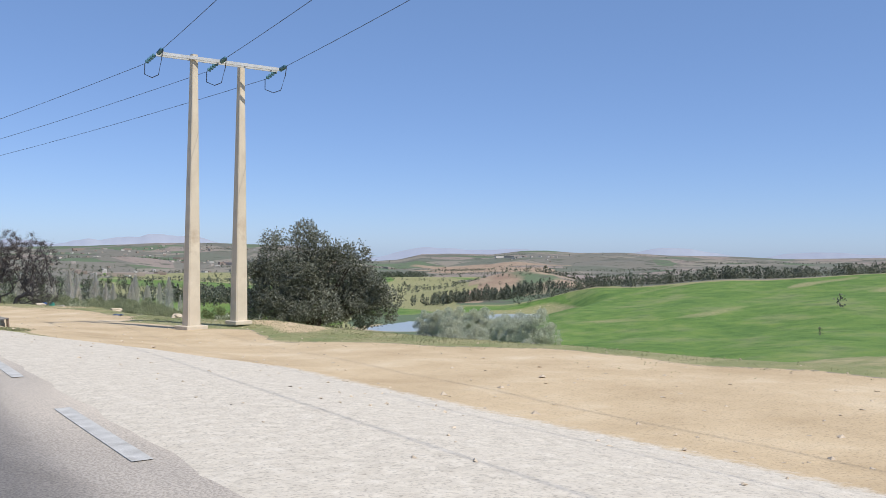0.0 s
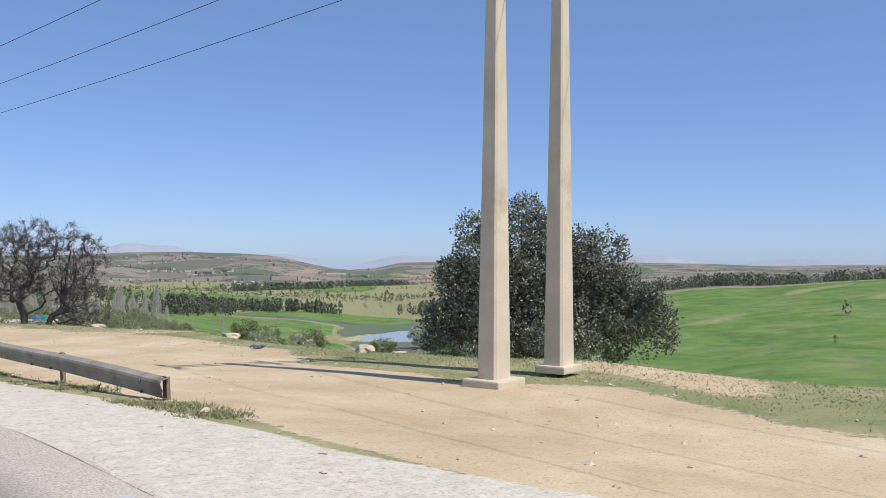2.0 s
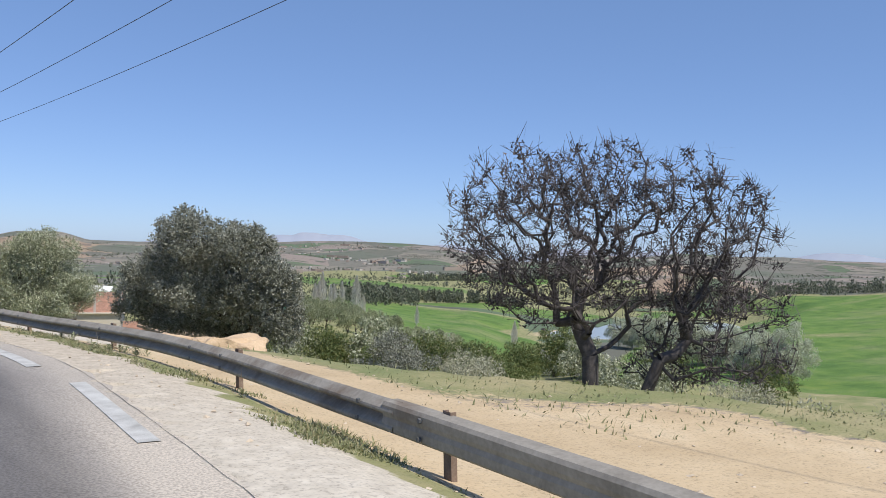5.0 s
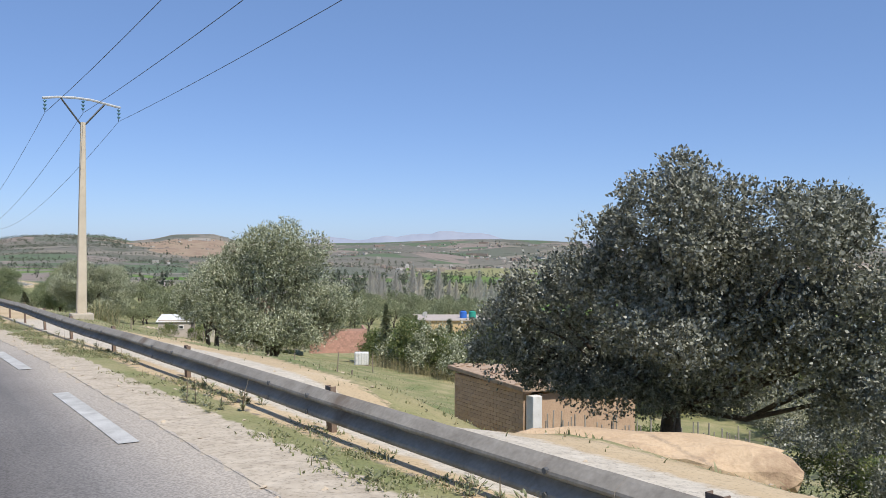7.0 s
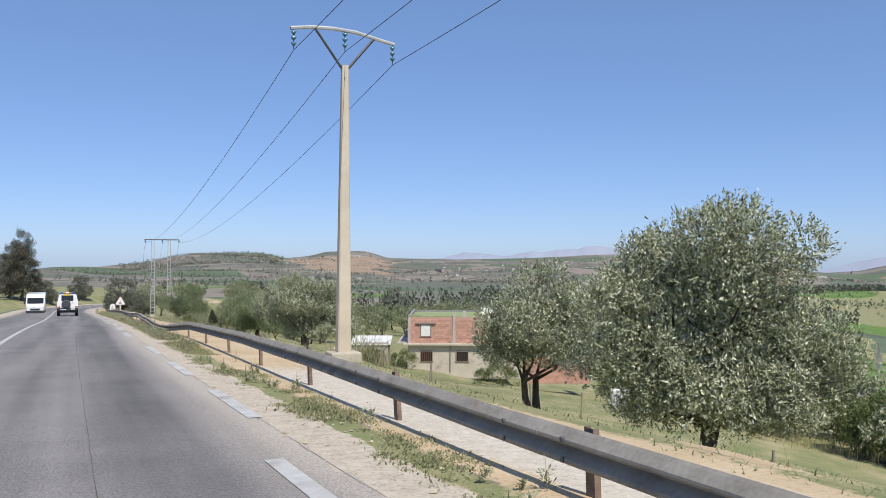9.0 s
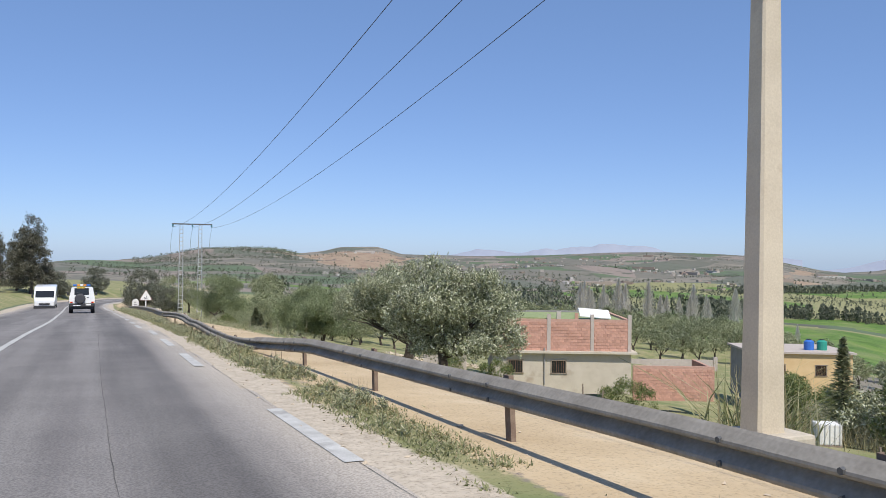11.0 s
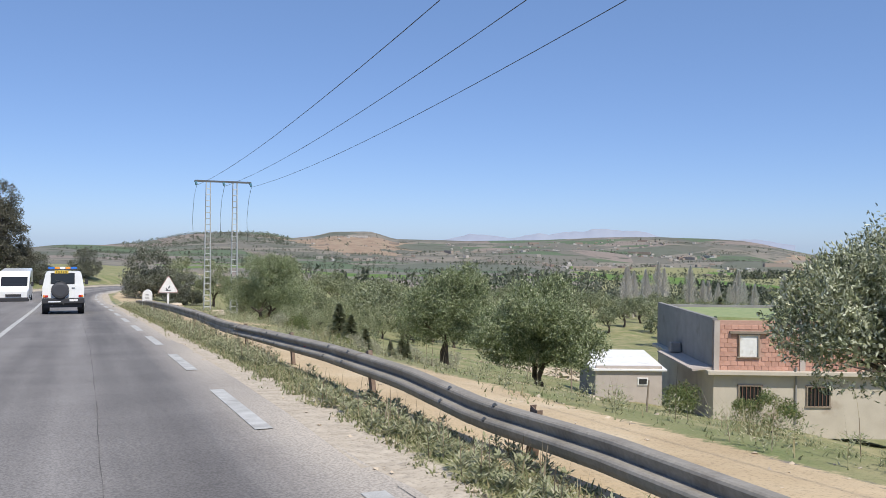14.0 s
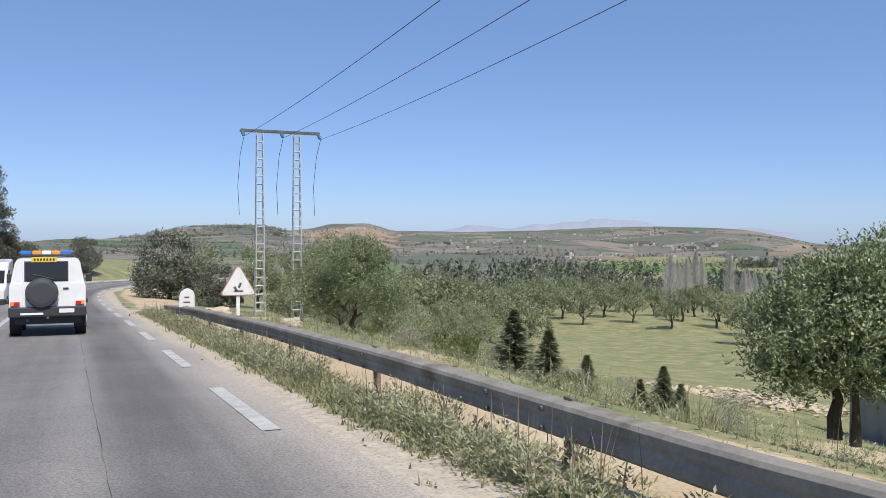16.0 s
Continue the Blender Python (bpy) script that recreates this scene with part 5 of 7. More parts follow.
shared_tree("holm_oak", "dark rounded holm oak beside the road bend", "tree", "", [(0, 0, 2.7, 1.7, 1.5), (-1.2, 0, 1.7, 1.3, 1.2), (1.2, 0.2, 1.7, 1.3, 1.2), (0, -0.8, 1.3, 1.4, 1.1), (0.2, 0.8, 1.2, 1.4, 1.1), (-0.6, -0.6, 0.8, 1.3, 0.8), (0.8, 0.3, 0.8, 1.3, 0.8)], DARK_OAK_LEAF, 16000, 0.14, [(5.4, 124.5, 0.98), (7.2, 117.5, 0.6), (-3.6, 156, 0.9), (1.0, 171, 1.0)], 44, top=0.6, slim=0.55)
shared_tree("eucalyptus", "tall dark eucalyptus with a ragged crown by the road", "tree", "roadside eucalyptus", [(0, 0, 8.2, 1.7, 2.2), (-1.6, 0.3, 6.2, 1.6, 1.7), (1.5, -0.4, 6.0, 1.7, 1.6), (0.3, 0.8, 4.2, 1.9, 1.4), (-2.2, 0.5, 3.2, 1.5, 1.2), (2.3, 0, 3.0, 1.4, 1.2), (0.2, 0, 6.6, 1.7, 1.8), (-0.4, -0.5, 5.0, 1.9, 1.6), (0.9, 0.4, 7.2, 1.4, 1.5), (-1.0, 0.2, 7.4, 1.3, 1.5), (0, 0, 3.2, 2.0, 1.3), (0.3, 0.2, 1.5, 2.3, 1.3), (-1.4, -0.6, 2.0, 1.6, 1.2)], EUCALYPTUS_LEAF, 15000, 0.27, [(-6.6, 150, 0.95), (-10.8, 147, 0.78), (-14.6, 150, 0.9), (-4.9, 152.5, 0.5), (-8.6, 156, 0.7), (-19, 149, 0.95)], 45, base_r=0.28, top=2.6, slim=0.3, rise=-0.2, spread=0.4, bark=GREY_BARK)
# willows and tall poplars down in the valley
wr = random.Random(3)
willows = []
for k in range(18):
    u = k / 17
    bb, rr = radians(52.8 + 8.9 * u + wr.uniform(-0.4, 0.4)), 425 - 165 * u + wr.uniform(-10, 10)
    willows.append((-3.8 + rr * math.sin(bb), -23.7 + rr * math.cos(bb), wr.uniform(0.9, 1.12)))
willows += [(78, 14, 0.42), (84, 10, 0.38), (70, 12, 0.36)]
shared_tree("willow", "pale grey-green bushy tree down by the lake", "tree", "lakeside trees", [(0, 0, 10.0, 4.2, 4.2), (-3.6, 0.5, 7.0, 3.6, 3.6), (3.6, -0.6, 7.2, 3.8, 3.8), (0.4, 2.6, 6.0, 3.8, 3.4), (0.2, -2.8, 5.0, 3.6, 3.0), (0, 0, 3.0, 4.4, 2.6)], WILLOW_LEAF, 13000, 0.54, willows, 46, PALE_BARK, 0.35, 3.0, 2, 0.3, 0.5, 0.6)
pops = [(145 + 4.2 * k + wr.uniform(-2, 2), 249 - 1.6 * k + wr.uniform(-4, 4), wr.uniform(0.8, 1.15)) for k in range(9)] + [(112 + 5 * k + wr.uniform(-2, 2), 216 + 4.2 * k, wr.uniform(0.7, 1.0)) for k in range(7)] + [(197, 276, 0.75), (201, 274, 0.85), (206, 266, 0.6), (231, 262, 0.6), (262, 235, 0.8), (265, 238, 0.7), (180, 262, 0.8)]


def poplar(places):
    nrng, rng = np.random.default_rng(9), random.Random(9)
    first = thing("poplar", Matrix(), "slender leafless pale poplar down in the valley", "tree", "bare poplars")
    v, f = [], []
    tube(v, f, [Vector((0, 0, -0.4)), Vector((0.1, 0, 7)), Vector((0, 0.1, 14)), Vector((0, 0, 19))], [0.3, 0.22, 0.12, 0.03], 6)
    for k in range(70):
        z, a = rng.uniform(2.0, 16), rng.uniform(0, 6.28)
        w = (1.5 if z < 10 else 1.5 - (z - 10) * 0.14) * rng.uniform(0.6, 1.1)
        p = Vector((0, 0, z))
        tube(v, f, [p, p + Vector((math.cos(a) * w * 0.7, math.sin(a) * w * 0.7, w * 1.3)), p + Vector((math.cos(a) * w, math.sin(a) * w, w * 2.6))], [0.06, 0.04, 0.012], 3)
    part("trunk", mesh_of("trunk", v, f, POPLAR_BARK), None, first)
    n = 1500
    z = nrng.uniform(2.5, 19, n)
    rad = np.where(z < 11, 1.5, np.maximum(0.15, 1.5 - (z - 11) * 0.17)) * np.sqrt(nrng.random(n))
    a = nrng.uniform(0, 6.28, n)
    p = np.stack([rad * np.cos(a), rad * np.sin(a), z], 1)
    up = np.stack([np.cos(a) * 0.25, np.sin(a) * 0.25, np.ones(n)], 1) * 0.8
    sd = np.stack([-np.sin(a), np.cos(a), np.zeros(n)], 1) * 0.035
    lv = np.stack([p - up, p + sd, p + up, p - sd], 1).reshape(-1, 3)
    part("spray", fast_mesh("twigs", lv, np.arange(n * 4).reshape(-1, 4), POPLAR_TWIG), None, first)
    for k, (x, y, s) in enumerate(places):
        m = Matrix.Translation(on_ground(x, y, 0.3)) @ pose(0, 0, 0, 0, 0, rng.uniform(0, 360)) @ Matrix.Diagonal((s * 1.35, s * 1.35, s * 0.72, 1))
        if k == 0:
            first.matrix_world = m
        else:
            copy_thing(first, m).matrix_basis = m


poplar(pops)


def conifer(places, label, group):
    """A small pointed conifer, its boughs as layered sprays of needles."""
    nrng = np.random.default_rng(12)
    first = thing("conifer", Matrix(), label, "tree", group)
    part("trunk", rod(bmesh.new(), (0, 0, -0.2), (0, 0, 3.1), 0.09, 0.015, 6), BARK, first)
    n = 2600
    u = nrng.random(n) ** 0.8
    layer = np.clip(np.round(u * 9 + nrng.normal(size=n) * 0.45) / 9 + nrng.normal(size=n) * 0.03, 0, 1)
    z = 0.35 + 2.9 * layer
    a = nrng.uniform(0, 6.28, n)
    rad = np.clip(1 - layer, 0, 1) * 1.0 * np.sqrt(nrng.uniform(0.04, 1.0, n)) * (0.75 + 0.35 * np.sin(a * 5 + layer * 40)) + 0.03
    p = np.stack([rad * np.cos(a), rad * np.sin(a), z - rad * 0.3 + nrng.normal(size=n) * 0.05], 1)
    d = np.stack([np.cos(a), np.sin(a), nrng.uniform(-0.2, 0.5, n)], 1) * 0.13
    sd = np.stack([-np.sin(a), np.cos(a), nrng.uniform(-0.5, 0.5, n)], 1) * 0.035
    lv = np.stack([p - d, p + sd, p + d, p - sd], 1).reshape(-1, 3)
    part("crown", fast_mesh("crown", lv, np.arange(n * 4).reshape(-1, 4), YOUNG_LEAF), None, first)
    rng = random.Random(5)
    for k, (x, y, s, t) in enumerate(places):
        m = Matrix.Translation(on_ground(x, y)) @ pose(0, 0, 0, 0, 0, rng.uniform(0, 360)) @ Matrix.Diagonal((s * 1.3, s * 1.3, s * t, 1))
        if k == 0:
            first.matrix_world = m
        else:
            copy_thing(first, m).matrix_basis = m


conifer([(11.0, 91.8, 0.82, 0.78), (11.0, 90.0, 0.66, 0.76), (11.2, 88.6, 0.46, 0.8), (11.9, 87.5, 0.36, 0.8), (12.3, 87.2, 0.46, 0.85), (12.3, 86.6, 0.36, 0.82)], "young dark green conifer on the bank", "young conifers")
conifer([(64, 128, 1.6, 1.4), (32.2, 60.6, 1.0, 1.5), (34.2, 59.6, 1.1, 1.2), (36.0, 57.6, 1.15, 1.1), (37.6, 57.0, 1.0, 1.2)], "dark pointed conifer near the houses", "conifers near the houses")

# shrubs on the slope
shrub_spots = [(0, 0, 0.7, 0.8, 0.6), (-0.6, 0.2, 0.5, 0.6, 0.5), (0.6, -0.2, 0.55, 0.6, 0.5)]
green_shrubs = [(18.4, 13.0, 1.4), (17.0, 10.4, 1.2), (14.6, 8.0, 0.95), (20.5, 15.5, 1.5), (13.4, 1.2, 1.2), (12.2, 3.4, 1.0), (14.5, 4.5, 1.3), (11.4, 5.5, 0.9), (10.2, 2.2, 0.7), (16.5, 19.0, 1.1), (27, 70, 1.3), (21.5, 81.5, 1.0), (23.5, 79.0, 1.1), (9.4, 86.5, 0.5), (8.6, 90.0, 0.6), (9.9, 95.4, 0.6), (11.6, 100.2, 0.8), (9.2, 99.2, 0.45), (10.2, 85.6, 0.45), (13, -6, 0.8), (12.4, -10, 0.6), (15, -8, 1.0), (17, -2, 1.4), (19, 3, 1.5)]
shared_tree("shrub", "leafy green shrub on the grassy slope", "shrub", "slope shrubs", shrub_spots, BUSH_LEAF, 3800, 0.09, green_shrubs, 51, base_r=0.05, top=0.3, forks=2)
hedge_rng = random.Random(61)
hedge, pale_hedge = [], []
for k in range(30):
    u = k / 29
    x, y = 31.5 + 9 * u * u + hedge_rng.uniform(-1.5, 4.5), 58 - 30 * u + hedge_rng.uniform(-2, 2)
    (hedge if k % 3 else pale_hedge).append((x, y, hedge_rng.uniform(0.7, 1.15)))
for k in range(26):
    (hedge if k % 2 else pale_hedge).append((hedge_rng.uniform(38, 64), hedge_rng.uniform(14, 72), hedge_rng.uniform(0.7, 1.2)))
shared_tree("bush", "dark green dense bush beside the large oak", "bush", "dark bushes by the oak", [(0, 0, 2.4, 1.5, 1.3), (-1.2, 0.3, 1.5, 1.2, 1.1), (1.2, -0.3, 1.7, 1.3, 1.2), (0.2, -0.9, 1.0, 1.3, 0.9)], OAK_LEAF, 16000, 0.09, [(19.8, 15.4, 0.85), (17.8, 12.2, 0.7)], 56, base_r=0.09, top=0.6, forks=3, slim=0.55)
hedge += [(36, 68, 0.9), (38.5, 70.5, 1.0), (41, 69, 0.9), (34, 66, 0.8), (43.5, 71.5, 1.0)]
tall_spots = [(0, 0, 2.6, 1.4, 1.3), (-1.1, 0.3, 1.7, 1.1, 1.1), (1.1, -0.3, 1.9, 1.2, 1.2), (0.2, -0.9, 1.2, 1.2, 1.0), (-0.3, 0.9, 1.4, 1.1, 1.0)]
shared_tree("bush", "small dark green bush on the bank below the rail", "bush", "bank bushes", tall_spots, BANK_LEAF, 5000, 0.13, [(10.6, 93.6, 0.4), (10.0, 97.5, 0.4), (11.4, 99.5, 0.5), (14.0, 97.5, 0.5)], 55, base_r=0.07, top=0.6, forks=3)
shared_tree("bush", "tall leafy green bush in the hedge below the meadow", "bush", "hedge bushes", tall_spots, BUSH_LEAF, 5200, 0.2, hedge, 53, base_r=0.07, top=0.6, forks=3)
shared_tree("bush", "tall grey-green bush in the hedge below the meadow", "bush", "pale hedge bushes", tall_spots, OLIVE_LEAF, 4600, 0.2, pale_hedge, 54, base_r=0.07, top=0.6, forks=3, rise=0.6)
grey_shrubs = [(15.4, -14.5, 1.0), (16.8, -16.8, 1.2), (19.2, -13.0, 1.2), (13.6, -40.0, 1.0), (14.6, -44.5, 0.9), (21, -6, 1.7), (26, -2, 2.2), (31, 4, 2.4), (37, 10, 2.6), (29, 20, 2.2), (36, 28, 2.4), (44, 40, 2.6), (40, 55, 2.2), (50, 62, 2.6), (9.2, 79.5, 0.5), (10.4, 88, 0.7), (8.8, 94, 0.6), (12.5, 98.5, 0.8), (33, 60, 1.6), (36, 66, 1.6), (23, -11, 1.6), (9.6, 4.6, 0.8), (10.6, 6.4, 1.0), (12.0, 90.2, 0.5), (13.2, 88.4, 0.5), (11.6, 86.0, 0.42), (12.6, 92.4, 0.55), (10.6, 87.4, 0.36), (13.6, 90.4, 0.55), (10.2, 90.4, 0.4), (11.2, 94.5, 0.55), (13.0, 86.0, 0.5), (9.6, 92.6, 0.4), (14.6, 87.6, 0.6), (10.4, 84.6, 0.4)]
shared_tree("shrub", "grey-brown half-bare shrub on the slope", "shrub", "half-bare shrubs", shrub_spots, HALF_BARE, 4500, 0.068, grey_shrubs, 52, GREY_BARK, 0.05, 0.3, 3, 0.3, 0.5, 0.4)


# ---------------- far woods and villages ----------------
def far_trees():
    """Rows and clumps of distant trees, joined: ragged crowns of coarse leaves."""
    rng, nrng = random.Random(21), np.random.default_rng(21)
    spots = []

    def row(p, q, n, h0, h1, slim, jitter):
        for k in range(n):
            u = (k + rng.uniform(-0.3, 0.3)) / n
            spots.append((p[0] + (q[0] - p[0]) * u + rng.gauss(0, jitter), p[1] + (q[1] - p[1]) * u + rng.gauss(0, jitter), rng.uniform(h0 * 0.7, h1 * 1.1), slim * rng.uniform(0.7, 1.5)))

    row((405, 520), (505, 466), 230, 5, 10, 0.36, 10)
    row((330, 425), (420, 505), 190, 5, 10, 0.36, 10)
    row((300, 400), (340, 440), 80, 6, 11, 0.36, 9)
    row((765, 909), (960, 905), 260, 6, 11, 0.5, 12)
    row((1000, 918), (1143, 917), 190, 6, 10, 0.5, 12)
    row((575, 428), (735, 415), 260, 5, 11, 0.36, 9)
    row((605, 322), (640, 255), 90, 4, 9, 0.9, 12)
    row((640, 255), (688, 160), 130, 5, 10, 1.2, 12)
    row((688, 160), (700, 60), 100, 5, 9, 1.3, 12)
    row((640, 330), (610, 330), 6, 8, 12, 0.3, 6)
    row((1105, 657), (1300, 560), 70, 7, 12, 0.5, 40)
    row((800, 470), (900, 440), 40, 4, 8, 0.5, 18)
    row((110, 335), (240, 350), 60, 5, 8, 0.8, 10)
    row((170, 360), (300, 440), 60, 5, 8, 0.8, 12)
    row((60, 285), (150, 330), 50, 5, 9, 0.7, 14)
    row((250, 560), (420, 640), 60, 6, 10, 0.6, 16)
    for k in range(110):
        b, r = radians(rng.uniform(2, 64)), rng.uniform(900, 3300)
        spots.append((r * math.sin(b), r * math.cos(b), rng.uniform(5, 11), 0.6))
    for k in range(70):
        b, r = radians(rng.uniform(3, 34)), rng.uniform(230, 800)
        spots.append((r * math.sin(b), r * math.cos(b), rng.uniform(3.5, 6), 0.6))
    # hedges across the fields
    for k in range(150):
        b, r = radians(rng.uniform(-2, 76)), 750 * (4.2 ** rng.random())
        x, y, a, n = r * math.sin(b), r * math.cos(b), b + rng.gauss(0, 0.5), rng.randint(8, 30)
        for j in range(n):
            spots.append((x + math.cos(a) * j * 9 + rng.gauss(0, 2), y - math.sin(a) * j * 9 + rng.gauss(0, 2), rng.uniform(2.5, 6.5), rng.uniform(0.7, 1.3)))
    # orchards in rows
    for k in range(46):
        b, r = radians(rng.uniform(2, 72)), 1250 * (2.2 ** rng.random())
        x, y, a = r * math.sin(b), r * math.cos(b), rng.uniform(0, 3.1)
        for i in range(rng.randint(5, 9)):
            for j in range(rng.randint(6, 12)):
                u, w = i * 13 + rng.gauss(0, 1), j * 11 + rng.gauss(0, 1)
                spots.append((x + u * math.cos(a) - w * math.sin(a), y + u * math.sin(a) + w * math.cos(a), rng.uniform(2.8, 4.6), 1.2))
    # scrub on the rocky hill and on the dark table hill
    for k in range(230):
        spots.append((rng.gauss(800, 75), rng.gauss(478, 75), rng.uniform(2.5, 5.5), 1.2))
    for k in range(1500):
        b, r = radians(rng.uniform(2.5, 12.6)), rng.uniform(2300, 3490)
        spots.append((r * math.sin(b), r * math.cos(b), rng.uniform(4, 8), 1.6))
    spots.append((431, 55, 7, 0.8))
    spots.append((330, 38, 3, 0.8))
    vs = []
    for x, y, h, slim in spots:
        if lake_at(x, y) < 1.15:
            continue
        far = math.hypot(x, y)
        n = 8 if far > 1500 else 14 if far > 900 else 48
        z0 = ground_z(x, y)
        u = nrng.random(n)
        rad = h * slim * 0.5 * np.sin(np.pi * np.clip(0.12 + u * 0.86, 0, 1)) ** 0.7 * np.sqrt(nrng.random(n))
        a = nrng.uniform(0, 6.283, n)
        ph = rng.uniform(0, 6)
        rad *= 1 + 0.55 * np.sin(a * 2 + ph) * np.sin(u * 8 + ph * 3) + 0.25 * np.sin(u * 17 + ph)
        p = np.stack([x + rad * np.cos(a), y + rad * np.sin(a), z0 + h * (0.04 + 0.94 * u)], 1)
        s = h * (0.36 if far > 1500 else 0.27 if far > 900 else 0.145)
        d1 = nrng.normal(size=(n, 3)) * s * 0.5
        d1[:, 2] = np.abs(d1[:, 2]) + s * 0.4
        d2 = np.cross(d1, nrng.normal(size=(n, 3)))
        d2 *= s * 0.4 / np.linalg.norm(d2, axis=1, keepdims=True)
        vs.append(np.stack([p - d1 * 0.6, p + d2, p + d1 * 0.6, p - d2], 1).reshape(-1, 3))
    lv = np.concatenate(vs)
    tagged(new("far_trees", fast_mesh("far_trees", lv, np.arange(len(lv)).reshape(-1, 4), FAR_LEAF)), "distant rows of dark cypresses and clumps of trees", "trees", kind="stuff")


far_trees()


# ---------------- far villages ----------------
def far_village():
    rng = random.Random(31)
    v, f = [], []
    for b0, b1, r0, r1, n in ((26, 44, 1250, 1750, 60), (14, 26, 1300, 1900, 30), (22, 30, 2000, 2500, 24), (46, 49, 2300, 2500, 25), (34, 40, 1900, 2200, 40), (56, 60, 2600, 2900, 20), (22, 41, 2400, 3200, 90), (12, 20, 2300, 2900, 25)):
        for _ in range(n):
            b, r = radians(rng.uniform(b0, b1)), rng.uniform(r0, r1)
            x, y = r * math.sin(b), r * math.cos(b)
            z = ground_z(x, y)
            w, d, h, a = rng.uniform(6, 11), rng.uniform(5, 8), rng.uniform(2.5, 4.5), rng.uniform(0, 3.1)
            if rng.random() < 0.06:
                w, h = rng.uniform(35, 70), 6
            k = len(v)
            for zz in (z - 1, z + h):
                for sx, sy in ((-1, -1), (1, -1), (1, 1), (-1, 1)):
                    px, py = sx * w / 2, sy * d / 2
                    v.append((x + px * math.cos(a) - py * math.sin(a), y + px * math.sin(a) + py * math.cos(a), zz))
            f += [(k, k + 1, k + 5, k + 4), (k + 1, k + 2, k + 6, k + 5), (k + 2, k + 3, k + 7, k + 6), (k + 3, k, k + 4, k + 7), (k + 4, k + 5, k + 6, k + 7)]
    m, n, l, p = shader("far_house_wall")
    geo, ramp = n.new("ShaderNodeNewGeometry"), n.new("ShaderNodeValToRGB")
    ramp.color_ramp.elements.new(0.6)
    for e, c in zip(ramp.color_ramp.elements, ((0.27, 0.21, 0.17), (0.38, 0.33, 0.28), (0.55, 0.52, 0.48))):
        e.color = (*c, 1)
    l.new(geo.outputs["Random Per Island"], ramp.inputs["Fac"])
    l.new(ramp.outputs["Color"], p.inputs["Base Color"])
    p.inputs["Roughness"].default_value = 0.9
    tagged(new("far_village", mesh_of("far_village", v, f, m)), "distant scattered pale village houses on the plain", "village", kind="stuff")


far_village()


# ---------------- materials of the things ----------------
def plain(name, c, rough=0.5, metal=0.0, coat=0.0):
    m = grained(name, tuple(v * 0.9 for v in c), tuple(min(1, v * 1.06) for v in c), 3, rough, 0.04, 50, metal, specular=0.5)
    m.node_tree.nodes["Principled BSDF"].inputs["Coat Weight"].default_value = coat
    return m


CAR_WHITE = plain("car_white", (0.80, 0.80, 0.78), 0.35, 0, 0.5)
BLACK_PLASTIC = plain("black_plastic", (0.035, 0.035, 0.038), 0.6)
RUBBER = plain("tyre_rubber", (0.03, 0.03, 0.03), 0.85)
VINYL = plain("black_vinyl", (0.055, 0.055, 0.06), 0.45)
DARK_GLASS = plain("tinted_glass", (0.02, 0.022, 0.025), 0.08)
RED_LENS = plain("red_lens", (0.45, 0.02, 0.02), 0.25)
AMBER_LENS = plain("amber_lens", (0.85, 0.30, 0.04), 0.25)
BLUE_LENS = plain("blue_lens", (0.03, 0.16, 0.55), 0.2)
CLEAR_LENS = plain("clear_lens", (0.80, 0.82, 0.84), 0.2)
YELLOW_PLATE = plain("yellow_plate", (0.80, 0.55, 0.05), 0.5)
WHITE_PAINT = grained("white_paint", (0.66, 0.65, 0.62), (0.82, 0.81, 0.79), 5, 0.7, 0.15, 60, stain=(0.52, 0.48, 0.42))
FADED_RED = plain("faded_red_paint", (0.40, 0.24, 0.21), 0.6)
BLACK_PAINT = plain("black_paint", (0.03, 0.03, 0.03), 0.6)
BRICK = grained("red_brick", (0.46, 0.25, 0.19), (0.58, 0.345, 0.265), 6, 0.95, 0.4, 40, stain=(0.60, 0.42, 0.34))
MORTAR = grained("mortar", (0.44, 0.265, 0.205), (0.54, 0.34, 0.27), 8, 0.95, 0.4, 50)
RENDER_GREY = grained("grey_cement_render", (0.235, 0.225, 0.215), (0.31, 0.30, 0.285), 1.6, 0.95, 0.3, 30, stain=(0.20, 0.185, 0.175))
RENDER_TAN = grained("tan_cement_render", (0.47, 0.415, 0.335), (0.585, 0.525, 0.435), 1.4, 0.95, 0.3, 30, stain=(0.40, 0.33, 0.26))
RENDER_PINK = grained("pink_grey_render", (0.42, 0.36, 0.32), (0.52, 0.46, 0.41), 2, 0.95, 0.3, 30)
OCHRE = grained("ochre_wall", (0.60, 0.42, 0.22), (0.70, 0.52, 0.30), 1.2, 0.9, 0.2, 30, stain=(0.5, 0.38, 0.24))
MUD_BRICK = grained("brown_brickwork", (0.46, 0.31, 0.205), (0.60, 0.43, 0.30), 3, 0.95, 0.6, 25, stain=(0.24, 0.16, 0.11), dist=0.03)


def varied(m, amount):
    """Lets each piece of a material be a little lighter or darker than the next."""
    n, l = m.node_tree.nodes, m.node_tree.links
    p = n["Principled BSDF"]
    source = p.inputs["Base Color"].links[0].from_socket
    info, rng, mul = n.new("ShaderNodeObjectInfo"), n.new("ShaderNodeMapRange"), n.new("ShaderNodeMix")
    rng.inputs["To Min"].default_value, rng.inputs["To Max"].default_value = 1 - amount, 1 + amount
    mul.data_type, mul.blend_type = "RGBA", "MULTIPLY"
    mul.inputs["Factor"].default_value = 1.0
    l.new(info.outputs["Random"], rng.inputs["Value"])
    l.new(source, mul.inputs["A"])
    l.new(rng.outputs["Result"], mul.inputs["B"])
    l.new(mul.outputs["Result"], p.inputs["Base Color"])


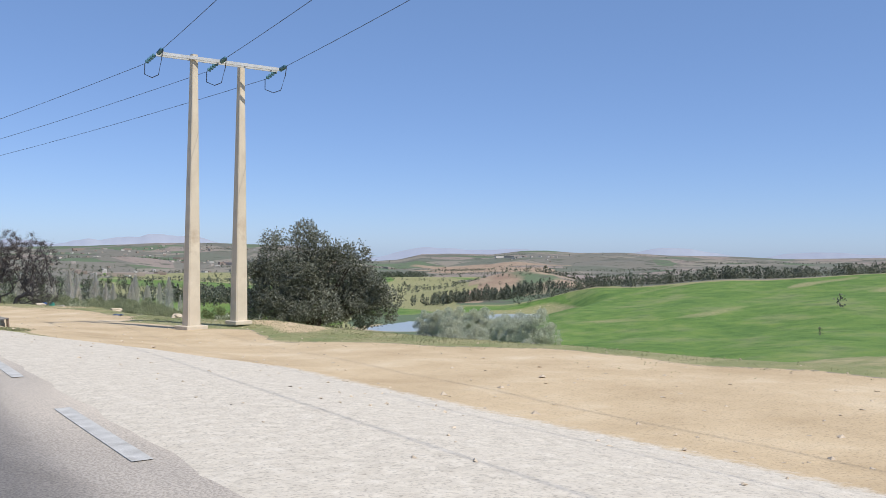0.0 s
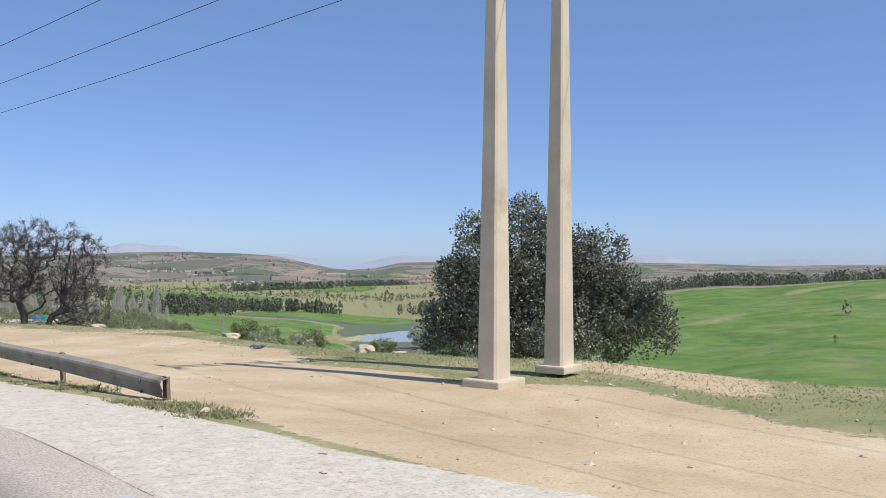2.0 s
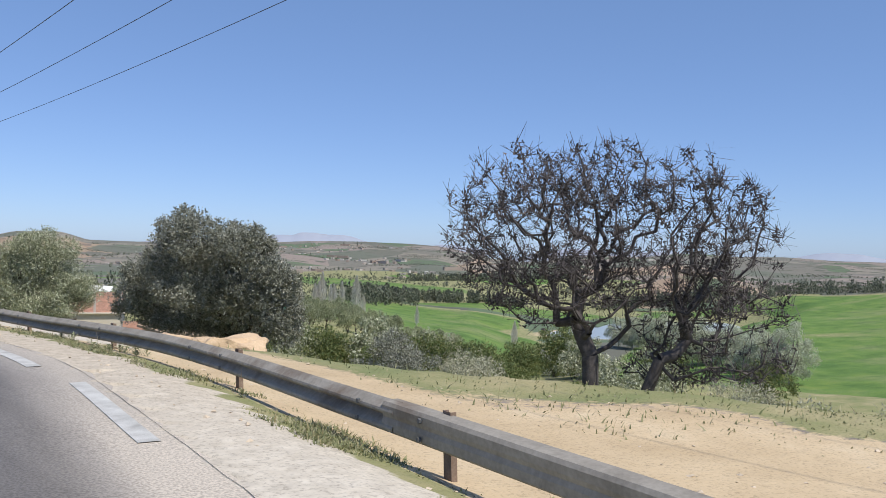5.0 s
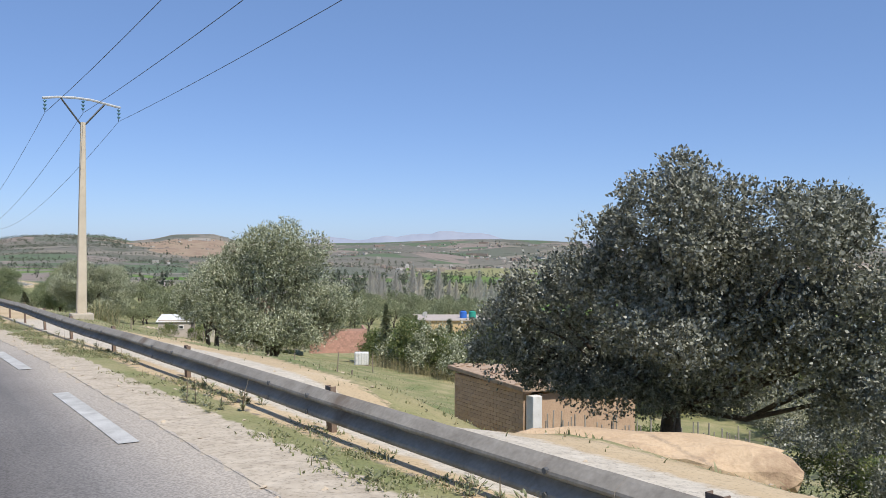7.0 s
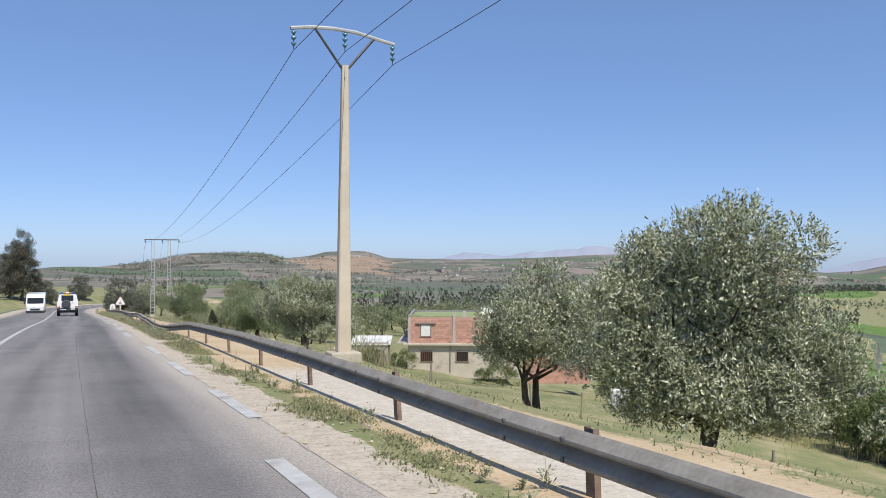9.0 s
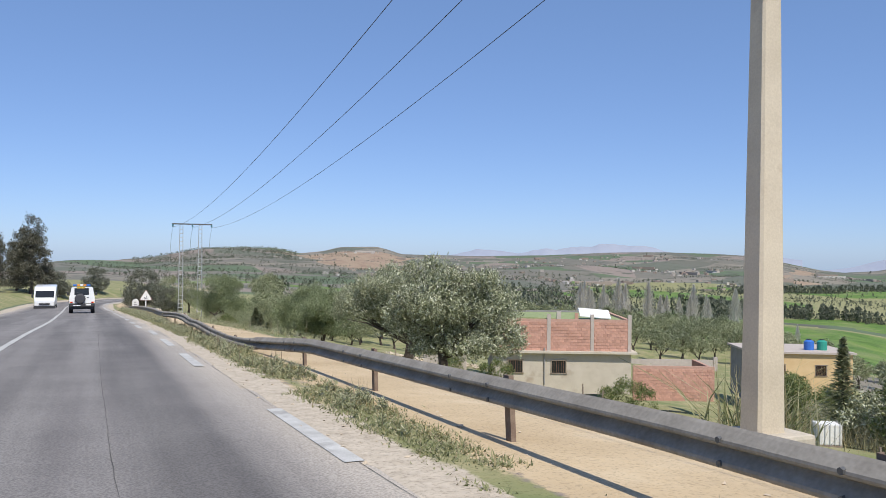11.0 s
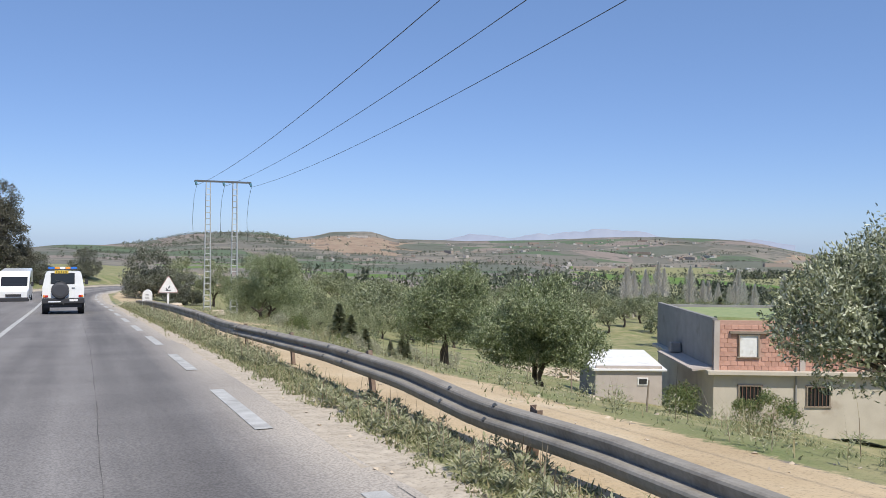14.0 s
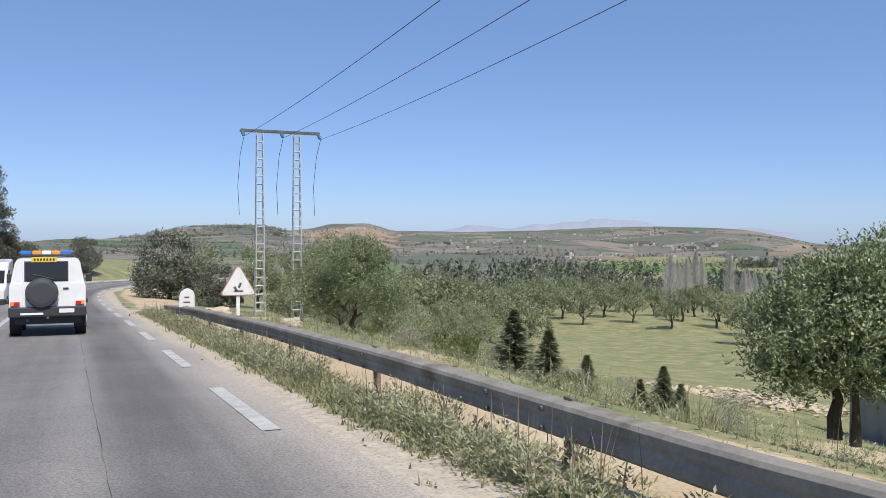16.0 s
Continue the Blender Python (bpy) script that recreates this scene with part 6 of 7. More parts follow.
varied(BRICK, 0.14)
varied(MUD_BRICK, 0.1)
TERRACOTTA = grained("roof_rubble", (0.36, 0.25, 0.175), (0.49, 0.37, 0.27), 7, 0.95, 0.6, 30)
SHEET = grained("pale_roof_sheet", (0.70, 0.69, 0.67), (0.84, 0.83, 0.81), 2, 0.6, 0.1, 30, stain=(0.55, 0.52, 0.47))
MOSS = grained("mossy_roof", (0.20, 0.27, 0.11), (0.34, 0.36, 0.19), 2, 0.95, 0.4, 25)
WOOD = grained("weathered_wood", (0.20, 0.155, 0.12), (0.34, 0.28, 0.22), 6, 0.9, 0.4, 50)
IRON = plain("rusty_iron", (0.16, 0.085, 0.06), 0.8)
REED = grained("reed_stalks", (0.30, 0.27, 0.23), (0.47, 0.43, 0.37), 9, 0.95, 0.5, 40)
BLUE_TANK = plain("blue_plastic", (0.04, 0.16, 0.55), 0.5)
GREEN_TANK = plain("green_plastic", (0.03, 0.30, 0.22), 0.5)


def arc_disc(bm, c, axis, r, depth, segs=28):
    c, axis = Vector(c), Vector(axis).normalized()
    rod(bm, c - axis * depth / 2, c + axis * depth / 2, r, r, segs)
    return bm


def loft(bm, outlines):
    """Closed outlines of equal length joined into a skin with caps."""
    rings = [[bm.verts.new(p) for p in o] for o in outlines]
    n = len(rings[0])
    for a, b in zip(rings, rings[1:]):
        for k in range(n):
            bm.faces.new((a[k], a[(k + 1) % n], b[(k + 1) % n], b[k]))
    bm.faces.new(list(reversed(rings[0])))
    bm.faces.new(rings[-1])
    return bm


def rounded(w, h, r, cx=0.0, cz=0.0):
    out = []
    for sx, sz, a0 in ((1, -1, -90), (1, 1, 0), (-1, 1, 90), (-1, -1, 180)):
        for k in range(4):
            a = radians(a0 + 30 * k)
            out.append((cx + sx * (w / 2 - r) + r * math.cos(a), cz + sz * (h / 2 - r) + r * math.sin(a)))
    return out


def off_roader():
    place = beside(92.6, -0.42)
    z, a = road_at(92.6)[1], road_at(92.6)[2]
    car = thing("off_road_car", pose(place.x, place.y, z + 0.01, -2.6, 0, math.degrees(-a)) @ Matrix.Scale(0.91, 4), "boxy white off-road car with a black-covered spare wheel, in the lane", "car")
    bm = bmesh.new()
    loft(bm, [[(x, y, zz) for x, zz in rounded(1.70, 0.74, 0.06, 0, 0.92)] for y in (0.02, 4.1)])
    body = part("body", bm, CAR_WHITE, car)
    bm = bmesh.new()
    sect = lambda w0, w1, z0, z1, y: [(-w0 / 2, y, z0), (w0 / 2, y, z0), (w1 / 2 + 0.0, y, z1 - 0.12), (w1 / 2 - 0.05, y, z1 - 0.03), (w1 / 2 - 0.14, y, z1), (-w1 / 2 + 0.14, y, z1), (-w1 / 2 + 0.05, y, z1 - 0.03), (-w1 / 2, y, z1 - 0.12)]
    loft(bm, [sect(1.66, 1.46, 1.27, 1.90, 0.05), sect(1.66, 1.48, 1.27, 1.93, 0.5), sect(1.66, 1.48, 1.27, 1.93, 2.4), sect(1.64, 1.42, 1.27, 1.86, 2.85)])
    part("cabin", bm, CAR_WHITE, car)
    part("hood", block((1.45, 1.15, 0.1), (0, 3.5, 1.3), None, 0.03), CAR_WHITE, car)
    part("windscreen", block((1.35, 0.03, 0.5), (0, 2.87, 1.56), pose(0, 0, 0, 12, 0, 0), 0.02), DARK_GLASS, car)
    for sx in (-1, 1):
        for y0, y1 in ((0.35, 1.15), (1.25, 1.95), (2.03, 2.68)):
            turn = pose(0, 0, 0, 0, -sx * 9, 0)
            part("side_window", block((0.02, y1 - y0, 0.42), (sx * 0.79, (y0 + y1) / 2, 1.55), turn, 0.008), DARK_GLASS, car)
    door = part("rear_door", block((1.06, 0.03, 1.12), (-0.03, 0.015, 1.24), None, 0.012), CAR_WHITE, car)
    part("rear_window", block((0.92, 0.02, 0.44), (-0.03, -0.005, 1.58), None, 0.008), DARK_GLASS, door)
    part("window_seal", block((0.98, 0.012, 0.5), (-0.03, 0.002, 1.58), None, 0.005), BLACK_PLASTIC, door)
    part("wiper", rod(bmesh.new(), (0.1, -0.025, 1.4), (-0.35, -0.025, 1.52), 0.012), BLACK_PLASTIC, door)
    part("handle", block((0.13, 0.03, 0.04), (0.4, -0.015, 1.16), None, 0.01), BLACK_PLASTIC, door)
    bm = bmesh.new()
    outl = []
    for y, r in ((0.0, 0.27), (-0.02, 0.345), (-0.1, 0.37), (-0.2, 0.365), (-0.255, 0.335), (-0.275, 0.25)):
        ring = []
        for k in range(40):
            an = 2 * math.pi * k / 40
            rr = r * (1 + 0.012 * math.sin(an * 9 + y * 30))
            ring.append((-0.13 + rr * math.cos(an), y, 1.06 + rr * math.sin(an)))
        outl.append(ring)
    loft(bm, outl)
    creases = []
    for k in range(-3, 5):
        creases.append(bmesh.new())
        rod(creases[-1], (-0.38, -0.262 + 0.01 * abs(k), 1.03 + 0.06 * k - 0.06), (0.12, -0.262 + 0.01 * abs(k), 1.03 + 0.06 * k + 0.07), 0.014, sides=5)
    cover = part("spare_wheel_cover", bm, VINYL, car, "creased black vinyl spare wheel cover")
    for piece in creases:
        part("crease", piece, VINYL, cover)
    bumper = part("rear_bumper", block((1.72, 0.24, 0.24), (0, -0.06, 0.6), None, 0.03), BLACK_PLASTIC, car)
    part("number_plate", block((0.34, 0.012, 0.1), (0.42, -0.187, 0.62), None, 0.004), WHITE_PAINT, bumper)
    part("valance", block((1.5, 0.08, 0.2), (0, 0.06, 0.4), None, 0.02), BLACK_PLASTIC, bumper)
    part("tow_hook", rod(bmesh.new(), (0.0, -0.1, 0.46), (0.0, -0.2, 0.46), 0.03), DARK_STEEL, bumper)
    part("side_rail", block((0.5, 0.02, 0.05), (-0.35, -0.185, 0.56)), CLEAR_LENS, bumper, "pale reflective strip")
    for sx in (-1, 1):
        lamp = part("tail_light", block((0.2, 0.07, 0.1), (sx * 0.72, -0.02, 0.8), None, 0.012), RED_LENS, car)
        part("indicator", block((0.07, 0.075, 0.09), (sx * 0.78, -0.022, 0.8), None, 0.01), AMBER_LENS, lamp)
        part("mud_flap", block((0.28, 0.02, 0.36), (sx * 0.72, 0.42, 0.38)), RUBBER, car)
        part("wheel_arch", block((0.1, 0.95, 0.1), (sx * 0.86, 0.85, 0.84), None, 0.03), BLACK_PLASTIC, car)
        part("wheel_arch", block((0.1, 0.95, 0.1), (sx * 0.86, 3.25, 0.84), None, 0.03), BLACK_PLASTIC, car)
        part("side_step", block((0.14, 1.4, 0.05), (sx * 0.84, 2.05, 0.5), None, 0.015), BLACK_PLASTIC, car)
        mirror = part("wing_mirror", block((0.16, 0.1, 0.24), (sx * 0.98, 2.75, 1.42), None, 0.03), BLACK_PLASTIC, car)
        part("mirror_arm", rod(bmesh.new(), (sx * 0.8, 2.76, 1.38), (sx * 0.92, 2.75, 1.38), 0.02), BLACK_PLASTIC, mirror)
        part("gutter", block((0.03, 2.5, 0.03), (sx * 0.76, 1.4, 1.82)), BLACK_PLASTIC, car)
        for y in (0.85, 3.25):
            tyre = part("wheel", arc_disc(bmesh.new(), (sx * 0.74, y, 0.38), (1, 0, 0), 0.38, 0.25), RUBBER, car)
            part("rim", arc_disc(bmesh.new(), (sx * 0.87, y, 0.38), (1, 0, 0), 0.22, 0.03), PALE_STEEL, tyre)
    part("rear_axle", rod(bmesh.new(), (-0.7, 0.85, 0.38), (0.7, 0.85, 0.38), 0.06), DARK_STEEL, car)
    part("exhaust", rod(bmesh.new(), (-0.45, -0.05, 0.4), (-0.45, 0.8, 0.4), 0.035), DARK_STEEL, car)
    part("underbody", block((1.3, 3.9, 0.2), (0, 2.05, 0.5)), BLACK_PLASTIC, car)
    board = part("roof_plate", block((0.56, 0.02, 0.12), (-0.08, 0.0, 1.87), None, 0.004), YELLOW_PLATE, car, "yellow plate with dark unreadable characters")
    for k in range(7):
        part("plate_bar", block((0.04, 0.006, 0.06), (-0.08 - 0.21 + 0.07 * k, -0.013, 1.87)), BLACK_PAINT, board)
    bar = part("light_bar", block((1.2, 0.2, 0.05), (-0.04, 0.45, 1.98), None, 0.015), BLACK_PLASTIC, car)
    for x, w, mt in ((-0.5, 0.26, BLUE_LENS), (-0.26, 0.2, AMBER_LENS), (-0.04, 0.22, CLEAR_LENS), (0.18, 0.2, AMBER_LENS), (0.42, 0.26, BLUE_LENS)):
        part("beacon", block((w, 0.19, 0.1), (x, 0.45, 2.05), None, 0.03), mt, bar)


off_roader()


def van():
    place = beside(121.0, -3.45)
    car = thing("delivery_van", pose(place.x, place.y, road_at(121.0)[1], -2.4, 0, 180), "white high-roofed van in the opposite lane", "van")
    bm = bmesh.new()
    loft(bm, [[(x, y, z) for x, z in rounded(w, h, 0.1, 0, c)] for y, w, h, c in ((-0.1, 1.8, 1.75, 1.3), (2.9, 1.85, 1.8, 1.32), (3.5, 1.8, 1.55, 1.2), (4.2, 1.75, 0.75, 0.82), (4.8, 1.6, 0.6, 0.72))])
    part("body", bm, CAR_WHITE, car)
    part("windscreen", block((1.55, 0.03, 0.75), (0, 3.87, 1.6), pose(0, 0, 0, 42, 0, 0), 0.02), DARK_GLASS, car)
    part("bumper", block((1.75, 0.2, 0.28), (0, 4.78, 0.5), None, 0.05), BLACK_PLASTIC, car)
    part("grille", block((0.9, 0.04, 0.16), (0, 4.83, 0.78), None, 0.01), BLACK_PLASTIC, car)
    for sx in (-1, 1):
        part("headlight", block((0.32, 0.1, 0.18), (sx * 0.62, 4.74, 0.86), pose(0, 0, 0, 0, 0, -sx * 12), 0.03), CLEAR_LENS, car)
        part("side_window", block((0.02, 0.8, 0.5), (sx * 0.925, 3.0, 1.6), None, 0.008), DARK_GLASS, car)
        part("wing_mirror", block((0.14, 0.1, 0.3), (sx * 1.05, 3.6, 1.4), None, 0.03), BLACK_PLASTIC, car)
        for y in (0.8, 3.9):
            w = part("wheel", arc_disc(bmesh.new(), (sx * 0.8, y, 0.34), (1, 0, 0), 0.34, 0.22), RUBBER, car)
            part("rim", arc_disc(bmesh.new(), (sx * 0.92, y, 0.34), (1, 0, 0), 0.19, 0.02), PALE_STEEL, w)


van()


# ---------------- roadside things ----------------
def warning_sign():
    p = Vector((3.62, 91.0, ground_z(3.62, 91.0)))
    top = -2.86
    sign = thing("warning_sign", Matrix.Translation(p), "white triangular warning sign with a red rim and a dark symbol", "road sign")
    h = top - p.z
    part("pole", block((0.08, 0.05, h - 0.2), (0, 0.04, (h - 0.2) / 2 - 0.1), None, 0.006), WHITE_PAINT, sign, "white painted steel pole")

    def tri(r, t, y, mt, name, parent):
        bm = bmesh.new()
        pts = []
        for k in range(3):
            a = radians(90 + 120 * k)
            c = Vector((r * 0.86 * math.cos(a), 0, r * 0.86 * math.sin(a)))
            for da in (-40, -15, 15, 40):
                pts.append(c + Vector((r * 0.14 * math.cos(a + radians(da)), 0, r * 0.14 * math.sin(a + radians(da)))))
        cz = h - 0.43
        loft(bm, [[(q.x, y - t / 2, q.z + cz) for q in pts], [(q.x, y + t / 2, q.z + cz) for q in pts]])
        return part(name, bm, mt, parent)

    tri(0.43, 0.02, 0.0, FADED_RED, "rim", sign)
    tri(0.392, 0.008, -0.012, WHITE_PAINT, "face", sign)
    bm = bmesh.new()
    box(bm, (0.05, 0.006, 0.12), (0.03, -0.02, h - 0.44), pose(0, 0, 0, 0, 24, 0))
    box(bm, (0.05, 0.006, 0.12), (-0.06, -0.02, h - 0.52), pose(0, 0, 0, 0, -30, 0))
    box(bm, (0.2, 0.006, 0.035), (0.0, -0.02, h - 0.57))
    part("symbol", bm, DARK_STEEL, sign, "dark worn pictogram")


warning_sign()


def milestone():
    x, y = 3.3, 97.7
    ms = thing("milestone", pose(x, y, ground_z(x, y) - 0.03, 0, 0, -12) @ Matrix.Diagonal((0.85, 0.9, 1.22, 1)), "white-painted concrete milestone with a rounded head", "milestone")
    out = [(-0.26, 0.1), (0.26, 0.1), (0.25, 0.62)] + [(0.25 * math.cos(radians(a)), 0.62 + 0.2 * math.sin(radians(a))) for a in range(15, 180, 15)] + [(-0.25, 0.62)]
    bm = loft(bmesh.new(), [[(px, -0.13, pz) for px, pz in out], [(px * 0.98, 0.13, pz) for px, pz in out]])
    bmesh.ops.bevel(bm, geom=bm.edges[:], offset=0.012, segments=1, affect="EDGES")
    stone = part("stone", bm, WHITE_PAINT, ms)
    part("plinth", block((0.66, 0.42, 0.16), (0, 0, 0.06), None, 0.03), WHITE_PAINT, ms)
    for zz, w in ((0.62, 0.16), (0.5, 0.22)):
        part("lettering", block((w, 0.006, 0.03), (0, -0.135, zz)), DARK_STEEL, stone, "worn dark bar of unreadable lettering")


milestone()


def rock(name, place, size, seed, mt, label, group="", turn=0.0, rough=0.22, cat="rock"):
    bm = bmesh.new()
    bmesh.ops.create_icosphere(bm, subdivisions=4 if max(size) > 0.8 else 3, radius=1)
    for v in bm.verts:
        p = v.co.normalized()
        k = 1 + rough * noise.noise((p * 1.3 + Vector((seed, 0, 0)))) * 1.6 + rough * 0.6 * noise.noise(p * 3.2 + Vector((0, seed, 0))) + rough * 0.25 * noise.noise(p * 8 + Vector((0, 0, seed)))
        q = Vector((max(-0.82, min(0.82, p.x)), max(-0.8, min(0.8, p.y)), max(-0.6, min(0.72, p.z)))) * k
        v.co = Vector((q.x * size[0], q.y * size[1], q.z * size[2]))
    me = bm_mesh(name, bm, mt, False)
    ob = new(name, me)
    ob.matrix_world = Matrix.Translation(place) @ pose(0, 0, 0, 0, 0, turn)
    return tagged(ob, label, cat, group)


def settle(x, y, lift):
    return Vector((x, y, ground_z(x, y) + lift))


rock("boulder", Vector((7.9, 6.2, -1.83)), (0.93, 0.66, 0.58), 3.1, ROCK, "big broken orange sandstone boulder beside the road", turn=-35)
rock("earth_mound", Vector((7.4, 10.6, -1.98)), (1.8, 0.6, 0.38), 7.7, ROCK, "long low mound of bare orange earth and rock", turn=-54, rough=0.24, cat="mound")
for k, (x, y, s, lift) in enumerate(((9.9, -15.0, 0.42, 0.12), (8.9, -21.2, 0.5, 0.1), (9.5, -20.4, 0.34, 0.12), (9.2, -22.0, 0.28, 0.06), (10.4, -23.3, 0.4, 0.05), (12.5, -27.5, 0.5, 0.0), (13.4, -31, 0.4, 0.02), (10.3, -12.6, 0.35, 0.0), (9.6, -8.4, 0.4, 0.0), (9.9, -25.5, 0.5, 0.04), (14.6, -35.5, 0.5, 0.0), (15.6, -40.0, 0.5, 0.0))):
    rock("rock", settle(x, y, lift * 0.5), (s * 0.7, s * 0.5, s * 0.3), 10 + k * 1.7, PALE_ROCK, "pale sandstone rock on the crumbling edge", "edge rocks", k * 47)
for k, (x, y, s) in enumerate(((16.6, 45.5, 0.35), (18.0, 44.0, 0.3), (7.7, 66.5, 0.25), (8.0, 68.2, 0.2), (6.9, 99.8, 0.5), (3.9, 103.4, 0.55), (5.2, 104.4, 0.6), (2.9, 104.8, 0.4), (9.0, 25.8, 0.45), (8.3, 33.4, 0.4), (15.0, 26.0, 0.5))):
    rock("rock", settle(x, y, s * 0.15), (s, s * 0.75, s * 0.5), 40 + k * 2.3, PALE_ROCK, "pale weathered stone half sunk in the bank", "bank stones", k * 61)


def rubble():
    """Loose stone heaps and the small stones strewn on the sand and the bank."""
    rng = random.Random(77)
    v, f = [], []

    def stone(p, s):
        k = len(v)
        for d in ((1, 0, 0), (-1, 0, 0), (0, 1, 0), (0, -1, 0), (0, 0, 0.45), (0, 0, -0.4)):
            v.append(p + Vector(d) * s * rng.uniform(0.6, 1.3) + Vector((rng.uniform(-1, 1), rng.uniform(-1, 1), rng.uniform(-1, 1))) * s * 0.3)
        for a, b in ((0, 2), (2, 1), (1, 3), (3, 0)):
            f.append((k + a, k + b, k + 4))
            f.append((k + b, k + a, k + 5))

    for _ in range(900):
        x, y = rng.gauss(30, 3.2), rng.gauss(103.5, 2.0)
        stone(settle(x, y, rng.uniform(0, 0.5) * max(0, 1 - abs(x - 30) / 6)), rng.uniform(0.06, 0.22))
    for _ in range(900):
        s = rng.uniform(-58, -6)
        d = rng.uniform(3.0, edge_at(s))
        q = beside(s, d)
        stone(settle(q.x, q.y, 0.005), rng.uniform(0.008, 0.045) * (2.2 if rng.random() < 0.06 else 1))
    for _ in range(1500):
        s = rng.uniform(-6, 104)
        d = rng.choice((rng.uniform(1.9, 2.7), rng.uniform(3.3, 7.0), rng.uniform(5.5, 8.5)))
        q = beside(s, d)
        stone(settle(q.x, q.y, 0.005), rng.uniform(0.008, 0.04) * (1.6 if rng.random() < 0.06 and d > 3 else 0.8))
    for _ in range(360):
        s = rng.gauss(53.5, 2.6)
        q = beside(s, rng.gauss(6.2, 0.34))
        stone(settle(q.x, q.y, 0.01), rng.uniform(0.03, 0.095))
    tagged(new("loose_stones", mesh_of("loose_stones", v, f, PALE_ROCK)), "loose pale stones strewn on the sand and bank", "stones", kind="stuff")


rubble()


# ---------------- buildings ----------------
def lay_bricks(wall, w, h, bw, bh, joint, deep, material, m, skip=(), seed=1):
    """Courses of staggered bricks standing proud of their bed; skip holds openings (x0, x1, z0, z1)."""
    rng = random.Random(seed)
    shapes, laid, v, f = {}, 0, [], []
    for r in range(int(h / bh)):
        x = -(bw / 2 if r % 2 else 0)
        while x < w:
            a, b, z0, z1 = max(0, x) + joint / 2, min(w, x + bw) - joint / 2, r * bh + joint / 2, (r + 1) * bh - joint / 2
            x += bw
            if b - a < 0.03 or any(b > q[0] and a < q[1] and z1 > q[2] and z0 < q[3] for q in skip):
                continue
            c, t = 0.006, b - a
            corners = [(0, 0, 0), (t, 0, 0), (t, 0, z1 - z0), (0, 0, z1 - z0), (c, -deep, c), (t - c, -deep, c), (t - c, -deep, z1 - z0 - c), (c, -deep, z1 - z0 - c)]
            sides = [(4, 5, 6, 7), (0, 1, 5, 4), (1, 2, 6, 5), (2, 3, 7, 6), (3, 0, 4, 7)]
            place = m @ Matrix.Translation((a, rng.uniform(-0.004, 0.004), z0))
            if laid < 300:
                key = round(t, 3)
                if key not in shapes:
                    shapes[key] = mesh_of("brick", corners, sides, material)
                brick = part("brick", shapes[key], None, wall)
                brick.matrix_basis = place
            else:
                f += [tuple(k + len(v) for k in face) for face in sides]
                v += [place @ Vector(p) for p in corners]
            laid += 1
    if v:
        tagged(part("brickwork", mesh_of("brickwork", v, f, material), None, wall), kind="stuff")


def barred_window(parent, x, z, w, h, m, dark=True):
    """A window in a wall's front plane (local x, z): frame, pane, iron bars."""
    win = part("window", block((w, 0.05, h), m @ Vector((x, 0.02, z)), m.to_3x3().to_4x4()), DARK_GLASS if dark else WHITE_PAINT, parent)
    for dx, dz, sx, sz in ((0, h / 2, w + 0.12, 0.07), (0, -h / 2, w + 0.16, 0.06), (-w / 2, 0, 0.06, h), (w / 2, 0, 0.06, h)):
        part("frame_bar", block((sx, 0.1, sz), m @ Vector((x + dx, -0.02, z + dz)), m.to_3x3().to_4x4()), WOOD, win)
    for k in range(5):
        if dark:
            part("grille_bar", block((0.025, 0.02, h), m @ Vector((x - w / 2 + w * (k + 1) / 6, -0.06, z)), m.to_3x3().to_4x4()), IRON, win)


